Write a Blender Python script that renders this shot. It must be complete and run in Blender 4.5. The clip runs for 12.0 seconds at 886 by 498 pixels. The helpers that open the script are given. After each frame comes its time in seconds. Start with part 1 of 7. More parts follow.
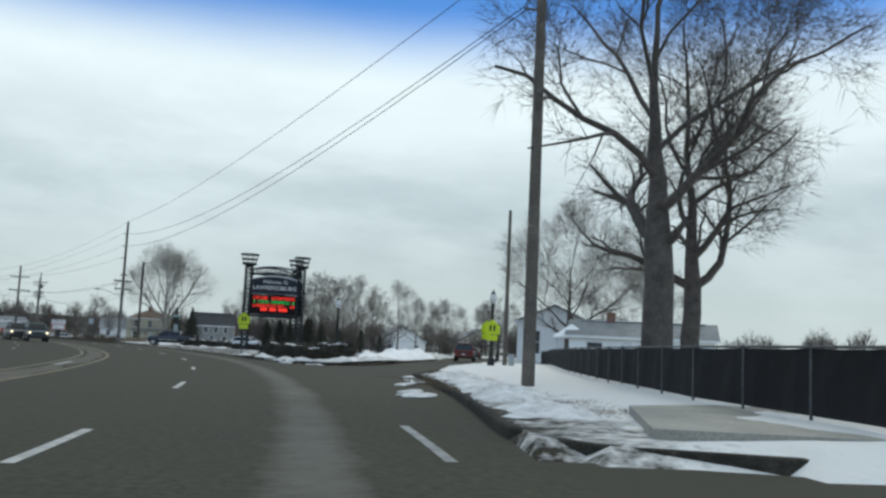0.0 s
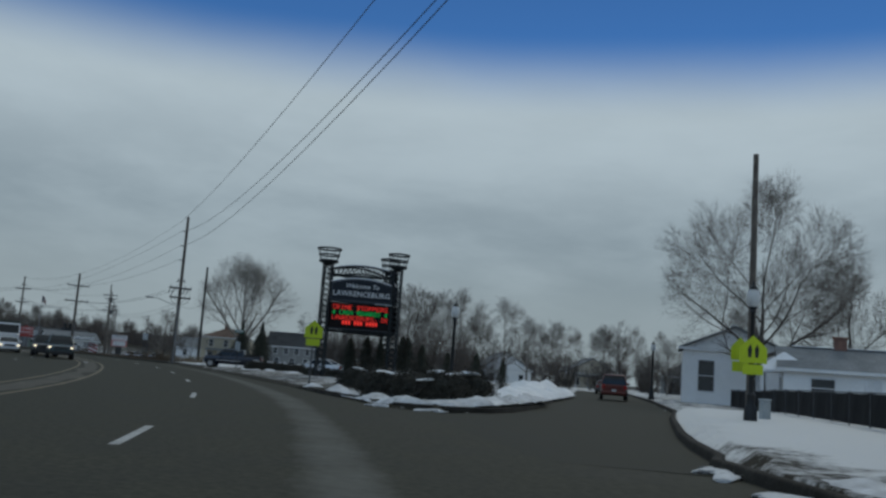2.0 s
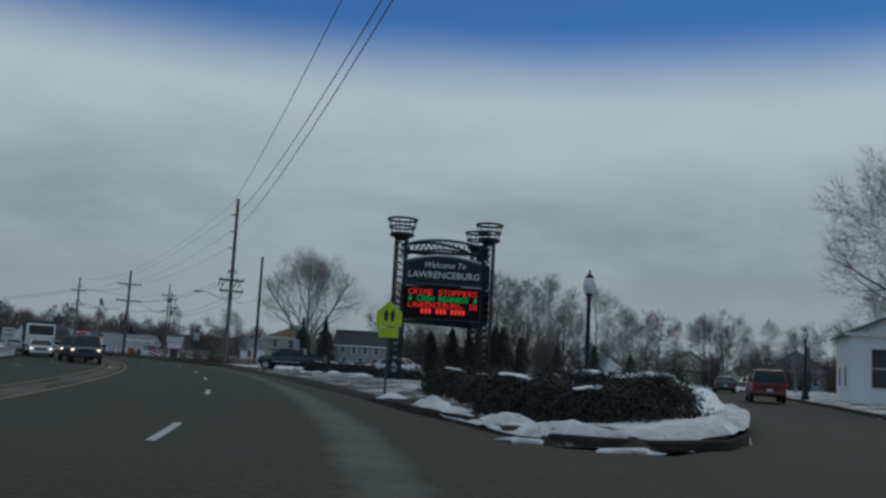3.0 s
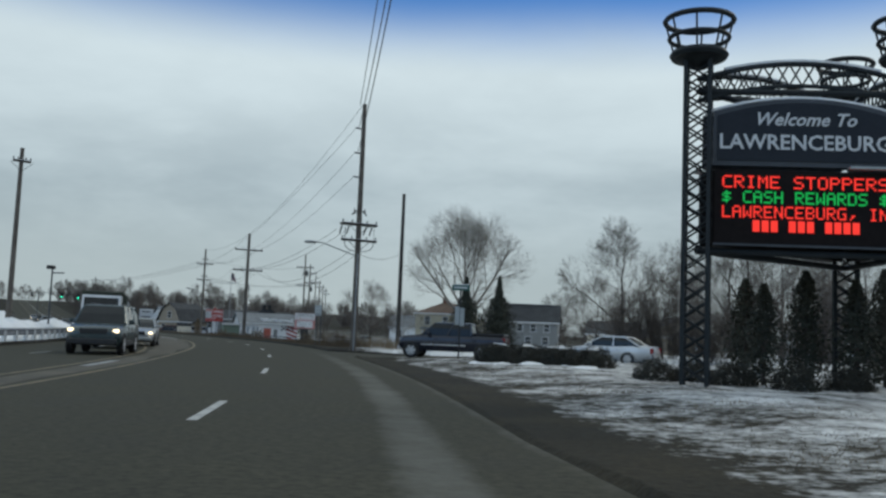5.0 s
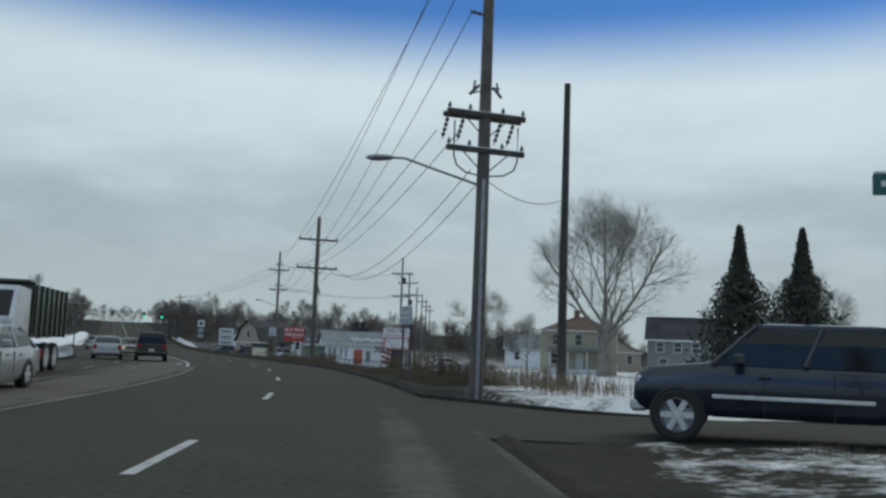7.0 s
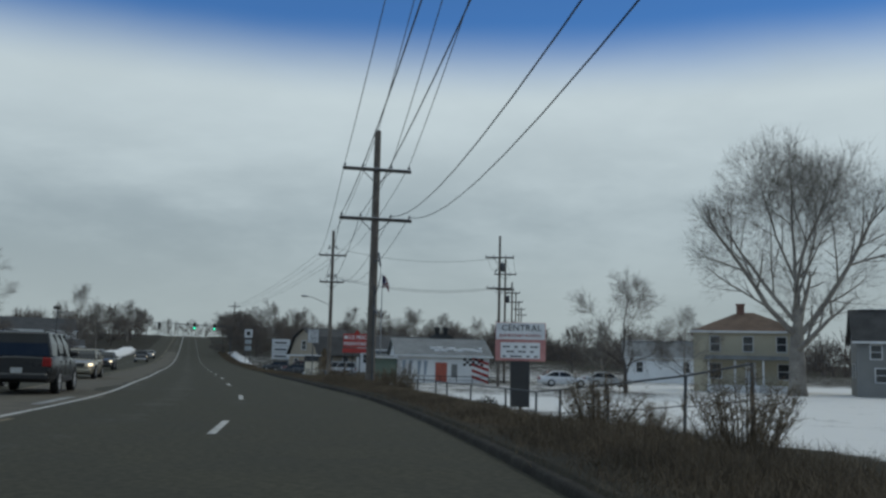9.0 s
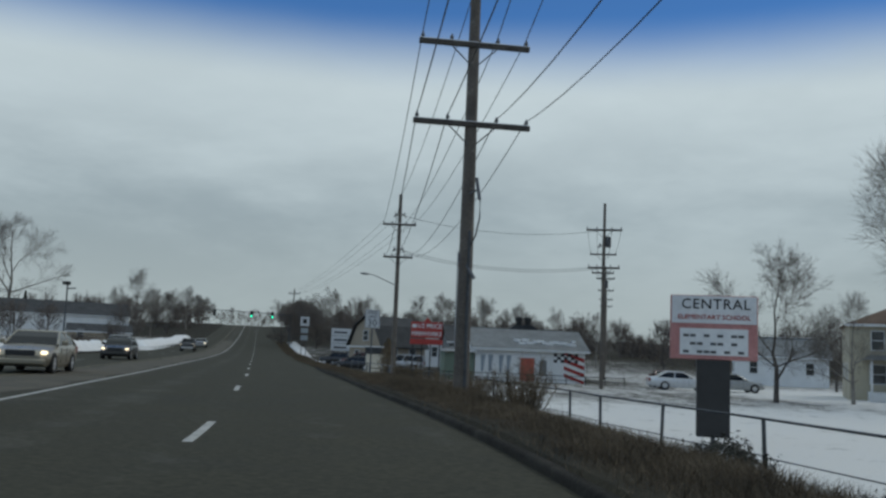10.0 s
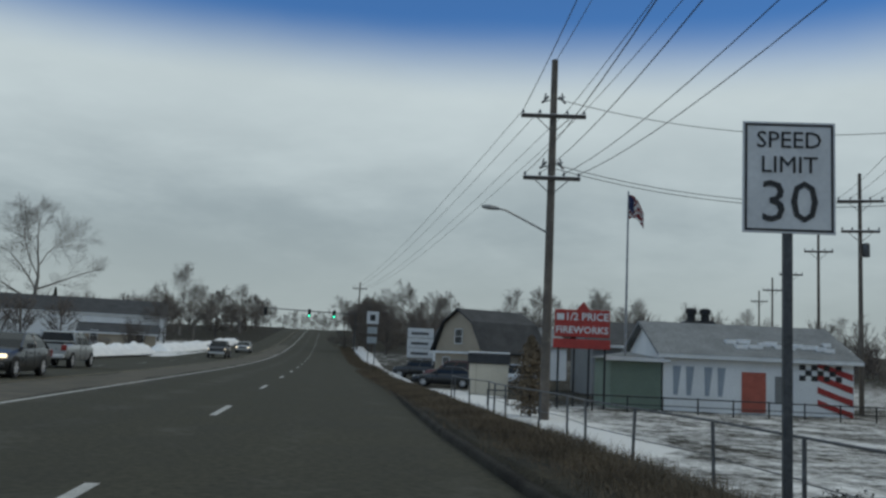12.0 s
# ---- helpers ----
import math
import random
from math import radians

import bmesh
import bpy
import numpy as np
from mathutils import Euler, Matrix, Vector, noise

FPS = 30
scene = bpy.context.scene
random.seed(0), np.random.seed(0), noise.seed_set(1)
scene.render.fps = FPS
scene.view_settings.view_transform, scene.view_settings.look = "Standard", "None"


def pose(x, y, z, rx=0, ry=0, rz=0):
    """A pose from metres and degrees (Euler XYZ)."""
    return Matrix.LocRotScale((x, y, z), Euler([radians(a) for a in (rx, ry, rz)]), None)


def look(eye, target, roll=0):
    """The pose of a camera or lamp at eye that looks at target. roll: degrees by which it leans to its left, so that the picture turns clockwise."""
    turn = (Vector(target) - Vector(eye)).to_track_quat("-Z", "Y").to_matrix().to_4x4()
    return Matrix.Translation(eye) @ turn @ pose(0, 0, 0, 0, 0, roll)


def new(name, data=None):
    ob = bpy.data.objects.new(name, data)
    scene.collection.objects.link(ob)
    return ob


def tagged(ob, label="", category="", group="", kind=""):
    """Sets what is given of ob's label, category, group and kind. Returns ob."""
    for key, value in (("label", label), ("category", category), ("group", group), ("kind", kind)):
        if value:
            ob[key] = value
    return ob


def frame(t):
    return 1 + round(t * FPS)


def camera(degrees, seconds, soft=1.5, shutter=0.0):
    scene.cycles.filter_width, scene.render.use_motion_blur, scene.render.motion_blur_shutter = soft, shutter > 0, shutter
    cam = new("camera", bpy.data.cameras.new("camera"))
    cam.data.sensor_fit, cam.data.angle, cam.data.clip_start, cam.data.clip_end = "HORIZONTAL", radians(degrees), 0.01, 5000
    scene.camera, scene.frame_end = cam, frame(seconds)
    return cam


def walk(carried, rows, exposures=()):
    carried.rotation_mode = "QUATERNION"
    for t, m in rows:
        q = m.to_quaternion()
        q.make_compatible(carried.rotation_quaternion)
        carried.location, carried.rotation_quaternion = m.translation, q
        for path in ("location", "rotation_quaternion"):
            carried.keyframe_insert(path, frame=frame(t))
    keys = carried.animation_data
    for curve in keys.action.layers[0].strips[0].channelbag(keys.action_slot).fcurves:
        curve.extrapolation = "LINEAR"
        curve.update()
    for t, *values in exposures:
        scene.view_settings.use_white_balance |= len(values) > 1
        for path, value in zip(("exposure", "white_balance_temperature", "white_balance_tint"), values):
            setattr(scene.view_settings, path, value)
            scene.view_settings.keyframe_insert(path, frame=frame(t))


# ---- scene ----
cam = camera(52.0, 12.0, 2.6)
PATH = [
    (0, (2.048, -1.275, 1.132), (2.011, 0.713, 1.35), 2.7),
    (0.5, (1.234, 3.821, 1.144), (1.17, 5.808, 1.37), 2.6),
    (1, (0.328, 9.3, 1.149), (0.197, 11.279, 1.409), 3.4),
    (1.5, (-0.757, 14.832, 1.136), (-0.928, 16.806, 1.408), 3.4),
    (2, (-2.173, 20.348, 1.118), (-2.403, 22.317, 1.385), 4.2),
    (2.5, (-3.823, 26.554, 1.11), (-4.109, 28.515, 1.378), 3.4),
    (3, (-5.545, 32.703, 1.095), (-5.915, 34.652, 1.348), 3.1),
    (3.2, (-6.274, 35.132, 1.095), (-6.666, 37.078, 1.337), 3.2),
    (4.8, (-14.003, 55.515, 1.121), (-14.638, 57.402, 1.306), 2.8),
    (5, (-15.081, 58.235, 1.123), (-15.765, 60.105, 1.313), 2.3),
    (5.5, (-17.923, 64.841, 1.128), (-18.685, 66.681, 1.311), 2.1),
    (6, (-20.982, 71.177, 1.143), (-21.807, 72.988, 1.339), 2.4),
    (6.5, (-24.449, 78.081, 1.152), (-25.298, 79.879, 1.363), 0.5),
    (7, (-27.977, 84.312, 1.15), (-28.872, 86.085, 1.378), 2.2),
    (7.4, (-30.973, 89.563, 1.167), (-31.924, 91.307, 1.403), 3.6),
    (7.5, (-31.723, 90.799, 1.168), (-32.671, 92.544, 1.409), 3.4),
    (9.3, (-47.456, 113.418, 1.132), (-48.512, 115.098, 1.379), 1.2),
    (9.5, (-49.304, 115.807, 1.13), (-50.384, 117.472, 1.374), 1.6),
    (9.7, (-51.135, 118.193, 1.133), (-52.246, 119.838, 1.379), 2.2),
    (10, (-54.114, 121.66, 1.136), (-55.269, 123.276, 1.368), 2.4),
    (10.5, (-59.524, 127.54, 1.142), (-60.71, 129.132, 1.387), 1.7),
    (11, (-65.102, 133.501, 1.157), (-66.318, 135.066, 1.425), 2.2),
    (11.5, (-70.603, 139.084, 1.174), (-71.841, 140.63, 1.449), 1.9),
    (12, (-76.157, 144.542, 1.194), (-77.427, 146.067, 1.433), 2.6),
]
EXPOSURES = [(0, 0.5, 6300), (0.5, 0.35, 6200), (1, 0.09, 6060), (1.5, -0.32, 6000), (2, -0.48, 5890), (2.5, -0.53, 5850), (3.2, -0.48, 5860), (4.8, 0.08, 6140), (5.5, 0.14, 6120), (6.5, 0.12, 6090), (7.5, 0.05, 6110), (9.3, -0.14, 6150), (10.5, -0.14, 6150), (11, -0.17, 6170), (11.5, -0.26, 6140), (12, -0.14, 6280)]
walk(cam, [(t, look(eye, target, roll)) for t, eye, target, roll in PATH], [(t, stops, kelvin, 5) for t, stops, kelvin in EXPOSURES])

# ---- light: an overcast winter day, with a blue band added for the windscreen's tint ----
world = bpy.data.worlds.new("overcast")
scene.world = world
world.use_nodes = True
wt = world.node_tree
wt.nodes.clear()


def wnode(kind, **values):
    n = wt.nodes.new(kind)
    for k, v in values.items():
        n.inputs[k].default_value = v
    return n


def wmath(op, a, b=0.0):
    n = wt.nodes.new("ShaderNodeMath")
    n.operation = op
    for i, v in enumerate((a, b)):
        if isinstance(v, (int, float)):
            n.inputs[i].default_value = v
        else:
            wt.links.new(v, n.inputs[i])
    return n.outputs[0]


def wrange(value, lo, hi):
    n = wt.nodes.new("ShaderNodeMapRange")
    n.interpolation_type = "SMOOTHSTEP"
    wt.links.new(value, n.inputs[0])
    n.inputs[1].default_value, n.inputs[2].default_value = lo, hi
    return n.outputs[0]


def wmix(f, a, b):
    n = wt.nodes.new("ShaderNodeMix")
    n.data_type = "RGBA"
    if isinstance(f, (int, float)):
        n.inputs[0].default_value = f
    else:
        wt.links.new(f, n.inputs[0])
    for i, v in ((6, a), (7, b)):
        if isinstance(v, tuple):
            n.inputs[i].default_value = (*v, 1)
        else:
            wt.links.new(v, n.inputs[i])
    return n.outputs[2]


SUN_UP, SUN_TURN = 38.0, 200.0
coords = wnode("ShaderNodeTexCoord")
split = wnode("ShaderNodeSeparateXYZ")
wt.links.new(coords.outputs["Generated"], split.inputs[0])
squash = wnode("ShaderNodeMapping", Scale=(1.4, 1.4, 4.2))
wt.links.new(coords.outputs["Generated"], squash.inputs[0])
billow = wnode("ShaderNodeTexNoise", Scale=1.7, Detail=5.0, Roughness=0.55, Distortion=0.4)
wt.links.new(squash.outputs[0], billow.inputs["Vector"])
fine = wnode("ShaderNodeTexNoise", Scale=5.5, Detail=4.0, Roughness=0.6)
wt.links.new(squash.outputs[0], fine.inputs["Vector"])
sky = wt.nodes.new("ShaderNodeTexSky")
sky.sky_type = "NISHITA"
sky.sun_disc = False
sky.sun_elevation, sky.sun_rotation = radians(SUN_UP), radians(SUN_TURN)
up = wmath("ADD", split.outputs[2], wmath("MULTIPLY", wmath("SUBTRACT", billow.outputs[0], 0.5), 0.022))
lump = wrange(wmath("ADD", wmath("MULTIPLY", billow.outputs[0], 0.7), wmath("MULTIPLY", fine.outputs[0], 0.3)), 0.36, 0.66)
cloud = wmix(lump, (0.345, 0.40, 0.428), (0.505, 0.565, 0.588))
cloud = wmix(wmath("MULTIPLY", wmath("SUBTRACT", 1.0, wrange(split.outputs[2], 0.02, 0.17)), 0.75), cloud, (0.435, 0.475, 0.468))
cloud = wmix(wmath("MULTIPLY", wrange(split.outputs[2], 0.12, 0.29), 0.62), cloud, (0.72, 0.78, 0.80))
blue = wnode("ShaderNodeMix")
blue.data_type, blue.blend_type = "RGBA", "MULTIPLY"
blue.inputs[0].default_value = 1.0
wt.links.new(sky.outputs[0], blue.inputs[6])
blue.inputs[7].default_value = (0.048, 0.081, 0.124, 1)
# windscreen tint put into the sky as a blue band, cloud again above it
tint_band = wmath("MULTIPLY", wrange(up, 0.278, 0.366), wmath("SUBTRACT", 1.0, wrange(up, 0.50, 0.62)))
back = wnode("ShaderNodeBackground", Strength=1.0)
wt.links.new(wmix(tint_band, cloud, blue.outputs[2]), back.inputs[0])
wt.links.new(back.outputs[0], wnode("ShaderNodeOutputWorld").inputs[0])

sun = new("sun", bpy.data.lights.new("sun", "SUN"))
sun.data.energy, sun.data.angle, sun.data.color = 0.75, radians(25), (1.0, 0.90, 0.74)
sun.matrix_world = pose(0, 0, 60, 90 - SUN_UP, 0, -SUN_TURN)


# ---- materials ----
def mat(name, c1, c2=None, scale=1.0, rough=0.7, metal=0.0, bump=0.0, fine_scale=30.0, fine_amount=0.25, wear=None, wear_at=0.62, coat=0.0, spec=0.5):
    """A surface of two tones: broad stains at one scale, grain and relief at another, worn patches of a third tone."""
    m = bpy.data.materials.new(name)
    m.use_nodes = True
    t = m.node_tree
    b = t.nodes["Principled BSDF"]
    c2 = c2 or tuple(v * 0.75 for v in c1)
    tc = t.nodes.new("ShaderNodeTexCoord")

    def noise_at(s, detail, rgh=0.6):
        n = t.nodes.new("ShaderNodeTexNoise")
        n.inputs["Scale"].default_value, n.inputs["Detail"].default_value, n.inputs["Roughness"].default_value = s, detail, rgh
        t.links.new(tc.outputs["Object"], n.inputs["Vector"])
        return n.outputs[0]

    def ranged(v, lo, hi):
        n = t.nodes.new("ShaderNodeMapRange")
        t.links.new(v, n.inputs[0])
        n.inputs[1].default_value, n.inputs[2].default_value = lo, hi
        return n.outputs[0]

    def mixed(f, a, bb, blend="MIX"):
        n = t.nodes.new("ShaderNodeMix")
        n.data_type, n.blend_type = "RGBA", blend
        if isinstance(f, float):
            n.inputs[0].default_value = f
        else:
            t.links.new(f, n.inputs[0])
        for i, v in ((6, a), (7, bb)):
            if isinstance(v, tuple):
                n.inputs[i].default_value = (*v, 1)
            else:
                t.links.new(v, n.inputs[i])
        return n.outputs[2]

    broad, grain = noise_at(scale, 5.0), noise_at(fine_scale, 3.0, 0.7)
    col = mixed(ranged(broad, 0.35, 0.65), c1, c2)
    if wear:
        col = mixed(ranged(noise_at(scale * 2.3, 6.0, 0.7), wear_at, wear_at + 0.08), col, wear)
    if fine_amount:
        dark = tuple(v * (1 - fine_amount) for v in (1, 1, 1))
        light = tuple(v * (1 + fine_amount) for v in (1, 1, 1))
        col = mixed(1.0, col, mixed(ranged(grain, 0.3, 0.7), dark, light), "MULTIPLY")
    t.links.new(col, b.inputs["Base Color"])
    rn = t.nodes.new("ShaderNodeMapRange")
    t.links.new(broad, rn.inputs[0])
    rn.inputs[1].default_value, rn.inputs[2].default_value = 0.3, 0.7
    rn.inputs[3].default_value, rn.inputs[4].default_value = max(0.02, rough - 0.08), min(1.0, rough + 0.08)
    t.links.new(rn.outputs[0], b.inputs["Roughness"])
    b.inputs["Metallic"].default_value = metal
    b.inputs["Coat Weight"].default_value = coat
    b.inputs["Specular IOR Level"].default_value = spec
    if bump:
        bn = t.nodes.new("ShaderNodeBump")
        bn.inputs["Strength"].default_value, bn.inputs["Distance"].default_value = 0.7, bump
        t.links.new(grain, bn.inputs["Height"])
        t.links.new(bn.outputs[0], b.inputs["Normal"])
    return m


def glow(name, colour, strength):
    m = bpy.data.materials.new(name)
    m.use_nodes = True
    b = m.node_tree.nodes["Principled BSDF"]
    b.inputs["Base Color"].default_value = (*(0.3 * v for v in colour), 1)
    b.inputs["Emission Color"].default_value = (*colour, 1)
    b.inputs["Emission Strength"].default_value = strength
    return m


def patched(name, bare1, bare2, cover, attribute, scale, low, high, rough, fine=2.5, bump=0.03):
    """A surface partly under a cover (snow, salt): the mesh's attribute says how much, noise gives it its ragged shape."""
    m = mat(name, bare1, bare2, scale=0.6, rough=rough, bump=bump, fine_scale=9.0, fine_amount=0.35)
    t = m.node_tree
    b = t.nodes["Principled BSDF"]
    base = b.inputs["Base Color"].links[0].from_socket
    tc = t.nodes.new("ShaderNodeTexCoord")
    at = t.nodes.new("ShaderNodeAttribute")
    at.attribute_name = attribute

    def add(op, a, c):
        n = t.nodes.new("ShaderNodeMath")
        n.operation = op
        for i, v in enumerate((a, c)):
            if isinstance(v, float):
                n.inputs[i].default_value = v
            else:
                t.links.new(v, n.inputs[i])
        return n.outputs[0]

    parts_ = []
    for s, w in ((scale, 0.42), (scale * fine, 0.33), (scale * fine * 4, 0.25)):
        n = t.nodes.new("ShaderNodeTexNoise")
        n.inputs["Scale"].default_value, n.inputs["Detail"].default_value, n.inputs["Roughness"].default_value = s, 4.0, 0.65
        t.links.new(tc.outputs["Object"], n.inputs["Vector"])
        parts_.append(add("MULTIPLY", n.outputs[0], w))
    total = add("ADD", add("ADD", parts_[0], parts_[1]), parts_[2])
    total = add("ADD", total, add("SUBTRACT", at.outputs["Fac"], 0.5))
    r = t.nodes.new("ShaderNodeMapRange")
    t.links.new(total, r.inputs[0])
    r.inputs[1].default_value, r.inputs[2].default_value = low, high
    mx = t.nodes.new("ShaderNodeMix")
    mx.data_type = "RGBA"
    t.links.new(r.outputs[0], mx.inputs[0])
    t.links.new(base, mx.inputs[6])
    mx.inputs[7].default_value = (*cover, 1)
    t.links.new(mx.outputs[2], b.inputs["Base Color"])
    return m


ASPHALT = patched("asphalt", (0.0385, 0.0364, 0.0245), (0.0530, 0.050, 0.0350), (0.150, 0.145, 0.127), "salt", 0.35, 0.42, 0.95, 0.9, bump=0.006)
ASPHALT.node_tree.nodes["Principled BSDF"].inputs["Specular IOR Level"].default_value = 0.16
SIDE_ASPHALT = mat("side_asphalt", (0.0375, 0.0358, 0.0255), (0.0515, 0.049, 0.0360), spec=0.16, scale=0.3, rough=0.9, bump=0.006, fine_scale=40, fine_amount=0.3, wear=(0.12, 0.12, 0.12), wear_at=0.70)
GROUND = patched("snowy_turf", (0.019, 0.018, 0.013), (0.040, 0.035, 0.024), (0.64, 0.635, 0.62), "snow", 0.55, 0.42, 0.585, 0.9, bump=0.06)
GROUND.node_tree.nodes["Principled BSDF"].inputs["Specular IOR Level"].default_value = 0.12
CONCRETE = mat("concrete", (0.30, 0.285, 0.25), (0.23, 0.22, 0.195), scale=0.8, rough=0.85, bump=0.008, fine_scale=25, wear=(0.16, 0.155, 0.14), wear_at=0.66)
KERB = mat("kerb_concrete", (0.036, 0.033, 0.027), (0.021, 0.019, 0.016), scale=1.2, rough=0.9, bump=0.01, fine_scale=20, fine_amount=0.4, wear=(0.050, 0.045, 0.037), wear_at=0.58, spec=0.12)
SNOW = mat("snow", (0.78, 0.78, 0.78), (0.66, 0.67, 0.68), scale=1.4, rough=0.75, bump=0.05, fine_scale=7, fine_amount=0.06)
DIRTY_SNOW = mat("dirty_snow", (0.62, 0.63, 0.64), (0.40, 0.40, 0.40), scale=1.8, rough=0.8, bump=0.06, fine_scale=6, fine_amount=0.12, wear=(0.13, 0.12, 0.11), wear_at=0.60)
WHITE_LINE = mat("white_line_paint", (0.44, 0.43, 0.40), (0.30, 0.295, 0.275), scale=2.5, rough=0.7, fine_scale=30, wear=(0.09, 0.09, 0.088), wear_at=0.60)
FADED_LINE = mat("faded_white_line_paint", (0.28, 0.28, 0.27), (0.17, 0.17, 0.165), scale=1.2, rough=0.75, fine_scale=30, wear=(0.07, 0.07, 0.068), wear_at=0.57)
YELLOW_LINE = mat("yellow_line_paint", (0.17, 0.125, 0.055), (0.10, 0.080, 0.046), scale=1.2, rough=0.75, fine_scale=30, wear=(0.07, 0.066, 0.06), wear_at=0.55)
ROAD_DIRT = mat("road_dirt", (0.088, 0.073, 0.049), (0.056, 0.050, 0.037), scale=0.9, rough=0.95, bump=0.01, fine_scale=15, wear=(0.16, 0.14, 0.11), wear_at=0.62)
POLE_WOOD = mat("weathered_pole_wood", (0.135, 0.115, 0.095), (0.085, 0.074, 0.064), scale=1.5, rough=0.9, bump=0.012, fine_scale=18, wear=(0.20, 0.18, 0.155), wear_at=0.6)
DARK_WOOD = mat("dark_pole_wood", (0.060, 0.052, 0.046), (0.04, 0.036, 0.033), scale=1.5, rough=0.9, bump=0.012, fine_scale=18)
ARM_WOOD = mat("crossarm_wood", (0.085, 0.075, 0.065), (0.05, 0.045, 0.04), scale=3, rough=0.9, bump=0.008, fine_scale=25)
IRON = mat("black_cast_iron", (0.016, 0.017, 0.019), (0.026, 0.027, 0.028), scale=4, rough=0.5, metal=0.4, bump=0.004)
STEEL = mat("galvanised_steel", (0.33, 0.34, 0.35), (0.24, 0.25, 0.26), scale=5, rough=0.5, metal=0.7)
DULL_STEEL = mat("dull_steel", (0.10, 0.105, 0.11), (0.07, 0.072, 0.075), scale=5, rough=0.6, metal=0.5)
PORCELAIN = mat("grey_porcelain", (0.12, 0.12, 0.125), (0.08, 0.08, 0.085), scale=8, rough=0.3)
CABLE = mat("black_cable", (0.022, 0.022, 0.024), (0.03, 0.03, 0.032), scale=3, rough=0.6)
SIGN_STEEL = mat("dark_green_grey_sign_steel", (0.014, 0.018, 0.021), (0.022, 0.027, 0.030), spec=0.25, scale=2, rough=0.55, metal=0.0, bump=0.003)
SIGN_PANEL = mat("charcoal_sign_panel", (0.014, 0.018, 0.026), (0.020, 0.024, 0.032), spec=0.2, scale=1.5, rough=0.4)
SIGN_FRAME = mat("slate_sign_frame", (0.045, 0.052, 0.064), (0.034, 0.040, 0.049), scale=2, rough=0.5)
SILVER_LETTER = mat("silver_letters", (0.62, 0.63, 0.63), (0.52, 0.53, 0.54), scale=3, rough=0.4, metal=0.2)
LED_BLACK = mat("led_face", (0.008, 0.006, 0.006), (0.013, 0.010, 0.010), spec=0.1, scale=6, rough=0.6)
LED_RED = glow("led_red", (1.0, 0.035, 0.02), 0.85)
LED_GREEN = glow("led_green", (0.03, 0.75, 0.12), 0.45)
GREEN_YELLOW = mat("fluorescent_sign_sheeting", (0.50, 0.62, 0.010), (0.44, 0.55, 0.012), scale=3, rough=0.45, fine_amount=0.08)
SIGN_WHITE = mat("white_sign_sheeting", (0.62, 0.63, 0.63), (0.52, 0.53, 0.54), scale=3, rough=0.45, fine_amount=0.06)
SIGN_GREEN = mat("green_sign_sheeting", (0.02, 0.11, 0.085), (0.015, 0.085, 0.07), scale=3, rough=0.45)
SIGN_RED = mat("red_sign_face", (0.34, 0.028, 0.022), (0.26, 0.024, 0.02), scale=2, rough=0.5)
BLACK_PAINT = mat("black_sign_paint", (0.012, 0.012, 0.013), (0.02, 0.02, 0.02), scale=3, rough=0.5)
PINK_FACE = mat("faded_red_sign_frame", (0.42, 0.20, 0.19), (0.34, 0.15, 0.14), scale=2, rough=0.6)
GREY_BOARD = mat("pale_grey_board", (0.36, 0.39, 0.40), (0.28, 0.31, 0.32), scale=1.5, rough=0.6)
BARK = mat("grey_brown_bark", (0.095, 0.082, 0.071), (0.058, 0.050, 0.044), scale=3, rough=0.95, bump=0.03, fine_scale=14)
PALE_BARK = mat("pale_bark", (0.25, 0.23, 0.20), (0.14, 0.125, 0.11), scale=1.2, rough=0.9, bump=0.015, fine_scale=10)
TWIG = mat("twigs", (0.105, 0.092, 0.081), (0.070, 0.061, 0.054), scale=0.8, rough=0.95, fine_amount=0.2)
PALE_TWIG = mat("pale_twigs", (0.175, 0.158, 0.138), (0.115, 0.104, 0.092), scale=0.8, rough=0.95, fine_amount=0.2)
RED_TWIG = mat("brown_twigs", (0.112, 0.092, 0.078), (0.076, 0.063, 0.055), scale=0.8, rough=0.95, fine_amount=0.2)
EVERGREEN = mat("evergreen_needles", (0.026, 0.032, 0.022), (0.042, 0.042, 0.028), scale=1.5, rough=0.85, fine_amount=0.35)
HEDGE_LEAF = mat("dark_hedge_leaves", (0.020, 0.022, 0.016), (0.034, 0.030, 0.022), scale=1.2, rough=0.85, fine_amount=0.4)
DEAD_GRASS = mat("dead_grass", (0.150, 0.112, 0.070), (0.078, 0.060, 0.039), scale=0.7, rough=0.95, fine_amount=0.35)
TAN_GRASS = mat("tan_reeds", (0.21, 0.16, 0.10), (0.13, 0.10, 0.066), scale=0.9, rough=0.95, fine_amount=0.3)
TYRE = mat("tyre_rubber", (0.018, 0.018, 0.019), (0.03, 0.029, 0.028), scale=5, rough=0.9)
CHROME = mat("bright_wheel_alloy", (0.62, 0.62, 0.62), (0.48, 0.48, 0.48), scale=6, rough=0.35, metal=0.25)
GLASS = mat("tinted_car_glass", (0.012, 0.014, 0.016), (0.018, 0.020, 0.022), scale=2, rough=0.08, fine_amount=0.05, spec=0.28)
PLASTIC = mat("black_bumper_plastic", (0.022, 0.022, 0.023), (0.032, 0.032, 0.033), scale=4, rough=0.7)
HEADLAMP = glow("headlamp_lit", (1.0, 0.80, 0.52), 2.2)
HEADLAMP_OFF = mat("headlamp_glass", (0.55, 0.57, 0.58), (0.45, 0.47, 0.48), scale=6, rough=0.12)
TAIL = mat("red_tail_lamp", (0.30, 0.012, 0.012), (0.22, 0.01, 0.01), scale=6, rough=0.2)
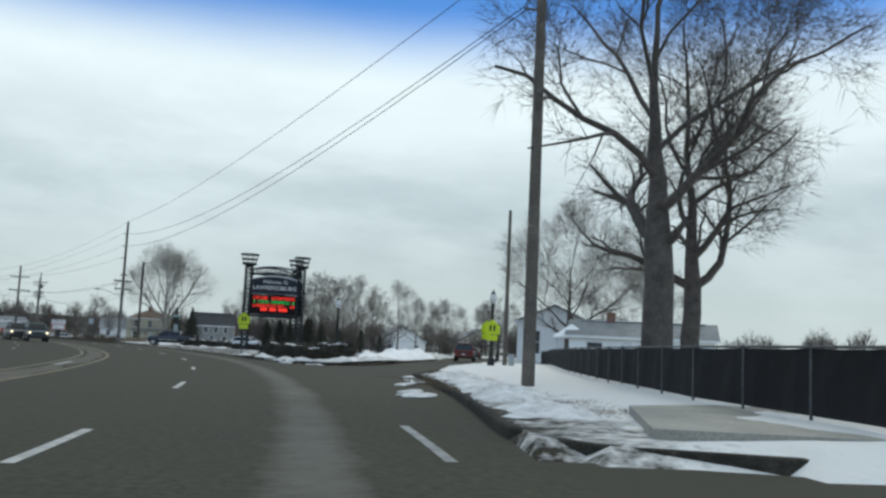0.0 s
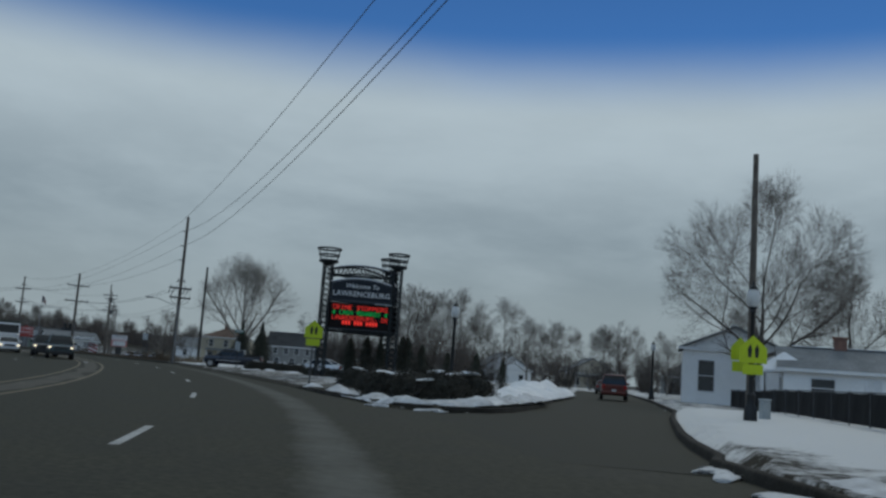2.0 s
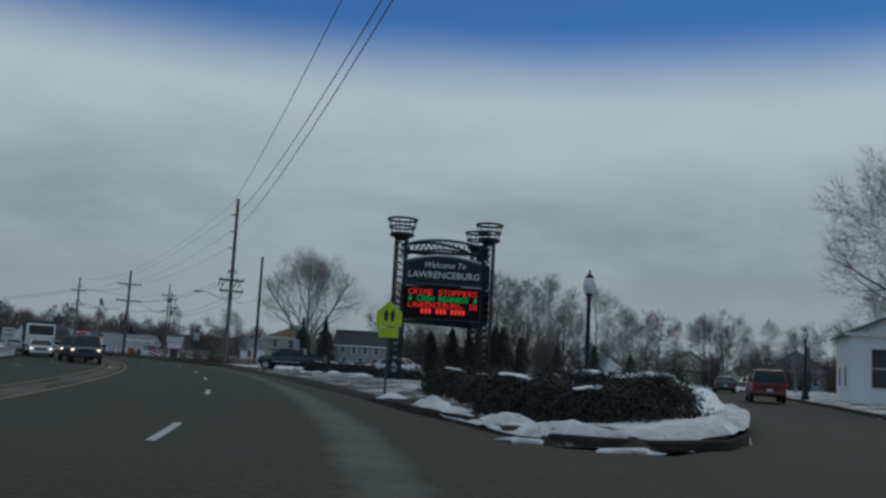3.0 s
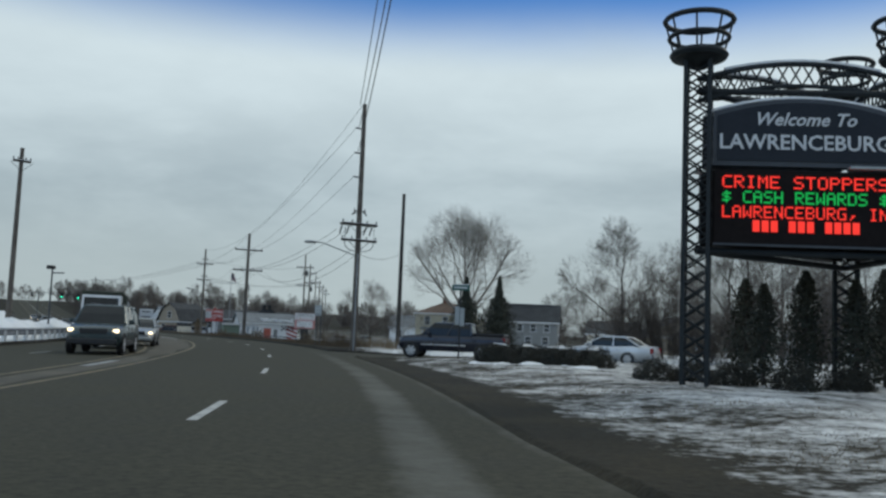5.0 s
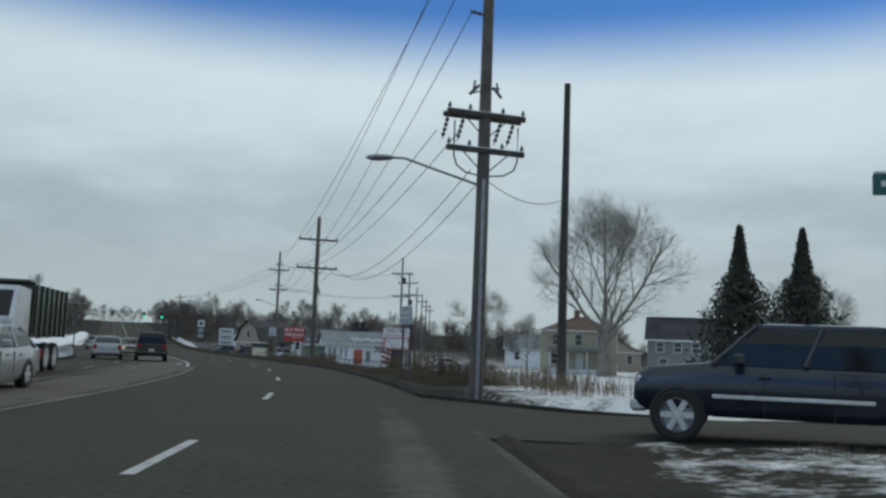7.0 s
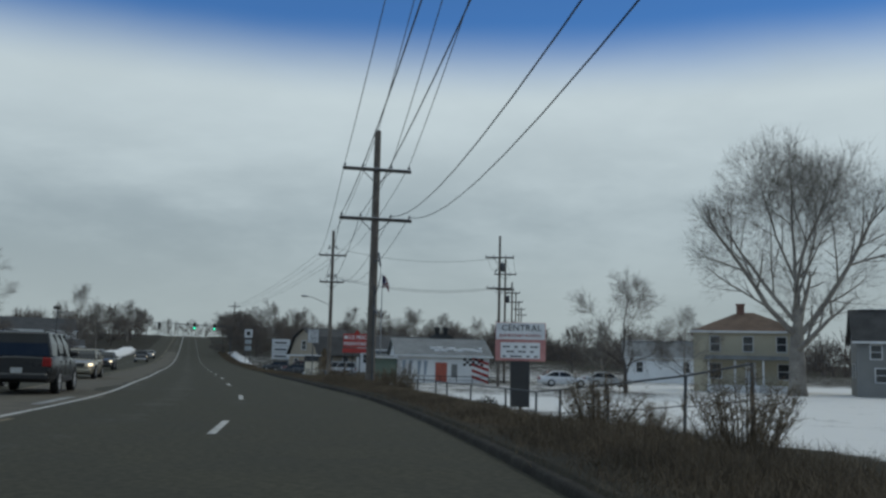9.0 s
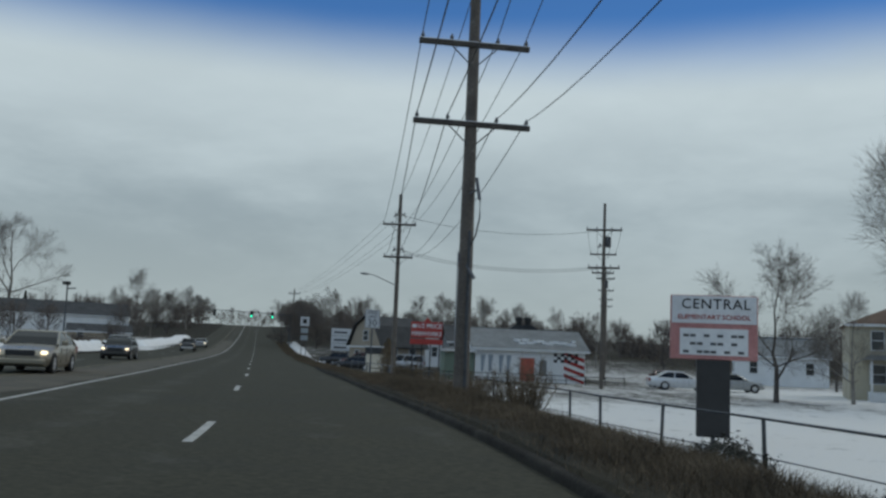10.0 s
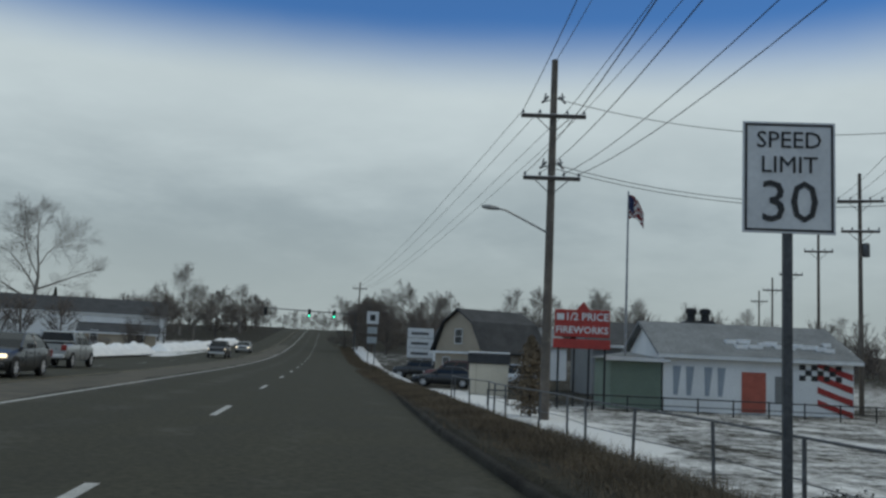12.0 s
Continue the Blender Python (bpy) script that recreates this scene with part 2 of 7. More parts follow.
PLATE = mat("number_plate", (0.5, 0.5, 0.47), (0.42, 0.42, 0.4), scale=6, rough=0.5)
PAINTS = {n: mat(n + "_car_paint", c, tuple(v * 0.85 for v in c), scale=1.5, rough=0.32, metal=0.25, fine_amount=0.1, wear=tuple(0.6 * v + 0.05 for v in c), wear_at=0.66, coat=0.4)
          for n, c in {"navy": (0.010, 0.013, 0.026), "teal": (0.020, 0.040, 0.046), "silver": (0.36, 0.37, 0.37), "gold": (0.30, 0.27, 0.21), "maroon": (0.10, 0.016, 0.014), "white": (0.62, 0.63, 0.64), "charcoal": (0.03, 0.031, 0.033), "green": (0.03, 0.045, 0.03), "orange": (0.30, 0.10, 0.03)}.items()}
SIDING = {n: mat(n + "_siding", c, tuple(v * 0.88 for v in c), scale=0.5, rough=0.75, fine_scale=12, fine_amount=0.1)
          for n, c in {"white": (0.76, 0.765, 0.755), "yellow": (0.43, 0.39, 0.29), "grey": (0.21, 0.212, 0.205), "green": (0.17, 0.22, 0.17), "tan": (0.34, 0.29, 0.22), "cream": (0.55, 0.50, 0.40), "blue_grey": (0.30, 0.34, 0.38)}.items()}
SHINGLE = {n: mat(n + "_shingles", c, tuple(v * 0.75 for v in c), scale=0.8, rough=0.9, fine_scale=8, fine_amount=0.25)
           for n, c in {"brown": (0.13, 0.085, 0.06), "charcoal": (0.045, 0.047, 0.05), "grey": (0.19, 0.20, 0.205)}.items()}
WINDOW = mat("dark_window_glass", (0.025, 0.03, 0.034), (0.04, 0.045, 0.05), scale=1, rough=0.1, fine_amount=0.05, spec=0.6)
TRIM = mat("white_trim_paint", (0.66, 0.67, 0.67), (0.55, 0.56, 0.56), scale=1.5, rough=0.6, fine_amount=0.08)
BRICK = mat("chimney_brick", (0.22, 0.12, 0.09), (0.14, 0.085, 0.07), scale=3, rough=0.9, bump=0.01)
SCREEN = mat("black_fence_screen", (0.014, 0.015, 0.017), (0.022, 0.023, 0.025), scale=1.2, rough=0.85, fine_scale=60)
FROST = mat("frosted_lamp_globe", (0.60, 0.61, 0.60), (0.52, 0.53, 0.52), scale=3, rough=0.3, fine_amount=0.05)
ORANGE_DOOR = mat("orange_red_door", (0.40, 0.10, 0.065), (0.33, 0.085, 0.058), scale=2, rough=0.6)
FLAG_RED = mat("flag_red_cloth", (0.22, 0.03, 0.035), (0.18, 0.025, 0.03), scale=3, rough=0.9)
FLAG_BLUE = mat("flag_blue_cloth", (0.015, 0.02, 0.07), (0.012, 0.018, 0.055), scale=3, rough=0.9)
SIGNAL_GREEN = glow("signal_green", (0.05, 1.0, 0.55), 2.5)


# ---- mesh helpers ----
def array_mesh(name, verts, faces):
    """A mesh from an array of points and an array of faces of one size."""
    me = bpy.data.meshes.new(name)
    verts, faces = np.asarray(verts, np.float32), np.asarray(faces, np.int32)
    n, k = faces.shape
    me.vertices.add(len(verts))
    me.vertices.foreach_set("co", verts.ravel())
    me.loops.add(n * k)
    me.loops.foreach_set("vertex_index", faces.ravel())
    me.polygons.add(n)
    me.polygons.foreach_set("loop_start", np.arange(0, n * k, k, dtype=np.int32))
    me.update(calc_edges=True)
    return me


def smooth(me, angle=40):
    me.polygons.foreach_set("use_smooth", np.ones(len(me.polygons), bool))
    me.set_sharp_from_angle(angle=radians(angle))
    return me


def as_mesh(name, shape, soft=False):
    if isinstance(shape, bmesh.types.BMesh):
        me = bpy.data.meshes.new(name)
        bmesh.ops.recalc_face_normals(shape, faces=shape.faces)
        shape.to_mesh(me)
        shape.free()
    else:
        me = shape
    return smooth(me) if soft else me


def thing(name, label, category, x=0.0, y=0.0, z=0.0, turn=0.0, group="", kind=""):
    ob = new(name)
    ob.matrix_world = pose(x, y, z, 0, 0, turn)
    ob.empty_display_size = 0.3
    return tagged(ob, label, category, group, kind)


def part(name, shape, material, parent=None, label="", soft=False):
    me = as_mesh(name, shape, soft)
    if not me.materials:
        me.materials.append(material)
    ob = new(name, me)
    if parent:
        ob.parent = parent
    return tagged(ob, label)


def solid(name, shape, material, label, category, kind="", group="", soft=False):
    return tagged(part(name, shape, material, None, label, soft), label, category, group, kind)


def box(bm, lo, hi, bevel=0.0):
    c = [(a + b) / 2 for a, b in zip(lo, hi)]
    s = [abs(b - a) for a, b in zip(lo, hi)]
    made = bmesh.ops.create_cube(bm, size=1.0, matrix=Matrix.Translation(c) @ Matrix.Diagonal((*s, 1)))["verts"]
    if bevel:
        edges = list({e for v in made for e in v.link_edges})
        bmesh.ops.bevel(bm, geom=edges, offset=bevel, segments=1, affect="EDGES")
    return bm


def boxes(*pairs, bevel=0.0):
    bm = bmesh.new()
    for lo, hi in pairs:
        box(bm, lo, hi, bevel)
    return bm


def rod(bm, a, b, ra, rb=None, sides=8):
    a, b = Vector(a), Vector(b)
    rb = ra if rb is None else rb
    d = b - a
    m = Matrix.Translation((a + b) / 2) @ d.to_track_quat("Z", "Y").to_matrix().to_4x4()
    bmesh.ops.create_cone(bm, cap_ends=True, segments=sides, radius1=ra, radius2=rb, depth=d.length, matrix=m)
    return bm


def rods(*list_, sides=8):
    bm = bmesh.new()
    for a, b, *r in list_:
        rod(bm, a, b, *r, sides=sides)
    return bm


def tube(bm, points, radius, sides=6):
    """A bent pipe through points."""
    pts = [Vector(p) for p in points]
    rings = []
    for i, p in enumerate(pts):
        d = (pts[min(i + 1, len(pts) - 1)] - pts[max(i - 1, 0)]).normalized()
        q = d.to_track_quat("Z", "Y")
        rings.append([bm.verts.new(p + q @ Vector((math.cos(k * math.tau / sides) * radius, math.sin(k * math.tau / sides) * radius, 0))) for k in range(sides)])
    for r0, r1 in zip(rings, rings[1:]):
        for k in range(sides):
            bm.faces.new((r0[k], r0[(k + 1) % sides], r1[(k + 1) % sides], r1[k]))
    bm.faces.new(rings[0]), bm.faces.new(rings[-1])
    return bm


def ring(bm, centre, radius, r, sides=28, minor=6):
    c = Vector(centre)
    rows = []
    for k in range(sides):
        a = k * math.tau / sides
        d = Vector((math.cos(a), math.sin(a), 0))
        rows.append([bm.verts.new(c + d * (radius + r * math.cos(j * math.tau / minor)) + Vector((0, 0, r * math.sin(j * math.tau / minor)))) for j in range(minor)])
    for k in range(sides):
        for j in range(minor):
            n, i = (k + 1) % sides, (j + 1) % minor
            bm.faces.new((rows[k][j], rows[n][j], rows[n][i], rows[k][i]))
    return bm


def lathe(profile, sides=16):
    """A turned form from (radius, height) pairs."""
    bm = bmesh.new()
    rows = [[bm.verts.new((r * math.cos(k * math.tau / sides), r * math.sin(k * math.tau / sides), z)) for k in range(sides)] for r, z in profile]
    for a, b in zip(rows, rows[1:]):
        for k in range(sides):
            bm.faces.new((a[k], a[(k + 1) % sides], b[(k + 1) % sides], b[k]))
    bm.faces.new(rows[0]), bm.faces.new(rows[-1])
    return bm


def prism(points, y0, y1):
    """A plate with an outline of (x, z) points, from y0 to y1."""
    bm = bmesh.new()
    a = [bm.verts.new((x, y0, z)) for x, z in points]
    b = [bm.verts.new((x, y1, z)) for x, z in points]
    bm.faces.new(a), bm.faces.new(b[::-1])
    for k in range(len(points)):
        n = (k + 1) % len(points)
        bm.faces.new((a[k], a[n], b[n], b[k]))
    return bm


def lettering(body, size, depth=0.01, shear=0.0, spread=1.0, bold=0.0):
    """Raised letters in the built-in font, centred, lying in x and z and facing -y."""
    cu = bpy.data.curves.new("letters", "FONT")
    cu.body, cu.size, cu.extrude, cu.shear, cu.space_character = body, size, depth, shear, spread
    cu.align_x, cu.align_y, cu.resolution_u = "CENTER", "CENTER", 2
    cu.offset = bold * size
    ob = bpy.data.objects.new("letters", cu)
    scene.collection.objects.link(ob)
    me = bpy.data.meshes.new_from_object(ob.evaluated_get(bpy.context.evaluated_depsgraph_get()))
    bpy.data.objects.remove(ob)
    bpy.data.curves.remove(cu)
    me.transform(Matrix.Rotation(radians(90), 4, "X"))
    me.materials.clear()
    return me

# ---- the road: everything along it is told by s (metres along the lane line) and o (metres to its right) ----
LANE_LINE = [(0.9, -60), (0.6, -30), (0.0, -12), (-1.0, 2), (-2.5, 11), (-4.3, 20), (-7.2, 31.2), (-11.2, 43.8), (-16.2, 56), (-22.2, 68.8), (-28.0, 80.0), (-34.6, 91.3), (-41.2, 101.8), (-51.5, 115.8), (-63.2, 129.3), (-73.5, 139.2), (-82.2, 147.6), (-91.0, 155.8)]
for far in (30, 70, 130, 220, 330, 460):
    LANE_LINE.append((-91.0 - 0.729 * far, 155.8 + 0.684 * far))


def flowing(points, step=0.5):
    p = np.array(points, float)
    out = []
    for i in range(len(p) - 1):
        a, b, c, d = p[max(i - 1, 0)], p[i], p[i + 1], p[min(i + 2, len(p) - 1)]
        n = max(2, int(np.linalg.norm(c - b) / step))
        t = np.linspace(0, 1, n, endpoint=False)[:, None]
        out.append(0.5 * (2 * b + (c - a) * t + (2 * a - 5 * b + 4 * c - d) * t**2 + (3 * b - a - 3 * c + d) * t**3))
    q = np.concatenate(out + [p[-1:]])
    w = np.hanning(41)
    w /= w.sum()
    pad = np.concatenate([q[:1] + (q[:1] - q[1:21][::-1]), q, q[-1:] + (q[-1:] - q[-21:-1][::-1])])
    return np.stack([np.convolve(pad[:, k], w, "valid") for k in (0, 1)], 1)


LINE = flowing(LANE_LINE)
LINE_S = np.r_[0, np.cumsum(np.linalg.norm(np.diff(LINE, axis=0), axis=1))]
LINE_D = np.gradient(LINE, axis=0)
LINE_D /= np.linalg.norm(LINE_D, axis=1)[:, None]
S_START = float(np.interp(0, LINE[:, 1], LINE_S))


def along(s, o):
    """Places in plan at s along and o to the right of the lane line."""
    s, o = np.broadcast_arrays(np.asarray(s, float) + S_START, np.asarray(o, float))
    x, y, dx, dy = (np.interp(s, LINE_S, col) for col in (LINE[:, 0], LINE[:, 1], LINE_D[:, 0], LINE_D[:, 1]))
    return np.stack([x + dy * o, y - dx * o], -1)


def road_coords(x, y):
    """s and o of places in plan."""
    p = np.stack([np.ravel(x), np.ravel(y)], -1)
    s, o = np.empty(len(p)), np.empty(len(p))
    for k in range(0, len(p), 4000):
        q = p[k:k + 4000]
        i = ((q[:, None] - LINE[None, ::2]) ** 2).sum(-1).argmin(1) * 2
        off = q - LINE[i]
        s[k:k + 4000] = LINE_S[i] + (off * LINE_D[i]).sum(1) - S_START
        o[k:k + 4000] = off[:, 0] * LINE_D[i, 1] - off[:, 1] * LINE_D[i, 0]
    return s.reshape(np.shape(x)), o.reshape(np.shape(x))


def heading(s):
    dx, dy = (float(np.interp(s + S_START, LINE_S, LINE_D[:, k])) for k in (0, 1))
    return math.degrees(math.atan2(dy, dx))


def blend(v, a, b):
    t = np.clip((np.asarray(v, float) - a) / (b - a), 0, 1)
    return t * t * (3 - 2 * t)


HILL_S = np.array([-100, 225, 260, 300, 350, 440, 470, 520, 900], float)
HILL_Z = np.array([0, 0, 0.25, 1.1, 3.0, 7.6, 8.9, 9.6, 9.6])
hill_fine = np.linspace(-100, 900, 1001)
hill_z = np.convolve(np.pad(np.interp(hill_fine, HILL_S, HILL_Z), 15, "edge"), np.ones(31) / 31, "valid")


def road_z(s):
    return np.interp(s, hill_fine, hill_z)


def kerb_o(s):
    """The road's right edge."""
    return np.interp(s, [-60, 8, 12, 16.5, 20, 24, 28, 34, 37, 47, 54, 62, 70, 85, 180, 190, 205, 240, 400], [4.9, 5.0, 5.4, 6.0, 6.5, 7.0, 7.6, 8.4, 8.4, 5.3, 4.6, 4.3, 3.85, 3.8, 3.8, 4.05, 4.6, 4.95, 4.95])


def left_o(s):
    return np.interp(s, [-60, 70, 95, 155, 172, 200, 240, 300, 340, 400], [-13.4, -13.0, -10.9, -10.6, -13.8, -14.6, -14.4, -12.6, -11.6, -11.6])


# paved ground beside the road: a side street, the mouth of a driveway, a lane at the start, the road behind the field
PAVED = {
    "side_street": [(0.5, 33.4), (0.72, 36.5), (0.8, 39.0), (1.1, 42.5), (1.87, 49.0), (2.7, 55.6), (4.0, 64.0), (6.0, 90.0), (8.5, 140.0), (2.5, 140.0), (0.2, 92.0), (-1.6, 66.0), (-2.2, 56.0), (-3.0, 50.0), (-4.6, 46.4), (-8.2, 46.5), (-11.0, 50.0), (-9.0, 34.0)],
    "driveway": [(-36.0, 95.2), (-33.6, 96.3), (-30.5, 96.85), (-27.0, 97.5), (-18.0, 102.9), (-9.0, 107.5), (-12.5, 113.4), (-23.0, 107.2), (-31.5, 102.4), (-35.2, 103.9), (-38.5, 107.0), (-41.5, 106.0)],
    "entrance": [(1.0, 8.6), (3.6, 8.8), (14.0, 7.4), (14.0, -9.0), (3.0, -9.0), (1.0, -9.0)],
}


def inside(x, y, poly):
    x, y = np.asarray(x, float), np.asarray(y, float)
    hit = np.zeros(x.shape, bool)
    for (x0, y0), (x1, y1) in zip(poly, poly[1:] + poly[:1]):
        if y0 != y1:
            hit ^= ((y0 > y) != (y1 > y)) & (x < (x1 - x0) * (y - y0) / (y1 - y0) + x0)
    return hit


def low_kerb(s):
    """How far the kerb is sunk under mud between the island and the driveway."""
    return 0.125 * blend(s, 56, 62) * (1 - blend(s, 98, 106))


def bare_z(x, y, s, o):
    """The ground's height beside the road, without the road's bed."""
    z = road_z(s) + 0.13 - low_kerb(s) + 0.05 * blend(np.abs(o), 4, 9)
    dip = blend(s, 128, 145) * (1 - blend(s, 262, 300)) * blend(o, 5.2, 8.2) * (1 - 0.6 * blend(o, 60, 110))
    z = z - 1.0 * dip
    bank = 0.16 * blend(o, kerb_o(s) + 1.5, kerb_o(s) + 5) * (1 - blend(s, 100, 128))
    far_left = -0.5 * blend(-o, 22, 40)
    return z + bank + far_left


def ground_z(x, y):
    s, o = road_coords(np.array([x], float), np.array([y], float))
    return float(bare_z(np.array([x]), np.array([y]), s, o)[0])


s_rows = np.unique(np.concatenate([np.arange(-58, -10, 4.0), np.arange(-10, 130, 0.7), np.arange(130, 250, 1.2), np.arange(250, 560, 5.0)]))
o_cols = np.unique(np.concatenate([np.linspace(-190, -40, 16), np.linspace(-40, -14, 14), np.linspace(-14, 3, 10), np.arange(3, 9, 0.35), np.array([3.80, 4.0]), np.arange(9, 24, 0.8), np.linspace(24, 60, 19), np.linspace(60, 190, 18)]))
gs, go_base = np.meshgrid(s_rows, o_cols, indexing="ij")
go = go_base + blend(go_base, 0.5, 3.0) * (1 - blend(go_base, 9, 23)) * (kerb_o(gs) - 3.85)
gxy = along(gs, go)
gz = bare_z(gxy[..., 0], gxy[..., 1], gs, go)
rough_z = np.array([noise.fractal(Vector((a * 0.45, b * 0.45, 0)), 1.0, 2.0, 3) for a, b in gxy.reshape(-1, 2)]).reshape(gs.shape)
gz = gz + 0.05 * rough_z * (np.abs(go) < 60)
bed = (go_base < 3.85) & (go > left_o(gs) - 0.02)
gz = np.where(bed, road_z(gs) - 0.14, gz)
for poly in PAVED.values():
    hit = inside(gxy[..., 0], gxy[..., 1], poly)
    for a_ in np.arange(0, 6.2, 0.8):
        reach_ = np.where(gxy[..., 0] < -7.5, 0.2, np.where(gxy[..., 1] > 62, 1.3, np.where((gxy[..., 0] > -1) & (gxy[..., 1] < 34), 0.28, 0.55)))
        hit |= inside(gxy[..., 0] + reach_ * math.cos(a_), gxy[..., 1] + reach_ * math.sin(a_), poly)
    gz = np.where(hit & ~bed, -0.07, gz)
edge = (np.abs(go) > 180) | (gs < -50) | (gs > 545)
gz = np.where(edge, np.minimum(gz, -1.6), gz)
rows, cols = gs.shape
idx = np.arange(rows * cols).reshape(rows, cols)
faces = np.stack([idx[:-1, :-1], idx[:-1, 1:], idx[1:, 1:], idx[1:, :-1]], -1).reshape(-1, 4)
verts = np.concatenate([gxy.reshape(-1, 2), gz.reshape(-1, 1)], 1)
n0 = len(verts)
reach = 2600.0
outer = np.array([(math.cos(a) * r - 60, math.sin(a) * r + 120, -1.5) for r in (0.5, 420.0, reach) for a in np.linspace(0, math.tau, 48, endpoint=False)])
ofaces = [(n0 + k * 48 + j, n0 + k * 48 + (j + 1) % 48, n0 + (k + 1) * 48 + (j + 1) % 48, n0 + (k + 1) * 48 + j) for k in range(2) for j in range(48)]
ground_mesh = array_mesh("ground", np.concatenate([verts, outer]), np.concatenate([faces, np.array(ofaces)]))
# how much snow lies: bare brown strip beside the kerb, patchy lawn, full cover in the field
cover = 0.50 + 0.0 * gs
cover = np.where(go > 0, 0.36 + 0.22 * blend(go - kerb_o(gs), 0.6, 4.0), 0.56)
cover += 0.10 * (1 - blend(gs, 38, 46)) * (go > 0)
cover += 0.10 * blend(go, 11, 20) * (1 - blend(gs, 60, 80))
cover += 0.09 * (1 - blend(gs, 40, 60)) * blend(go - kerb_o(gs), 1.6, 3.6)
cover -= 0.30 * blend(gs, 52, 62) * (1 - blend(gs, 100, 112)) * (1 - blend(go - kerb_o(gs), 0.4, 1.3)) * (go > 0)
cover += 0.06 * blend(gs, 44, 47) * (1 - blend(gs, 56, 64)) * blend(go, 5.4, 6.2) * (1 - blend(go, 14, 18))
cover -= 0.075 * blend(gs, 68, 76) * (1 - blend(gs, 86, 96)) * (1 - blend(go - kerb_o(gs), 3.0, 9.0))
cover += 0.02 * blend(gs, 84, 88) * (1 - blend(gs, 104, 110)) * blend(go, 4.9, 5.6) * (1 - blend(go, 9, 12))
lawn_edge = np.interp(gs, [56, 64, 74, 82, 90, 98, 102], [5.0, 4.75, 4.75, 4.85, 4.7, 4.85, 5.2])
lawn = 0.20 + 0.255 * blend(go - lawn_edge, -0.35, 0.7) + 0.06 * blend(go - lawn_edge, 0.6, 5.0)
on_lawn = blend(gs, 56, 61) * (1 - blend(gs, 102, 105)) * (go > 0)
cover = cover * (1 - on_lawn) + lawn * on_lawn
field = blend(gs, 118, 135) * (1 - blend(gs, 250, 290))
cover = cover * (1 - field) + field * np.where(go > 8.3, 0.655 - 0.16 * blend(gs, 166, 182) * (1 - blend(go, 30, 40)), np.where(go > 0, 0.20 + 0.40 * blend(go, 6.0 + 1.4 * (1 - blend(gs, 162, 172)), 7.4 + 0.9 * (1 - blend(gs, 162, 172))), 0.6))
cover = np.where((go < 0) & (go > -32), 0.58, cover)
cover -= 0.10 * blend(np.abs(go), 60, 90)
cover -= 0.15 * blend(gs, 200, 222) * (go > 0)
cover -= 0.26 * blend(gs, 300, 345)
snow_from = np.interp(gs, [168, 180, 188, 197, 210], [5.15, 5.35, 6.0, 6.3, 6.8])
cover += (0.165 + 0.15 * blend(gs, 182, 192)) * blend(gs, 168, 173) * (1 - blend(gs, 218, 230)) * blend(go - snow_from, -0.15, 0.3) * (1 - blend(go - snow_from, 0.5 + 4.0 * blend(gs, 182, 188), 0.9 + 4.0 * blend(gs, 182, 188)))
brown_verge = blend(gs, 115, 121) * (1 - blend(gs, 160, 168)) * (1 - blend(go, 6.4 + 0.8 * (1 - blend(gs, 130, 140)), 7.4 + 1.0 * (1 - blend(gs, 130, 140)))) * (go > 0)
cover -= 0.34 * brown_verge
snow_at = ground_mesh.attributes.new("snow", "FLOAT", "POINT")
snow_at.data.foreach_set("value", np.concatenate([cover.ravel(), np.full(len(outer), 0.40)]).astype(np.float32))
smooth(ground_mesh, 60)
solid("ground", ground_mesh, GROUND, "winter turf and brown grass under patchy thin snow", "ground", "structure")

# the carriageway
rs = np.concatenate([np.arange(-58, 250, 1.0), np.arange(250, 531, 4.0)])
frac = np.concatenate([np.linspace(0, 0.7, 28, endpoint=False), np.linspace(0.7, 1, 42)])
r_s, r_f = np.meshgrid(rs, frac, indexing="ij")
r_o = left_o(r_s) + (kerb_o(r_s) - left_o(r_s)) * r_f
camber = 0.02 * (1 - ((r_o + 5) / 9.0) ** 2).clip(-1, 1)
rxy = along(r_s, r_o)
idx = np.arange(r_s.size).reshape(r_s.shape)
road_mesh = array_mesh("road", np.concatenate([rxy.reshape(-1, 2), (road_z(r_s) + camber - 0.02).reshape(-1, 1)], 1),
                       np.stack([idx[:-1, :-1], idx[:-1, 1:], idx[1:, 1:], idx[1:, :-1]], -1).reshape(-1, 4))
edge_ = 0.22 * blend(r_s, 45, 75)
salt = 0.43 * blend(r_o, 1.8 + edge_, 2.5) * (1 - blend(r_o, 2.72, 3.35 - edge_)) * blend(r_s, -30, 5) * (1 - 0.35 * blend(r_s, 74, 110)) * (1 - blend(r_s, 96, 128))
salt += 0.30 * blend(r_o, kerb_o(r_s) - 0.22, kerb_o(r_s) - 0.05) * blend(r_s, 60, 70) * (1 - blend(r_s, 98, 112))
salt += 0.10 * np.exp(-(((r_o + 5.2) / 1.4) ** 2)) + 0.06 * np.exp(-(((r_o + 9.5) / 2.5) ** 2))
salt -= 0.08 * blend(r_o, 3.6, 4.6)
salt += 0.07 * np.exp(-(((r_o + 1.9) / 0.8) ** 2)) - 0.05 * np.exp(-(((r_o + 0.9) / 0.4) ** 2)) - 0.05 * np.exp(-(((r_o - 0.9) / 0.45) ** 2))
salt += blend(r_s, 118, 150) * (0.085 + 0.045 * np.cos((r_o + 0.2) * math.tau / 1.75))
at_ = road_mesh.attributes.new("salt", "FLOAT", "POINT")
at_.data.foreach_set("value", (0.28 + salt).ravel().astype(np.float32))
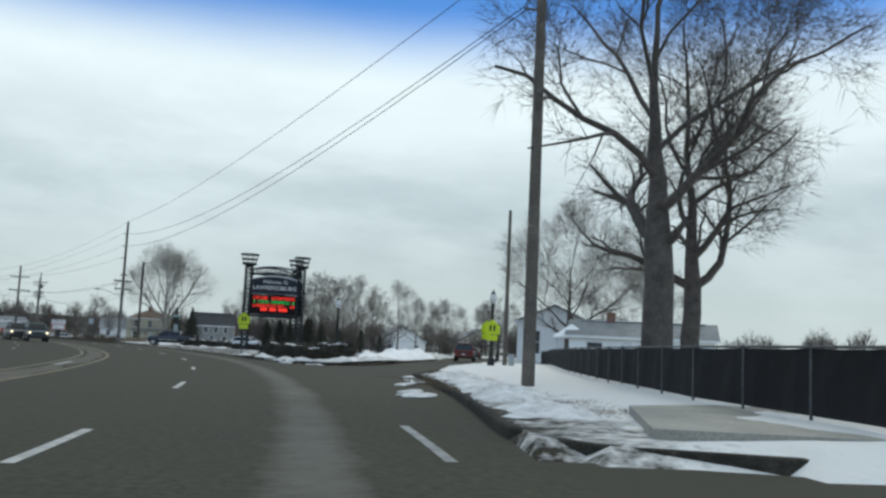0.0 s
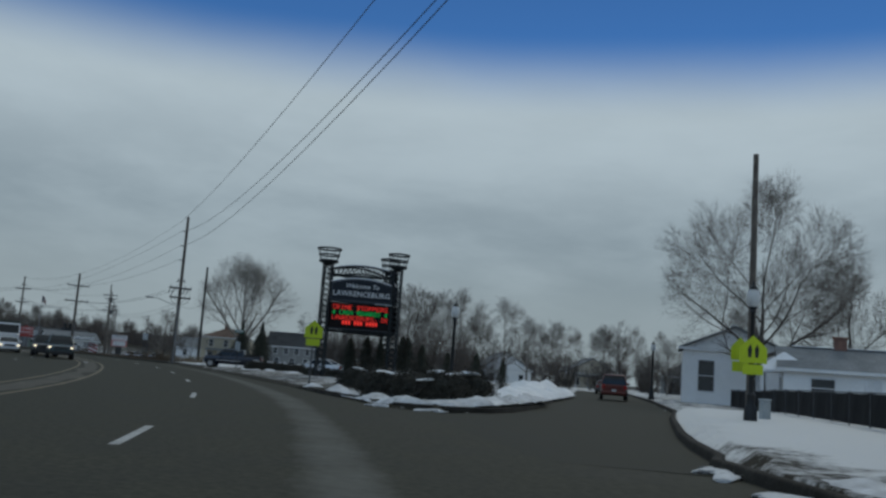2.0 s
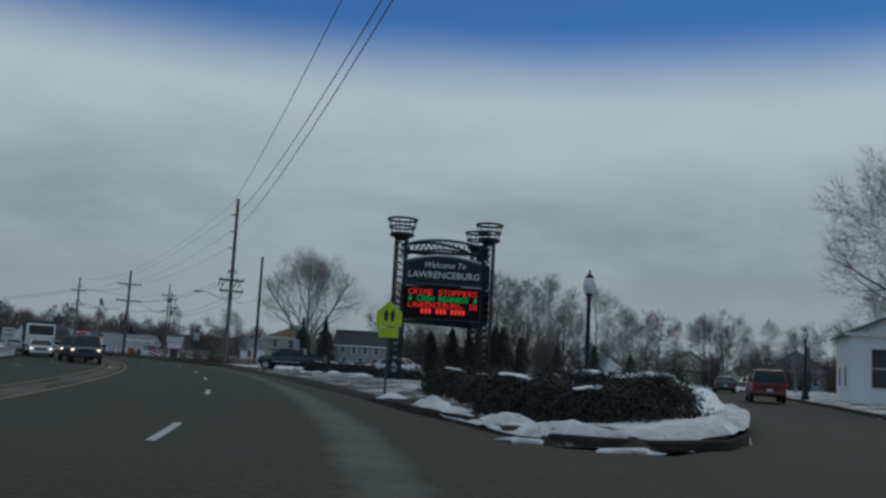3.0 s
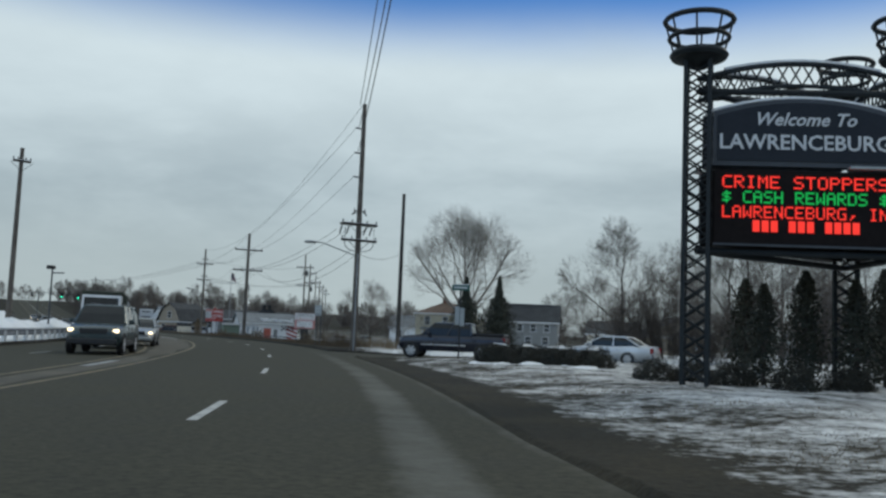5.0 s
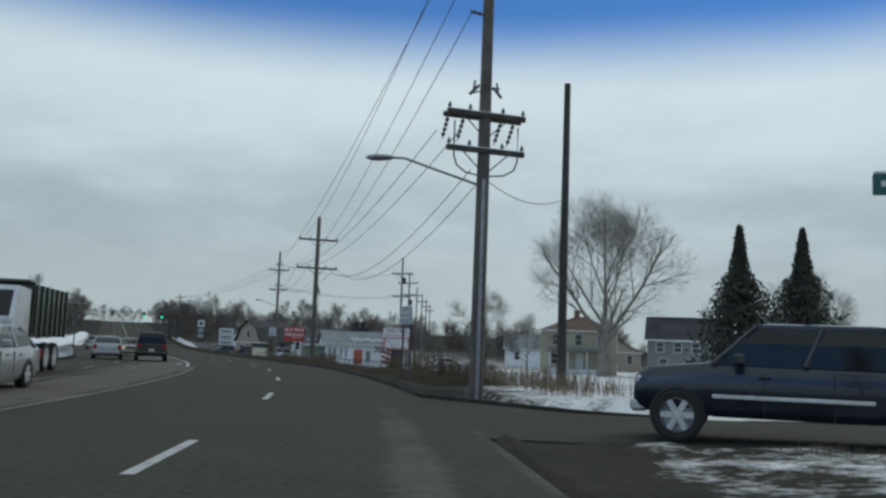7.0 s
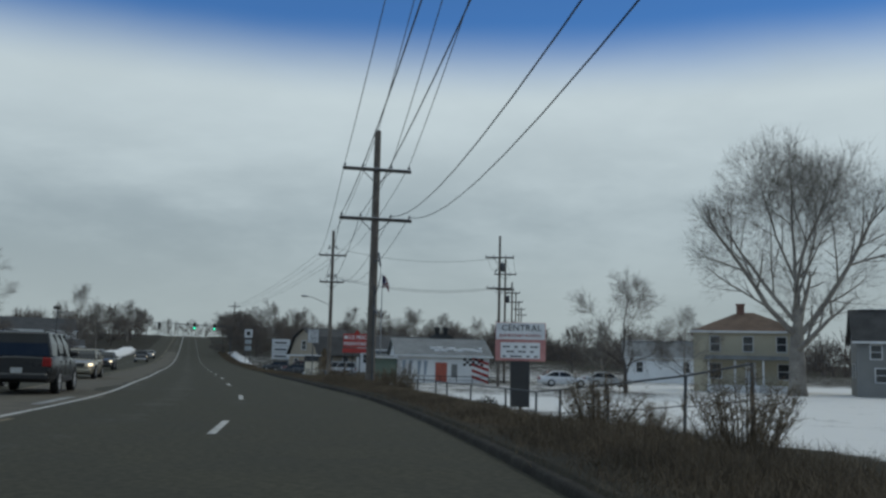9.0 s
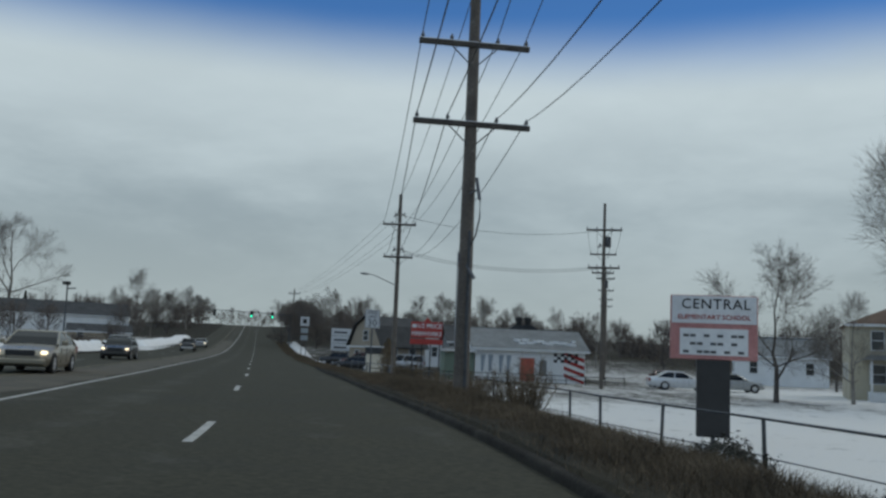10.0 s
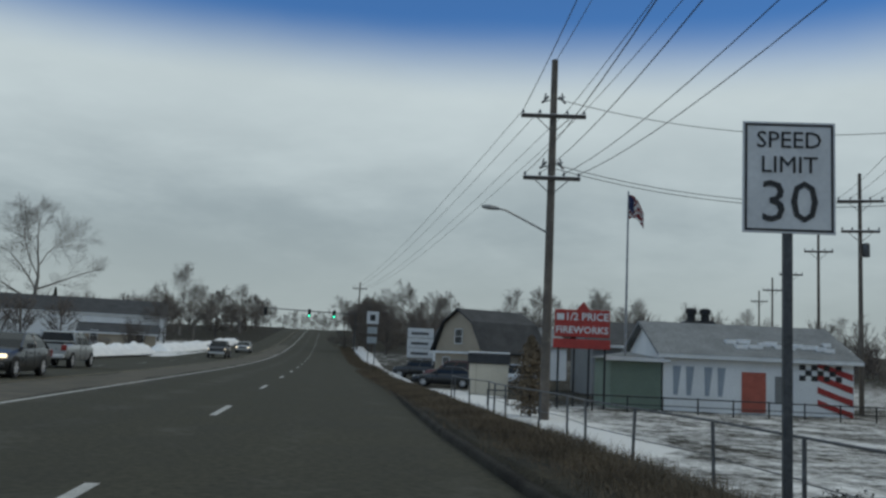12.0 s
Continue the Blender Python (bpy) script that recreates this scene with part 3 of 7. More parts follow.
smooth(road_mesh)
road = solid("road", road_mesh, ASPHALT, "dark worn asphalt road with pale salt-dried bands", "road", "structure")


def flat(name, poly, z, material, label, category, rise=0.0, climb=0.0):
    bm = bmesh.new()
    side = road_coords(np.array([p_[0] for p_ in poly], float), np.array([p_[1] for p_ in poly], float))[1]
    top = [bm.verts.new((x, y, z + rise + climb * float(blend(o_, 5.0, 8.0)))) for (x, y), o_ in zip(poly, side)]
    low = [bm.verts.new((x, y, z - 0.3)) for x, y in poly]
    bm.faces.new(top)
    for k in range(len(poly)):
        n = (k + 1) % len(poly)
        bm.faces.new((top[k], low[k], low[n], top[n]))
    bmesh.ops.triangulate(bm, faces=[f for f in bm.faces if len(f.verts) > 4])
    return solid(name, bm, material, label, category, "structure")


flat("side_street", PAVED["side_street"], -0.028, SIDE_ASPHALT, "grey asphalt side street meeting the road", "road")
flat("driveway", PAVED["driveway"], -0.028, SIDE_ASPHALT, "worn asphalt driveway mouth beside the kerb", "driveway", climb=0.10)
flat("entrance", PAVED["entrance"], -0.028, SIDE_ASPHALT, "worn asphalt entrance beside the road", "driveway")
flat("concrete_apron", [(4.5, 10.0), (13.0, 9.1), (13.0, 15.2), (6.9, 15.8), (5.0, 14.2)], 0.19, CONCRETE, "pale concrete slab bare of snow", "pavement", 0.015, 0.13)


def strip(name, s0, s1, o0, o1, material, lift, step=1.0, label="", wander=0.0):
    """A thin painted or dirty strip lying on the road."""
    n = max(2, int((s1 - s0) / step))
    s = np.linspace(s0, s1, n)
    lo, hi = (np.vectorize(v)(s) if callable(v) else np.full(n, float(v)) for v in (o0, o1))
    if wander:
        jig = np.array([noise.noise(Vector((v * 0.21, o0 if not callable(o0) else 1.0, 3.0))) for v in s]) * wander
        hi = hi + jig
        lo = lo + 0.6 * np.roll(jig, 7)
    a, b = along(s, lo), along(s, hi)
    z = road_z(s) + lift
    cam_ = lambda o: 0.02 * (1 - ((o + 5) / 9.0) ** 2).clip(-1, 1) - 0.02
    va = np.concatenate([a, (z + cam_(lo))[:, None]], 1)
    vb = np.concatenate([b, (z + cam_(hi))[:, None]], 1)
    v = np.concatenate([va, vb])
    i = np.arange(n - 1)
    return part(name, array_mesh(name, v, np.stack([i, i + n, i + n + 1, i + 1], 1)), material, road, label)


DASH_AT = [float(np.interp(k, [-6, 0, 1, 2, 4, 5, 6, 7, 10, 11, 12, 13, 34], [-56, 19.1, 31.4, 44.4, 71.1, 83.3, 97.0, 109.2, 145.2, 158.5, 170.9, 182.6, 445])) for k in range(-5, 34) if k < 33]
for s0 in DASH_AT:
    strip("lane_dash", s0, s0 + 3.05, -0.065, 0.065, WHITE_LINE, 0.004, 0.6)
def far_yellow(s):
    return -4.9 - 1.9 * blend(s, 92, 122)


strip("median_dirt", -40, 150, lambda s: far_yellow(s) + 0.3, -3.9, ROAD_DIRT, 0.003, 1.0, "brown grit on the flush median", 0.5)
strip("median_dirt", 150, 330, -6.6, -4.3, ROAD_DIRT, 0.003, 1.0, "brown grit on the flush median", 0.8)
strip("edge_line", -50, 136, -3.72, -3.58, YELLOW_LINE, 0.006, 1.0, "worn yellow centre line")
strip("edge_line", -50, 150, lambda s: far_yellow(s) - 0.07, lambda s: far_yellow(s) + 0.06, YELLOW_LINE, 0.006, 1.0, "worn yellow centre line")
strip("edge_line", 136, 500, -4.06, -3.92, WHITE_LINE, 0.006, 1.0, "faded pale solid line")
strip("edge_line", 150, 500, -6.87, -6.74, YELLOW_LINE, 0.006, 1.0, "worn yellow centre line")
for s0 in np.arange(-30, 300, 12.19):
    strip("lane_dash", s0, s0 + 3.05, float(np.interp(s0, [80, 95, 155, 175], [-8.6, -7.7, -7.9, -9.9])), float(np.interp(s0, [80, 95, 155, 175], [-8.6, -7.7, -7.9, -9.9])) + 0.12, FADED_LINE, 0.004, 0.6)
for s0 in (31.0, 84.0, 141.0):
    strip("turn_arrow", s0, s0 + 4.2, -4.6, -4.35, FADED_LINE, 0.006, 1.0, "faded turn arrow")
strip("stub_line", 7.6, 11.6, lambda s: 3.93 + 0.0 * s, lambda s: 4.07 + 0.0 * s, FADED_LINE, 0.006, 0.5, "faded short white stripe")


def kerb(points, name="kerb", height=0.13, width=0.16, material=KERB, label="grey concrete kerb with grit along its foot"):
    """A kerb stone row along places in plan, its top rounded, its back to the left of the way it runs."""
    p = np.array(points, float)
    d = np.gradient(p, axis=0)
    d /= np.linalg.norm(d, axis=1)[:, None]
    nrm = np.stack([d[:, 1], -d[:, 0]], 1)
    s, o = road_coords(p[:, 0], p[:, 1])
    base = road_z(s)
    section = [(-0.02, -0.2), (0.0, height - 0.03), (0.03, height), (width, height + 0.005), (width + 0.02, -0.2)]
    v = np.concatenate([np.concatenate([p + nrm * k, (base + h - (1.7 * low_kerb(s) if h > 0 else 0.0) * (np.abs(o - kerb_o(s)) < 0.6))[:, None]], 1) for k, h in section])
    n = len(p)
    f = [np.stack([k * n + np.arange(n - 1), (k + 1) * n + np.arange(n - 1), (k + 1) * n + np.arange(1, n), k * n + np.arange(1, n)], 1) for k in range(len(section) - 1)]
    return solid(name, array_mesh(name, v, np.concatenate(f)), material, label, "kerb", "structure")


def kerb_run(s0, s1):
    s = np.arange(s0, s1, 0.8)
    return [tuple(v) for v in along(s, kerb_o(s))]


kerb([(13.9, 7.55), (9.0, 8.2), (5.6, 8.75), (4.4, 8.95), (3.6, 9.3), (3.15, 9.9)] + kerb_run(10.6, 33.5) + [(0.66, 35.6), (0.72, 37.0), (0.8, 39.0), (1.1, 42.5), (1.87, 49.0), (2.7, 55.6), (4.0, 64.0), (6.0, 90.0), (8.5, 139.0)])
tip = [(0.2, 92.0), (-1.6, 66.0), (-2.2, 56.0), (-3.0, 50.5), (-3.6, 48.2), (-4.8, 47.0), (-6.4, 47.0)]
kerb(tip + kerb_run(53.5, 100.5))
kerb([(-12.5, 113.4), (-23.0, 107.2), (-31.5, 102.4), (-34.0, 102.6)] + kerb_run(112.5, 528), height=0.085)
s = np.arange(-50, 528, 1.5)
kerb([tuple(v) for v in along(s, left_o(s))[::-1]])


def snow_ridge(name, points, width, height, label, material=DIRTY_SNOW, seed=1, ragged=0.6):
    """A ridge of ploughed snow along places in plan, one crumbled sheet that dips into the ground where it thins out."""
    p = np.asarray(points, float)
    d = np.gradient(p, axis=0)
    d /= np.linalg.norm(d, axis=1)[:, None]
    nrm = np.stack([d[:, 1], -d[:, 0]], 1)
    v = np.linspace(-1, 1, 13)
    xy = p[:, None] + nrm[:, None] * (v * width / 2)[None, :, None]
    s_, o_ = road_coords(xy[..., 0], xy[..., 1])
    base = bare_z(xy[..., 0], xy[..., 1], s_, o_)
    lump = np.array([noise.fractal(Vector((x * 0.9, y * 0.9, seed)), 0.9, 2.1, 5) for x, y in xy.reshape(-1, 2)]).reshape(base.shape)
    slow = np.array([noise.noise(Vector((x * 0.23, y * 0.23, seed + 9))) for x, y in xy.reshape(-1, 2)]).reshape(base.shape)
    ends = np.clip(np.minimum(np.arange(len(p)), np.arange(len(p))[::-1]) / 4.0, 0, 1)[:, None]
    z = base - 0.09 + (height * (1 - v**2)[None, :] ** 0.7 * (1 + ragged * lump + 0.7 * ragged * slow) + 0.05 * lump) * ends
    idx = np.arange(z.size).reshape(z.shape)
    me = array_mesh(name, np.concatenate([xy.reshape(-1, 2), z.reshape(-1, 1)], 1), np.stack([idx[:-1, :-1], idx[:-1, 1:], idx[1:, 1:], idx[1:, :-1]], -1).reshape(-1, 4))
    return solid(name, smooth(me, 50), material, label, "snow", "stuff", "ploughed snow")


def run_at(s0, s1, o, step=0.3):
    s = np.arange(s0, s1, step)
    return along(s, o(s) if callable(o) else np.full(len(s), float(o)))


rnd = random.Random(4)
snow_ridge("snow_heap", run_at(11, 31, lambda s: kerb_o(s) + 1.0), 1.9, 0.20, "grey ploughed snow crumbled along the kerb", seed=2, ragged=1.0)
t_ = np.linspace(0, 1, 130)[:, None]
snow_ridge("snow_heap", np.array([[-2.2, 52.5]]) * (1 - t_) + np.array([[1.1, 86.0]]) * t_ - np.array([[1.5, 0]]), 1.5, 0.34, "white snow heaped along the island kerb", SNOW, 3)
snow_ridge("snow_heap", np.array([[-25.7, 90.9]]) * (1 - t_) + np.array([[-20.6, 89.0]]) * t_, 1.0, 0.17, "white snow along the foot of a low hedge", SNOW, 4, 0.7)
for x_, y_, wx, wy in ((1.2, 20.7, 0.42, 1.0), (0.95, 22.3, 0.22, 0.35), (0.55, 30.6, 0.28, 1.0), (0.85, 28.9, 0.24, 0.5), (0.5, 26.3, 0.18, 0.8), (0.35, 33.6, 0.2, 0.9), (-5.2, 46.4, 0.5, 0.14), (-6.9, 46.9, 0.4, 0.12)):
    bm = bmesh.new()
    bmesh.ops.create_icosphere(bm, subdivisions=3, radius=1.0, matrix=Matrix.Translation((x_, y_, -0.005)) @ Matrix.Diagonal((wx, wy, 0.05, 1)))
    for v in bm.verts:
        v.co += Vector((0.3, 0.3, 0.03)) * noise.noise(v.co * 2.6)
    solid("snow_scrap", bm, DIRTY_SNOW, "flat scrap of dirty snow lying on the junction", "snow", "", "snow scraps", soft=True)


def resampled(points, step=0.3):
    """Places at even steps along a bent line."""
    p_ = np.asarray(points, float)
    d_ = np.r_[0, np.cumsum(np.linalg.norm(np.diff(p_, axis=0), axis=1))]
    at = np.arange(0, d_[-1], step)
    return np.stack([np.interp(at, d_, p_[:, k]) for k in (0, 1)], 1)


lip = [(-2.1, 60.0), (-2.65, 56.0), (-3.4, 50.9), (-4.0, 48.7), (-5.0, 47.55), (-6.4, 47.5)] + [tuple(v) for v in along(np.arange(49.0, 60, 1.0), kerb_o(np.arange(49.0, 60, 1.0)) + 0.5)]
snow_ridge("snow_heap", resampled(lip), 0.9, 0.15, "thin ragged snow crusted on the island kerb", DIRTY_SNOW, 21, 1.1)
snow_ridge("snow_heap", resampled([(-3.0, 71.0), (-2.9, 82.0), (-1.6, 95.0)]), 2.8, 0.6, "white snow mound beside the side street", SNOW, 22, 0.5)
snow_ridge("snow_bank", run_at(106, 158, lambda s: left_o(s) - 2.3), 3.0, 0.8, "long white bank of ploughed snow behind the guard rail", SNOW, 9, 0.35)
snow_ridge("snow_bank", run_at(198, 262, lambda s: left_o(s) - 2.4), 2.6, 0.85, "long white bank of ploughed snow beside the far lane", SNOW, 10, 0.35)
snow_ridge("snow_bank", run_at(268, 330, lambda s: left_o(s) - 2.4), 2.6, 0.8, "long white bank of ploughed snow beside the far lane", SNOW, 11, 0.35)
snow_ridge("snow_heap", run_at(232, 330, lambda s: kerb_o(s) + 2.6), 2.4, 0.32, "dirty snow heaped along the kerb", seed=12, ragged=0.8)


# ---- plants ----
def tubes(a, b, ra, rb, sides):
    """Tapered pieces of wood between the points of a and b."""
    a, b = np.asarray(a, float), np.asarray(b, float)
    d = b - a
    d /= np.maximum(np.linalg.norm(d, axis=1, keepdims=True), 1e-6)
    a, b = a - d * 0.3 * np.asarray(ra)[:, None], b + d * 0.3 * np.asarray(rb)[:, None]
    ref = np.where(np.abs(d[:, 2:3]) > 0.9, [[1.0, 0, 0]], [[0, 0, 1.0]])
    u = np.cross(d, ref)
    u /= np.linalg.norm(u, axis=1, keepdims=True)
    w = np.cross(d, u)
    ang = np.arange(sides) * math.tau / sides
    c, s_ = np.cos(ang)[None, :, None], np.sin(ang)[None, :, None]
    out = u[:, None] * c + w[:, None] * s_
    lo = a[:, None] + out * np.asarray(ra)[:, None, None]
    hi = b[:, None] + out * np.asarray(rb)[:, None, None]
    v = np.concatenate([lo, hi], 1).reshape(-1, 3)
    k = np.arange(sides)
    f = np.stack([k, (k + 1) % sides, (k + 1) % sides + sides, k + sides], 1)
    faces_ = (np.arange(len(a)) * 2 * sides)[:, None, None] + f[None]
    return v, faces_.reshape(-1, 4)


def spikes(a, b, ra):
    """Fine twigs that end in a point."""
    a, b = np.asarray(a, float), np.asarray(b, float)
    d = b - a
    d /= np.maximum(np.linalg.norm(d, axis=1, keepdims=True), 1e-6)
    ref = np.where(np.abs(d[:, 2:3]) > 0.9, [[1.0, 0, 0]], [[0, 0, 1.0]])
    u = np.cross(d, ref)
    u /= np.linalg.norm(u, axis=1, keepdims=True)
    w = np.cross(d, u)
    foot = [a + (u * math.cos(k * math.tau / 3) + w * math.sin(k * math.tau / 3)) * np.asarray(ra)[:, None] for k in range(3)]
    v = np.stack([*foot, b], 1).reshape(-1, 3)
    k = np.arange(len(a))[:, None, None] * 4
    return v, (k + np.array([[0, 1, 3], [1, 2, 3], [2, 0, 3]])[None]).reshape(-1, 3)


def wood(name, segs, sides):
    a, b, ra, rb = (np.array([q[k] for q in segs]) for k in range(4))
    if sides == 3:
        return array_mesh(name, *spikes(a, b, ra))
    return smooth(array_mesh(name, *tubes(a, b, ra, rb, sides)), 70)


def fanned(seed, height, radius, wide, base, limbs=8, levels=4, twig=0.012, gnarl=0.10, rise=0.10, lean=0.0, spread=1.0, leader=0.55, bushy=1.0):
    """A leafless tree: a trunk that forks into ascending limbs, each branching on until fine twigs fill a rounded crown."""
    rnd = random.Random(seed)
    thick, thin = [], []
    mid, half = Vector((lean * height * 0.5, 0, (height + base) / 2)), (height - 0.8 * base) / 2
    lump = [rnd.uniform(0, math.tau) for _ in range(3)]

    def room(p):
        """How far out in the crown a place lies: 1 at its rim, which bulges and dips."""
        q = p - mid
        a = math.atan2(q.y, q.x)
        bulge = 1 + 0.11 * math.sin(3 * a + lump[0]) + 0.08 * math.sin(5 * a + 6 * q.z / height + lump[1]) + 0.07 * math.sin(9 * q.z / height + 2 * a + lump[2])
        return math.sqrt((q.x / wide) ** 2 + (q.y / wide) ** 2 + (q.z / half) ** 2) / bulge

    def aside(d, tilt, turn):
        side = d.orthogonal().normalized()
        side.rotate(Matrix.Rotation(turn, 3, d))
        return (d * math.cos(tilt) + side * math.sin(tilt)).normalized()

    def grow(p, d, length, r, level):
        if level >= levels:
            length = max(1.45 * length, 0.045 * height)
        while level < levels and room(p + d * length) > 1.0 and length > 0.12 * height / (level + 1):
            length *= 0.86
        n = (6, 6, 5, 3, 2, 1)[level]
        last = level >= levels or (level >= 2 and length < 0.035 * height)
        turn = rnd.uniform(0, math.tau)
        q = p
        for k in range(n):
            d = (d + Vector((rnd.gauss(0, 1), rnd.gauss(0, 1), rnd.gauss(0, 0.7))) * gnarl * (1.0 if level < 3 else 1.5) + Vector((0, 0, rise))).normalized()
            e = q + d * (length / n)
            r0, r1 = max(r * (1 - 0.62 * k / n), 0.55 * twig), max(r * (1 - 0.62 * (k + 1) / n), 0.5 * twig)
            (thin if r0 < 2.2 * twig else thick).append((tuple(q), tuple(e + d * (0.25 * length / n if r0 < 2.2 * twig else 0)), r0, r1))
            if not last and (k > 0 or level > 1):
                many = bushy * (1.25 if level < 2 else 1.7) * min(1.0, max(0.0, (1.06 - room(e)) / 0.18))
                for _ in range(int(many) + (rnd.random() < many % 1)):
                    turn += 2.4 + rnd.uniform(-0.5, 0.5)
                    f = (k + 1) / n
                    grow(e, aside(d, rnd.uniform(0.42, 0.85), turn), length * rnd.uniform(0.42, 0.66) * (1.12 - 0.45 * f), r1 * rnd.uniform(0.42, 0.62), level + 1)
            q = e
        if not last and room(q) < 1.02:
            for s_ in (0, math.pi):
                grow(q, aside(d, rnd.uniform(0.15, 0.4), turn + s_), length * rnd.uniform(0.38, 0.5), r1 * 0.75, level + 1)

    q, way = Vector((0, 0, -0.3)), Vector((lean, 0, 1)).normalized()
    stem = 4
    for k in range(stem):
        e = q + (way + Vector((rnd.gauss(0, 0.035), rnd.gauss(0, 0.035), 0))) * ((base + 0.3) / stem)
        r0, r1 = radius * (1 - 0.16 * k / stem), radius * (1 - 0.16 * (k + 1) / stem)
        thick.append((tuple(q), tuple(e), r0 * (1.3 if k == 0 else 1.0), r1))
        q = e
    top = base + leader * (height - base)
    steps_ = max(3, limbs - 2)
    r, az = radius * 0.84, rnd.uniform(0, math.tau)
    for k in range(steps_):
        f = k / (steps_ - 1)
        for _ in range(2 if k in (0, 1) else 1):
            az += 2.4 + rnd.uniform(-0.35, 0.35)
            tilt = spread * (1.08 - 0.62 * f) * rnd.uniform(0.85, 1.1)
            d = Vector((math.cos(az) * math.sin(tilt), math.sin(az) * math.sin(tilt), math.cos(tilt)))
            grow(q, d, 0.56 * height * (1.0 - 0.35 * f), r * rnd.uniform(0.46, 0.62), 1)
        e = q + (way + Vector((rnd.gauss(0, 0.09), rnd.gauss(0, 0.09), 0))) * ((top - base) / steps_)
        r1 = r * 0.80
        thick.append((tuple(q), tuple(e), r, r1))
        q, r = e, r1
    grow(q, way, 0.8 * (height - top), r, 1)
    return thick, thin


def thicket_form(seed, height, wide, stems=46, twig=0.009):
    """Many thin stems fanning from the ground, each with side twigs."""
    rng = np.random.default_rng(seed)
    thick, thin = [], []
    for _ in range(stems):
        a, r = rng.uniform(0, math.tau), wide * rng.uniform(0, 1) ** 0.6
        p = np.array([0.45 * r * math.cos(a), 0.45 * r * math.sin(a), -0.2])
        h = height * rng.uniform(0.6, 1.0) * (1 - 0.3 * (r / wide) ** 2)
        n = 7
        for k in range(n):
            e = p + np.array([0.55 * r * math.cos(a) / n, 0.55 * r * math.sin(a) / n, h / n]) + rng.normal(0, 0.07, 3) * height / n
            thick.append((tuple(p), tuple(e), twig * (2.6 - 0.26 * k), twig * (2.4 - 0.26 * k)))
            for _ in range(5):
                q = e + rng.normal(0, 0.5, 3) * [0.75, 0.75, 0.5] * (0.55 + 0.5 * wide / 3) + [0, 0, 0.35]
                thin.append((tuple(e), tuple(q), twig, 0.6 * twig))
                for _ in range(3):
                    m = np.array(e) + (q - e) * rng.uniform(0.3, 0.9)
                    thin.append((tuple(m), tuple(m + rng.normal(0, 0.22, 3) + [0, 0, 0.15]), 0.8 * twig, 0.5 * twig))
            p = e
    return thick, thin


def tree(form, x, y, turn, scale, label, bark=BARK, twigs=TWIG, group="bare trees", z=None):
    """A leafless tree that stands in the ground: trunk and limbs, and a crown of twigs."""
    ob = thing("tree", label, "tree", x, y, ground_z(x, y) if z is None else z, turn, group)
    ob.scale = (scale, scale, scale)
    for name, me, material in (("trunk", form[0], bark), ("crown", form[1], twigs)):
        part(name, me, material, ob)
    return ob


def meshes_of(form, sides=(8, 3), bark=BARK, twigs=TWIG):
    t, c = wood("trunk", form[0], sides[0]), wood("crown", form[1], sides[1])
    t.materials.append(bark), c.materials.append(twigs)
    return t, c


def flakes(centres, normals, size, rnd):
    """Many small leaf-like blades."""
    n = len(centres)
    nr = np.asarray(normals) + rnd.normal(0, 0.5, (n, 3))
    nr /= np.linalg.norm(nr, axis=1, keepdims=True)
    u = np.cross(nr, rnd.normal(0, 1, (n, 3)))
    u /= np.linalg.norm(u, axis=1, keepdims=True)
    w = np.cross(nr, u)
    l, b = size * rnd.uniform(0.6, 1.5, (n, 1)), size * rnd.uniform(0.25, 0.5, (n, 1))
    c = np.asarray(centres)
    v = np.stack([c - u * l, c - w * b + nr * 0.2 * b, c + u * l, c + w * b + nr * 0.2 * b], 1).reshape(-1, 3)
    return v, np.arange(n * 4).reshape(n, 4)


def conifer_mesh(seed, height, width, count, size, column=False):
    rnd = np.random.default_rng(seed)
    h = rnd.uniform(0.02, 1, count) ** (0.8 if column else 1.35)
    prof = (1 - h**3) * np.minimum(1, 0.55 + 2 * h) if column else 0.45 * np.clip(1 - (h / 0.74) ** 2.2, 0, 1) ** 0.6 * np.minimum(1, 0.75 + 1.5 * h) + 0.55 * (1 - h) ** 0.9
    a = rnd.uniform(0, math.tau, count)
    tier = 1 + 0.18 * np.sin(h * height * 5.5 + 2 * np.sin(a * 3)) + 0.12 * np.sin(a * 5 + seed)
    r = width * prof * tier * rnd.uniform(0.25, 1.25, count) + 0.05
    c = np.stack([np.cos(a) * r, np.sin(a) * r, h * height - 0.15 * r], 1)
    nrm = np.stack([np.cos(a), np.sin(a), np.full(count, 0.5)], 1)
    return array_mesh("foliage", *flakes(c, nrm, size, rnd))


def evergreen(name, mesh, x, y, turn, scale, label, height, group):
    ob = thing(name, label, "tree", x, y, ground_z(x, y), turn, group)
    ob.scale = (scale, scale, scale)
    part("trunk", rods(((0, 0, -0.3), (0, 0, height * 0.9), 0.09, 0.02)), BARK, ob)
    part("foliage", mesh, EVERGREEN, ob)
    return ob


def shrub_mesh(seed, sx, sy, sz, count, size):
    """A low twiggy shrub: a ragged dome of small leaves."""
    rnd = np.random.default_rng(seed)
    d = rnd.normal(0, 1, (count, 3))
    d[:, 2] = np.abs(d[:, 2])
    d /= np.linalg.norm(d, axis=1, keepdims=True)
    bump = 1 + 0.16 * np.sin(d[:, 0] * 7 + seed) * np.sin(d[:, 1] * 6 + 1.3 * seed) + rnd.normal(0, 0.05, count)
    r = rnd.uniform(0.55, 1.0, count) ** 0.5 * bump
    c = d * r[:, None] * [sx, sy, sz]
    return array_mesh("leaves", *flakes(c, d, size, rnd))


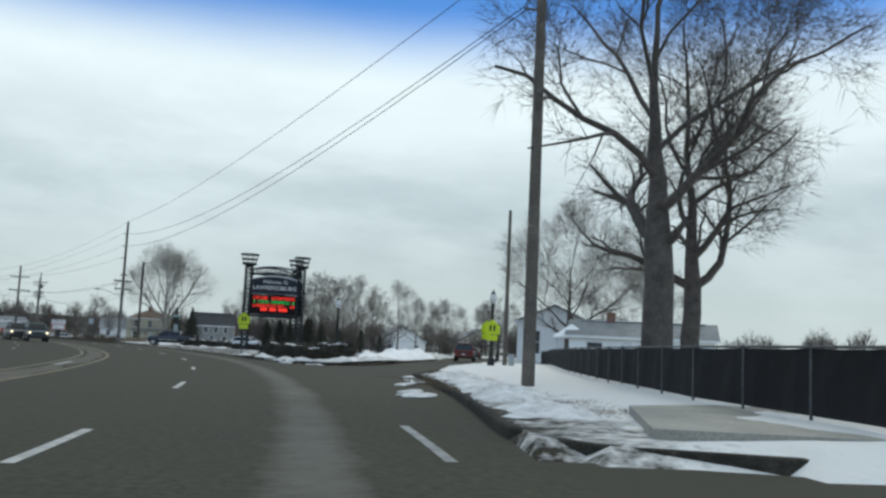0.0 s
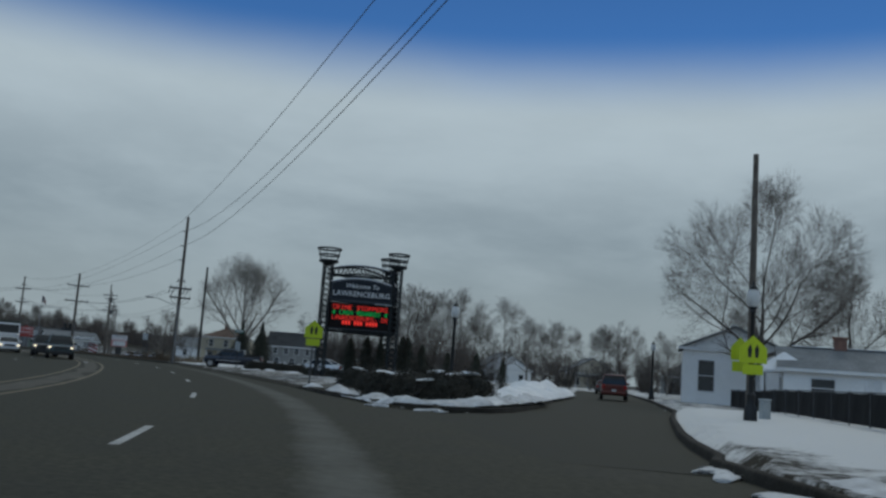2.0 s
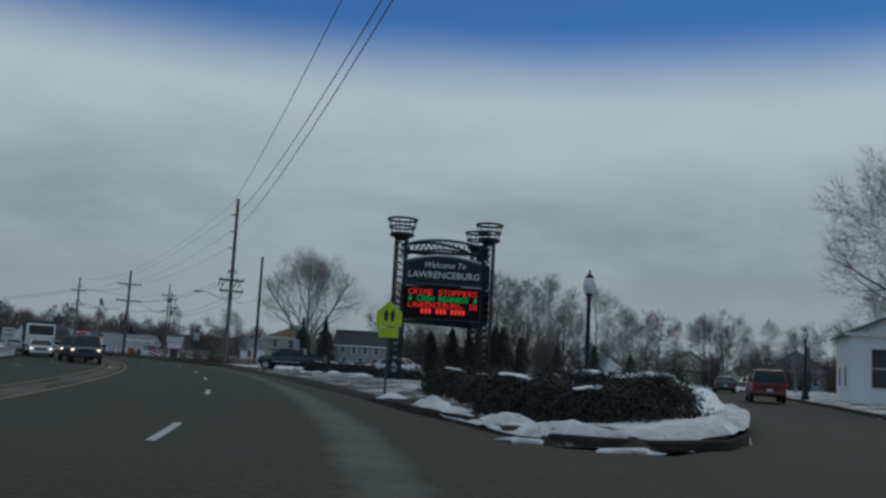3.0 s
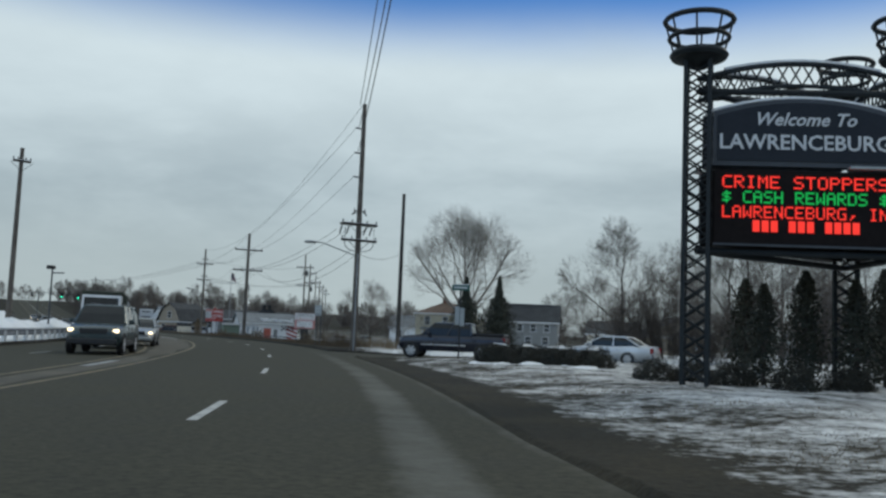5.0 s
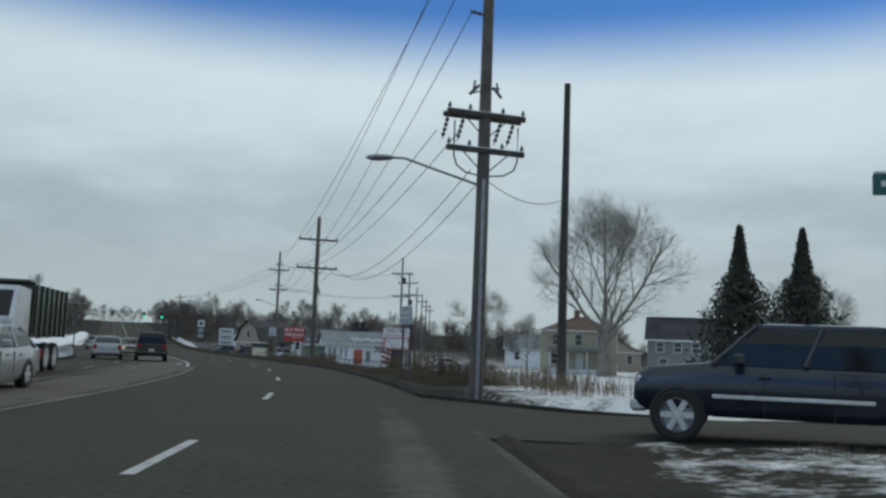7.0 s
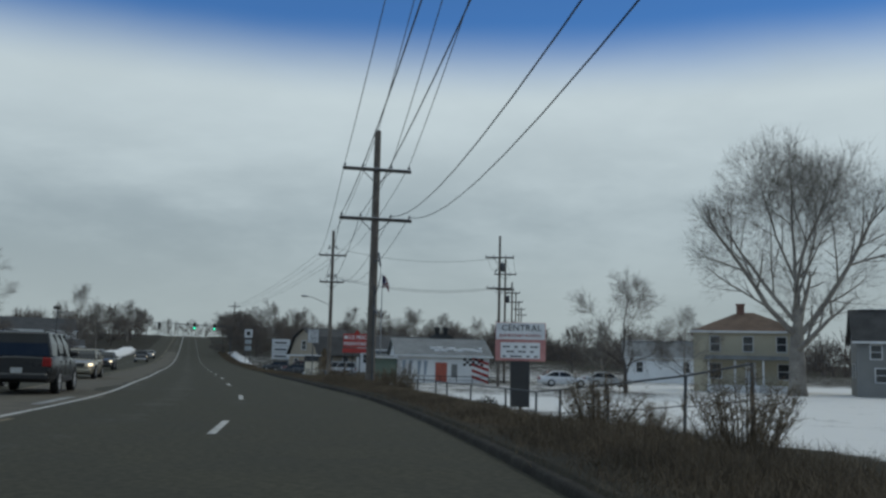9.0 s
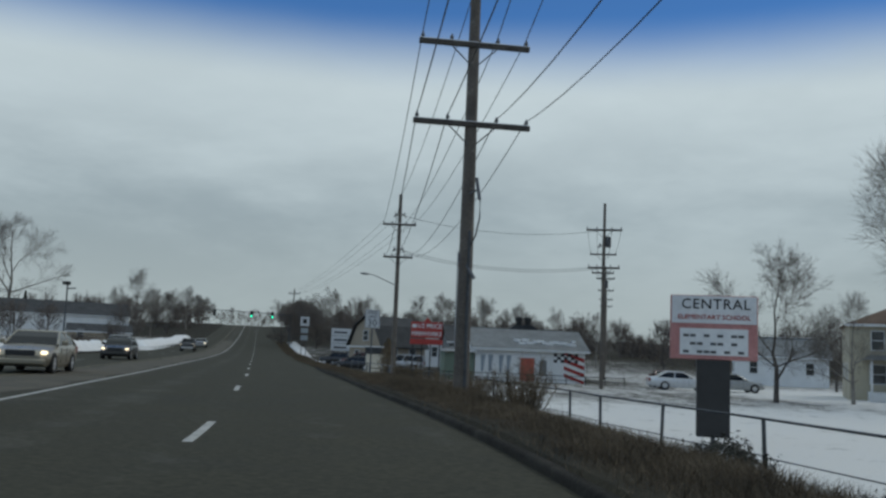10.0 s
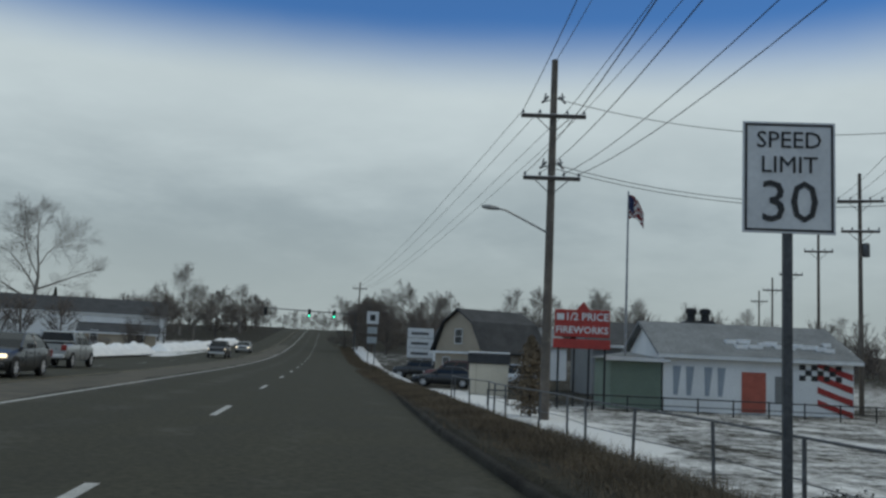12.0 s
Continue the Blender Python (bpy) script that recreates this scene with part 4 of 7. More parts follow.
def snow_cap_mesh(seed):
    """A thin ragged cushion of snow."""
    bm = bmesh.new()
    bmesh.ops.create_icosphere(bm, subdivisions=3, radius=1.0, matrix=Matrix.Diagonal((0.42, 0.34, 0.07, 1)))
    for v in bm.verts:
        v.co += Vector((0.28, 0.28, 0.04)) * noise.noise(v.co * 3.1 + Vector((seed, 0, 0)))
    return as_mesh("snow_cap", bm, True)


CAPS = [snow_cap_mesh(k * 7.3) for k in range(3)]


def shrub(mesh, x, y, turn, scale, label, group="low hedge", squash=1.0, capped=None):
    ob = thing("shrub", label, "shrub", x, y, ground_z(x, y) - 0.05, turn, group)
    ob.scale = (scale, scale, scale * squash)
    part("leaves", mesh, HEDGE_LEAF, ob)
    if capped is not None:
        part("snow_cap", CAPS[capped % 3], SNOW, ob, "thin snow lying on the leaves").matrix_local = pose(0.1 * math.sin(capped), 0.15 * math.cos(capped), 0.96, 6 * math.sin(2.0 * capped), 6, 40 * capped)
    stems = [((0.1 * math.cos(a), 0.1 * math.sin(a), -0.1), (0.5 * math.cos(a), 0.5 * math.sin(a), 0.6), 0.02, 0.008) for a in np.linspace(0, 5.6, 7)]
    part("stems", rods(*stems, sides=4), BARK, ob)
    return ob


def grass(name, places, height, material, label, seed, lean=0.35, blades=5, width=0.012):
    """Dead stalks standing at many places."""
    rnd = np.random.default_rng(seed)
    p = np.repeat(np.asarray(places, float), blades, 0)
    n = len(p)
    p[:, :2] += rnd.normal(0, 0.12, (n, 2))
    h = height * rnd.uniform(0.35, 1.25, n)
    off = rnd.normal(0, lean, (n, 2)) * h[:, None]
    a = rnd.uniform(0, math.tau, n)
    side = np.stack([np.cos(a), np.sin(a), 0 * a], 1) * width
    top = p + np.concatenate([off, h[:, None]], 1)
    mid = p + np.concatenate([off * 0.35, h[:, None] * 0.6], 1)
    v = np.stack([p - side, p + side, mid + 0.8 * side, mid - 0.8 * side, top], 1).reshape(-1, 3)
    k = np.arange(n)[:, None] * 5
    f = np.concatenate([k + [[0, 1, 2, 3]], k + [[3, 2, 4, 4]]])
    me = array_mesh(name, v, np.concatenate([k + [[0, 1, 2]], k + [[0, 2, 3]], k + [[3, 2, 4]]]))
    return solid(name, me, material, label, "grass", "stuff")


# ---- poles, wires and signs ----
def utility_pole(x, y, base, top, radius, label, arms=(), arm_turn=0.0, wood_=POLE_WOOD, stubs=(), lamp=None, riser=False, drum=None, half=1.15, hardware=()):
    """A wooden pole; arms are heights of crossarms, each with its braces and insulators; lamp is (root height, end height, length, turn)."""
    ob = thing("utility_pole", label, "utility pole", x, y, base, 0, "utility poles")
    h = top - base
    part("pole", rods(((0, 0, -0.6), (0, 0, h * 0.5), radius, radius * 0.84), ((0, 0, h * 0.5), (0, 0, h), radius * 0.84, radius * 0.66), sides=14), wood_, ob, soft=True)
    c, s_ = math.cos(radians(arm_turn)), math.sin(radians(arm_turn))
    for z, *size in arms:
        zz, hl = z - base, (size[0] if size else half)
        arm = part("crossarm", boxes(((-hl, -0.19, -0.065), (hl, -0.08, 0.065)), bevel=0.01), ARM_WOOD, ob)
        arm.matrix_local = pose(0, 0, zz, 0, 0, arm_turn)
        part("snow_cap", boxes(((-hl, -0.185, 0.066), (hl, -0.085, 0.088)), bevel=0.008), SNOW, arm, "thin snow lying on the crossarm")
        part("brace", rods(((-0.62, -0.13, -0.05), (0, -0.1, -0.62), 0.018), ((0.62, -0.13, -0.05), (0, -0.1, -0.62), 0.018), sides=5), DULL_STEEL, arm)
        for k in (-0.94, -0.42, 0.42, 0.94):
            part("insulator", rods(((k * hl, -0.13, 0.06), (k * hl, -0.13, 0.13), 0.016), ((k * hl, -0.13, 0.12), (k * hl, -0.13, 0.17), 0.05, 0.055), ((k * hl, -0.13, 0.17), (k * hl, -0.13, 0.25), 0.045, 0.02), sides=8), PORCELAIN, arm)
    for z in stubs:
        zz = z - base
        part("post_insulator", rods(((0, 0, zz), (-0.5 * c, -0.5 * s_, zz + 0.06), 0.035), ((-0.22 * c, -0.22 * s_, zz + 0.03), (-0.27 * c, -0.27 * s_, zz + 0.03), 0.06), ((-0.36 * c, -0.36 * s_, zz + 0.04), (-0.41 * c, -0.41 * s_, zz + 0.045), 0.06), sides=8), PORCELAIN, ob)
    if lamp:
        z0, z1, length, turn = lamp
        a = part("lamp_arm", tube(bmesh.new(), [(0, 0, z0 - base), (length * 0.45, 0, z0 - base + 0.42 * (z1 - z0) + 0.1), (length * 0.78, 0, z1 - base - 0.02), (length * 0.95, 0, z1 - base)], 0.035), STEEL, ob, "grey steel lamp arm")
        a.matrix_local = pose(0, 0, 0, 0, 0, turn)
        head = lathe([(0.03, -0.38), (0.09, -0.30), (0.13, -0.1), (0.15, 0.1), (0.11, 0.3), (0.03, 0.4)], 12)
        bmesh.ops.transform(head, matrix=Matrix.Translation((length * 0.95 + 0.2, 0, z1 - base)) @ Matrix.Rotation(radians(90), 4, "Y") @ Matrix.Diagonal((0.62, 1, 1, 1)), verts=head.verts)
        part("lamp_head", head, STEEL, a, "grey cobra-head lamp", soft=True)
    if riser:
        part("riser_pipe", rods(((radius * 0.9, -0.1, -0.3), (radius * 0.8, -0.1, 4.34 - base), 0.045), sides=8), DULL_STEEL, ob)
        part("cable_loop", tube(bmesh.new(), [(radius * 0.8, -0.1, 3.89 - base), (0.36, -0.12, 4.23 - base), (0.46, -0.12, 4.68 - base), (0.45, -0.12, 5.18 - base), (0.36, -0.12, 5.46 - base)], 0.02), CABLE, ob)
        part("cutout_switch", rods(((0, -0.1, 5.29 - base), (0.42, -0.12, 5.41 - base), 0.03), ((0.32, -0.12, 5.71 - base), (0.44, -0.12, 5.13 - base), 0.045), sides=8), PORCELAIN, ob)
        part("lower_bracket", rods(((0.1, -0.1, 3.45 - base), (0.34, -0.1, 3.11 - base), 0.05), sides=8), PORCELAIN, ob)
    if drum:
        zd = drum - base
        part("transformer", lathe([(0.17, zd - 0.4), (0.2, zd - 0.36), (0.2, zd + 0.3), (0.16, zd + 0.36), (0.05, zd + 0.4)], 14), DULL_STEEL, ob, "grey drum transformer", soft=True).matrix_local = pose(0.3 * c, 0.3 * s_ , 0)
    for z in hardware:
        zz = z - base
        bits = []
        for k in (-1, 1):
            bits += [((0, 0, zz), (0.42 * k * c - 0.1 * s_, 0.42 * k * s_ + 0.1 * c, zz + 0.12 * k), 0.022), ((0.2 * k * c, 0.2 * k * s_, zz + 0.1), (0.44 * k * c, 0.44 * k * s_, zz - 0.16), 0.045), ((0.3 * k * c, 0.3 * k * s_, zz + 0.22), (0.34 * k * c, 0.34 * k * s_, zz), 0.03)]
        part("fuse_gear", rods(*bits, sides=6), PORCELAIN, ob)
    return ob


def wire(a, b, sag, radius=0.0135, label="black overhead wire strung between poles"):
    a, b = Vector(a), Vector(b)
    pts = [a.lerp(b, t) - Vector((0, 0, sag * 4 * t * (1 - t))) for t in np.linspace(0, 1, 17)]
    return solid("overhead_wire", tube(bmesh.new(), pts, radius, 4), CABLE, label, "wire", "", "overhead wires")


def arm_tip(x, y, turn, k, z):
    return (x + k * math.cos(radians(turn)), y + k * math.sin(radians(turn)), z)


def lamp_post(x, y, label, height=4.3, base=0.15, lit=False, wide=1.0):
    """An old-style iron lamp post: turned base, fluted shaft, glass globe with a finial."""
    ob = thing("lamp_post", label, "street lamp", x, y, base, 0, "iron lamp posts")
    h = height - 0.75
    part("base", lathe([(0.24, -0.1), (0.24, 0.12), (0.2, 0.16), (0.19, 0.5), (0.13, 0.6), (0.12, 0.85), (0.15, 0.9), (0.085, 0.98)]), IRON, ob, soft=True)
    part("shaft", lathe([(0.08, 0.95), (0.062, h - 0.2), (0.09, h - 0.16), (0.07, h - 0.08), (0.13, h)]), IRON, ob, soft=True)
    globe = part("globe", lathe([(0.10, h), (0.19, h + 0.12), (0.21, h + 0.3), (0.16, h + 0.48), (0.10, h + 0.54)]), FROST, ob, "frosted globe", soft=True)
    part("cap", lathe([(0.15, h + 0.52), (0.11, h + 0.6), (0.04, h + 0.66), (0.03, h + 0.75), (0.005, h + 0.8)]), IRON, globe, soft=True)
    return ob


def crossing_sign(x, y, base, turn, top, label, post=True, size=0.76):
    """A fluorescent school-crossing sign: a five-sided plate with two plain dark marks, on a steel post."""
    ob = thing("crossing_sign", label, "road sign", x, y, base, turn, "crossing signs")
    z = top - base - size
    r = size / 2
    plate = part("plate", prism([(-r, z), (r, z), (r, z + 0.55 * size), (0, z + size), (-r, z + 0.55 * size)], -0.05, -0.046), GREEN_YELLOW, ob)
    for k in (-0.13, 0.12):
        part("mark", prism([(k * size - 0.035, z + 0.2 * size), (k * size + 0.05, z + 0.2 * size), (k * size + 0.075, z + 0.5 * size), (k * size + 0.02, z + 0.68 * size), (k * size - 0.06, z + 0.5 * size)], -0.056, -0.0505), BLACK_PAINT, plate)
    part("arrow_plate", boxes(((-0.3, -0.05, z - 0.34), (0.3, -0.046, z - 0.04))), GREEN_YELLOW, ob)
    if post:
        part("post", rods(((0, 0, -0.3), (0, 0, top - base - 0.1), 0.035), sides=8), DULL_STEEL, ob)
    return ob


DOT_LETTERS = {
    "A": "01110 10001 10001 11111 10001 10001 10001", "B": "11110 10001 10001 11110 10001 10001 11110", "C": "01111 10000 10000 10000 10000 10000 01111",
    "D": "11110 10001 10001 10001 10001 10001 11110", "E": "11111 10000 10000 11110 10000 10000 11111", "G": "01111 10000 10000 10011 10001 10001 01111",
    "H": "10001 10001 10001 11111 10001 10001 10001", "I": "01110 00100 00100 00100 00100 00100 01110", "L": "10000 10000 10000 10000 10000 10000 11111",
    "M": "10001 11011 10101 10101 10001 10001 10001", "N": "10001 11001 11001 10101 10011 10011 10001", "O": "01110 10001 10001 10001 10001 10001 01110",
    "P": "11110 10001 10001 11110 10000 10000 10000", "R": "11110 10001 10001 11110 10100 10010 10001", "S": "01111 10000 10000 01110 00001 00001 11110",
    "T": "11111 00100 00100 00100 00100 00100 00100", "U": "10001 10001 10001 10001 10001 10001 01110", "W": "10001 10001 10001 10101 10101 11011 10001",
    "$": "00100 01111 10100 01110 00101 11110 00100", ",": "00000 00000 00000 00000 00110 00100 01000",
}


def dot_letter(shape, px, pz):
    """One letter of a light board, built of lit dots."""
    bm = bmesh.new()
    for r_, row in enumerate(shape.split()):
        for c_, lit_ in enumerate(row):
            if lit_ == "1":
                box(bm, (c_ * px - 0.46 * px, 0, (3 - r_) * pz - 0.45 * pz), (c_ * px + 0.46 * px, 0.012, (3 - r_) * pz + 0.45 * pz))
    return bm


def welcome_sign():
    """The town's gateway sign: three lattice towers with rings, an arched truss, a name panel and a light board."""
    L, R, B = Vector((-16.75, 79.75, 0)), Vector((-12.2, 81.0, 0)), Vector((-13.3, 84.1, 0))
    ob = thing("welcome_sign", "dark steel lattice gateway sign with a lit message board", "sign", 0, 0, 0.1)
    top = 7.75
    for c, rad in ((L, 0.78), (R, 0.70), (B, 0.68)):
        tower = part("tower", bmesh.new(), SIGN_STEEL, ob)
        bm = bmesh.new()
        w = 0.27
        corners = [(-w, -w), (w, -w), (w, w), (-w, w)]
        for px, py in corners:
            box(bm, (c.x + px - 0.045, c.y + py - 0.045, -0.2), (c.x + px + 0.045, c.y + py + 0.045, top))
        n = 20
        for k in range(n):
            z0, z1 = 0.2 + k * (top - 0.4) / n, 0.2 + (k + 1) * (top - 0.4) / n
            for i in range(4):
                (ax, ay), (bx, by) = corners[i], corners[(i + 1) % 4]
                rod(bm, (c.x + ax, c.y + ay, z0), (c.x + bx, c.y + by, z1), 0.024, sides=4)
                rod(bm, (c.x + bx, c.y + by, z0), (c.x + ax, c.y + ay, z1), 0.024, sides=4)
        box(bm, (c.x - 0.5, c.y - 0.5, -0.3), (c.x + 0.5, c.y + 0.5, 0.12))
        bm.to_mesh(tower.data)
        bm.free()
        for z, k, thick in ((top + 0.05, 0.74, 0.10), (top + 0.46, 0.87, 0.055), (top + 0.88, 1.0, 0.065)):
            part("crown_ring", ring(bmesh.new(), (c.x, c.y, z), rad * k, thick), SIGN_STEEL, tower, soft=True)
        part("ring_stay", rods(*[((c.x + 0.7 * rad * math.cos(a), c.y + 0.7 * rad * math.sin(a), top), (c.x + rad * math.cos(a), c.y + rad * math.sin(a), top + 0.88), 0.025) for a in np.linspace(0, math.tau, 9)[:-1]], sides=5), SIGN_STEEL, tower)
        cap = lathe([(0.2, top - 0.25), (rad * 0.74, top - 0.02), (rad * 0.74, top + 0.08), (0.1, top + 0.12)])
        bmesh.ops.translate(cap, verts=cap.verts, vec=(c.x, c.y, 0))
        part("tower_cap", cap, SIGN_STEEL, tower, soft=True)

    def truss(a, b, z0, rise):
        u = (b - a)
        pts = lambda dz: [a + u * t + Vector((0, 0, z0 + dz + rise * 4 * t * (1 - t))) for t in np.linspace(0, 1, 17)]
        lo, hi = pts(0.0), pts(0.52)
        arch_ = part("arched_truss", tube(bmesh.new(), hi, 0.065, 5), SIGN_STEEL, ob)
        part("lower_chord", tube(bmesh.new(), lo, 0.055, 5), SIGN_STEEL, arch_)
        for k in range(16):
            part("brace", rods((lo[k], hi[k + 1], 0.022), sides=4), SIGN_STEEL, arch_)
            part("brace", rods((hi[k], lo[k + 1], 0.022), sides=4), SIGN_STEEL, arch_)
        part("snow_cap", tube(bmesh.new(), [p + Vector((0, 0, 0.075)) for p in hi[2:-2]], 0.045, 5), SNOW, ob, "thin snow lying on the truss")

    truss(L, R, 6.72, 0.40), truss(R, B, 6.72, 0.3), truss(B, L, 6.72, 0.40)

    def face(a, b):
        """One face of the sign, between two towers."""
        u = (b - a)
        wide = u.length
        turn = math.degrees(math.atan2(u.y, u.x))
        mid = (a + b) / 2
        m = pose(mid.x, mid.y, 0, 0, 0, turn)
        h = wide / 2 - 0.32
        arch = [(h * t, 6.44 + 0.33 * (1 - t * t)) for t in np.linspace(1, -1, 13)]
        fr = part("name_panel", prism([(-h, 5.18), (h, 5.18)] + arch, -0.16, 0.1), SIGN_FRAME, ob, "slate frame of the name panel")
        fr.matrix_local = m
        inner = [(0.955 * x, z - 0.1) for x, z in arch]
        part("panel_face", prism([(-0.955 * h, 5.30), (0.955 * h, 5.30)] + inner, -0.185, -0.158), SIGN_PANEL, fr)
        part("panel_snow", tube(bmesh.new(), [(x, -0.03, z + 0.03) for x, z in arch], 0.06, 5), SNOW, fr, "thin snow on the panel's top")
        t1 = part("lettering", lettering("Welcome To", 0.42, 0.012, 0.35, bold=0.014), SILVER_LETTER, fr, "silver script letters")
        t1.matrix_local = pose(0, -0.19, 6.26)
        t2 = part("lettering", lettering("LAWRENCEBURG", 0.485 * wide / 4.7, 0.012, bold=0.014), SILVER_LETTER, fr, "silver capital letters")
        t2.matrix_local = pose(0, -0.19, 5.72)
        led = part("message_board", boxes(((-h, -0.2, 3.35), (h, 0.16, 5.08)), bevel=0.03), LED_BLACK, ob, "black light board")
        led.matrix_local = m
        part("board_edge", boxes(((h - 0.02, -0.215, 3.4), (h + 0.03, -0.17, 5.05)), ((-h, -0.215, 3.33), (h, -0.17, 3.38))), SIGN_FRAME, led)
        for words, z, size, material in (("CRIME STOPPERS", 4.80, 0.041, LED_RED), ("$ CASH REWARDS $", 4.45, 0.040, LED_GREEN), ("LAWRENCEBURG, IN", 4.11, 0.040, LED_RED)):
            px, pz = 0.90 * 2 * h / (6 * len(words) - 1), size
            for i_, letter in enumerate(words):
                if letter != " ":
                    part("lit_letter", dot_letter(DOT_LETTERS[letter], px, pz), material, led, "lit letter").matrix_local = pose((i_ - (len(words) - 1) / 2) * 6 * px - 2 * px, -0.216, z)
        k = -1.15
        for wdt in (0.22, 0.22, 0.22, 0.0, 0.22, 0.22, 0.22, 0.0, 0.22, 0.22, 0.22, 0.22):
            if wdt:
                part("lit_bar", boxes(((k, -0.216, 3.66), (k + 0.15, -0.205, 3.92))), LED_RED, led, "lit bar")
            k += 0.2
        part("floodlight_rail", boxes(((h * 0.45, -0.5, 5.11), (h, -0.3, 5.16))), GREY_BOARD, led)
        return fr

    face(L, R), face(R, B), face(B, L)
    for a, b in ((L, R), (B, L), (R, B)):
        for zt in (3.2, 6.95):
            part("tie_beam", rods((tuple(a + Vector((0, 0, zt))), tuple(b + Vector((0, 0, zt))), 0.08), sides=8), SIGN_STEEL, ob)
    return ob


# ---- vehicles ----
def wheel_meshes(r):
    """A tyre, open where the rim sits, and a dished alloy rim with raised spokes, both facing +z."""
    prof = [(r * 0.68, -0.1), (r * 0.94, -0.115), (r, -0.08), (r, 0.08), (r * 0.94, 0.115), (r * 0.68, 0.1)]
    n = 24
    bm = bmesh.new()
    rows_ = [[bm.verts.new((q * math.cos(k * math.tau / n), q * math.sin(k * math.tau / n), z)) for k in range(n)] for q, z in prof]
    for a, b in zip(rows_, rows_[1:] + rows_[:1]):
        for k in range(n):
            bm.faces.new((a[k], a[(k + 1) % n], b[(k + 1) % n], b[k]))
    bmesh.ops.recalc_face_normals(bm, faces=bm.faces)
    rim = lathe([(0.02, 0.02), (r * 0.60, 0.035), (r * 0.66, 0.10), (r * 0.70, 0.10), (r * 0.70, 0.0), (r * 0.6, -0.05), (0.02, -0.05)], 24)
    hub = lathe([(0.02, 0.02), (r * 0.2, 0.02), (r * 0.2, 0.095), (0.05, 0.105), (0.01, 0.105)], 16)
    for k in range(6):
        m = Matrix.Rotation(k * math.tau / 6, 4, "Z")
        bmesh.ops.create_cube(hub, size=1.0, matrix=m @ Matrix.Translation((r * 0.40, 0, 0.075)) @ Matrix.Diagonal((r * 0.54, r * 0.24, 0.05, 1)))
    bmesh.ops.recalc_face_normals(rim, faces=rim.faces)
    bmesh.ops.recalc_face_normals(hub, faces=hub.faces)
    return as_mesh("tyre", bm, True), as_mesh("rim", rim, True), as_mesh("spokes", hub, False)


def loft(sections):
    bm = bmesh.new()
    rows_ = [[bm.verts.new(p) for p in sec] for sec in sections]
    for a, b in zip(rows_, rows_[1:]):
        for k in range(len(a)):
            n = (k + 1) % len(a)
            bm.faces.new((a[k], a[n], b[n], b[k]))
    bm.faces.new(rows_[0]), bm.faces.new(rows_[-1])
    return bm


SHAPES = {
    # length, width, wheelbase, wheel radius, body stations (x share, low z, top z, width share), cabin (base rear, base front, roof rear, roof front), belt z, roof z
    "sedan": (4.75, 1.80, 2.75, 0.32, [(0, 0.42, 0.78, 0.80), (0.03, 0.26, 0.96, 0.92), (0.20, 0.20, 1.0, 1.0), (0.45, 0.18, 0.96, 1.0), (0.68, 0.18, 0.95, 1.0), (0.90, 0.22, 0.78, 0.96), (0.97, 0.26, 0.68, 0.86), (1, 0.36, 0.58, 0.72)], (0.13, 0.72, 0.29, 0.55), 0.95, 1.43),
    "suv": (4.75, 1.85, 2.75, 0.36, [(0, 0.5, 1.0, 0.86), (0.03, 0.34, 1.12, 0.95), (0.30, 0.30, 1.13, 1.0), (0.60, 0.30, 1.11, 1.0), (0.72, 0.30, 1.08, 1.0), (0.92, 0.32, 0.98, 0.97), (0.98, 0.36, 0.86, 0.88), (1, 0.44, 0.76, 0.78)], (0.01, 0.74, 0.05, 0.60), 1.10, 1.76),
    "pickup": (4.95, 1.78, 3.31, 0.345, [(0, 0.52, 1.02, 0.92), (0.02, 0.46, 1.07, 0.97), (0.30, 0.36, 1.08, 1.0), (0.40, 0.34, 1.09, 1.0), (0.77, 0.34, 1.10, 1.0), (0.81, 0.36, 1.07, 1.0), (0.95, 0.38, 1.00, 0.97), (0.985, 0.40, 0.93, 0.92), (1, 0.44, 0.82, 0.86)], (0.307, 0.778, 0.322, 0.659), 1.09, 1.67),
    "van": (5.3, 2.0, 3.3, 0.36, [(0, 0.4, 1.1, 0.95), (0.01, 0.32, 1.2, 1.0), (0.5, 0.30, 1.2, 1.0), (0.78, 0.30, 1.2, 1.0), (0.90, 0.32, 1.06, 0.98), (0.98, 0.34, 0.92, 0.9), (1, 0.42, 0.8, 0.84)], (0.005, 0.86, 0.01, 0.72), 1.18, 2.1),
}


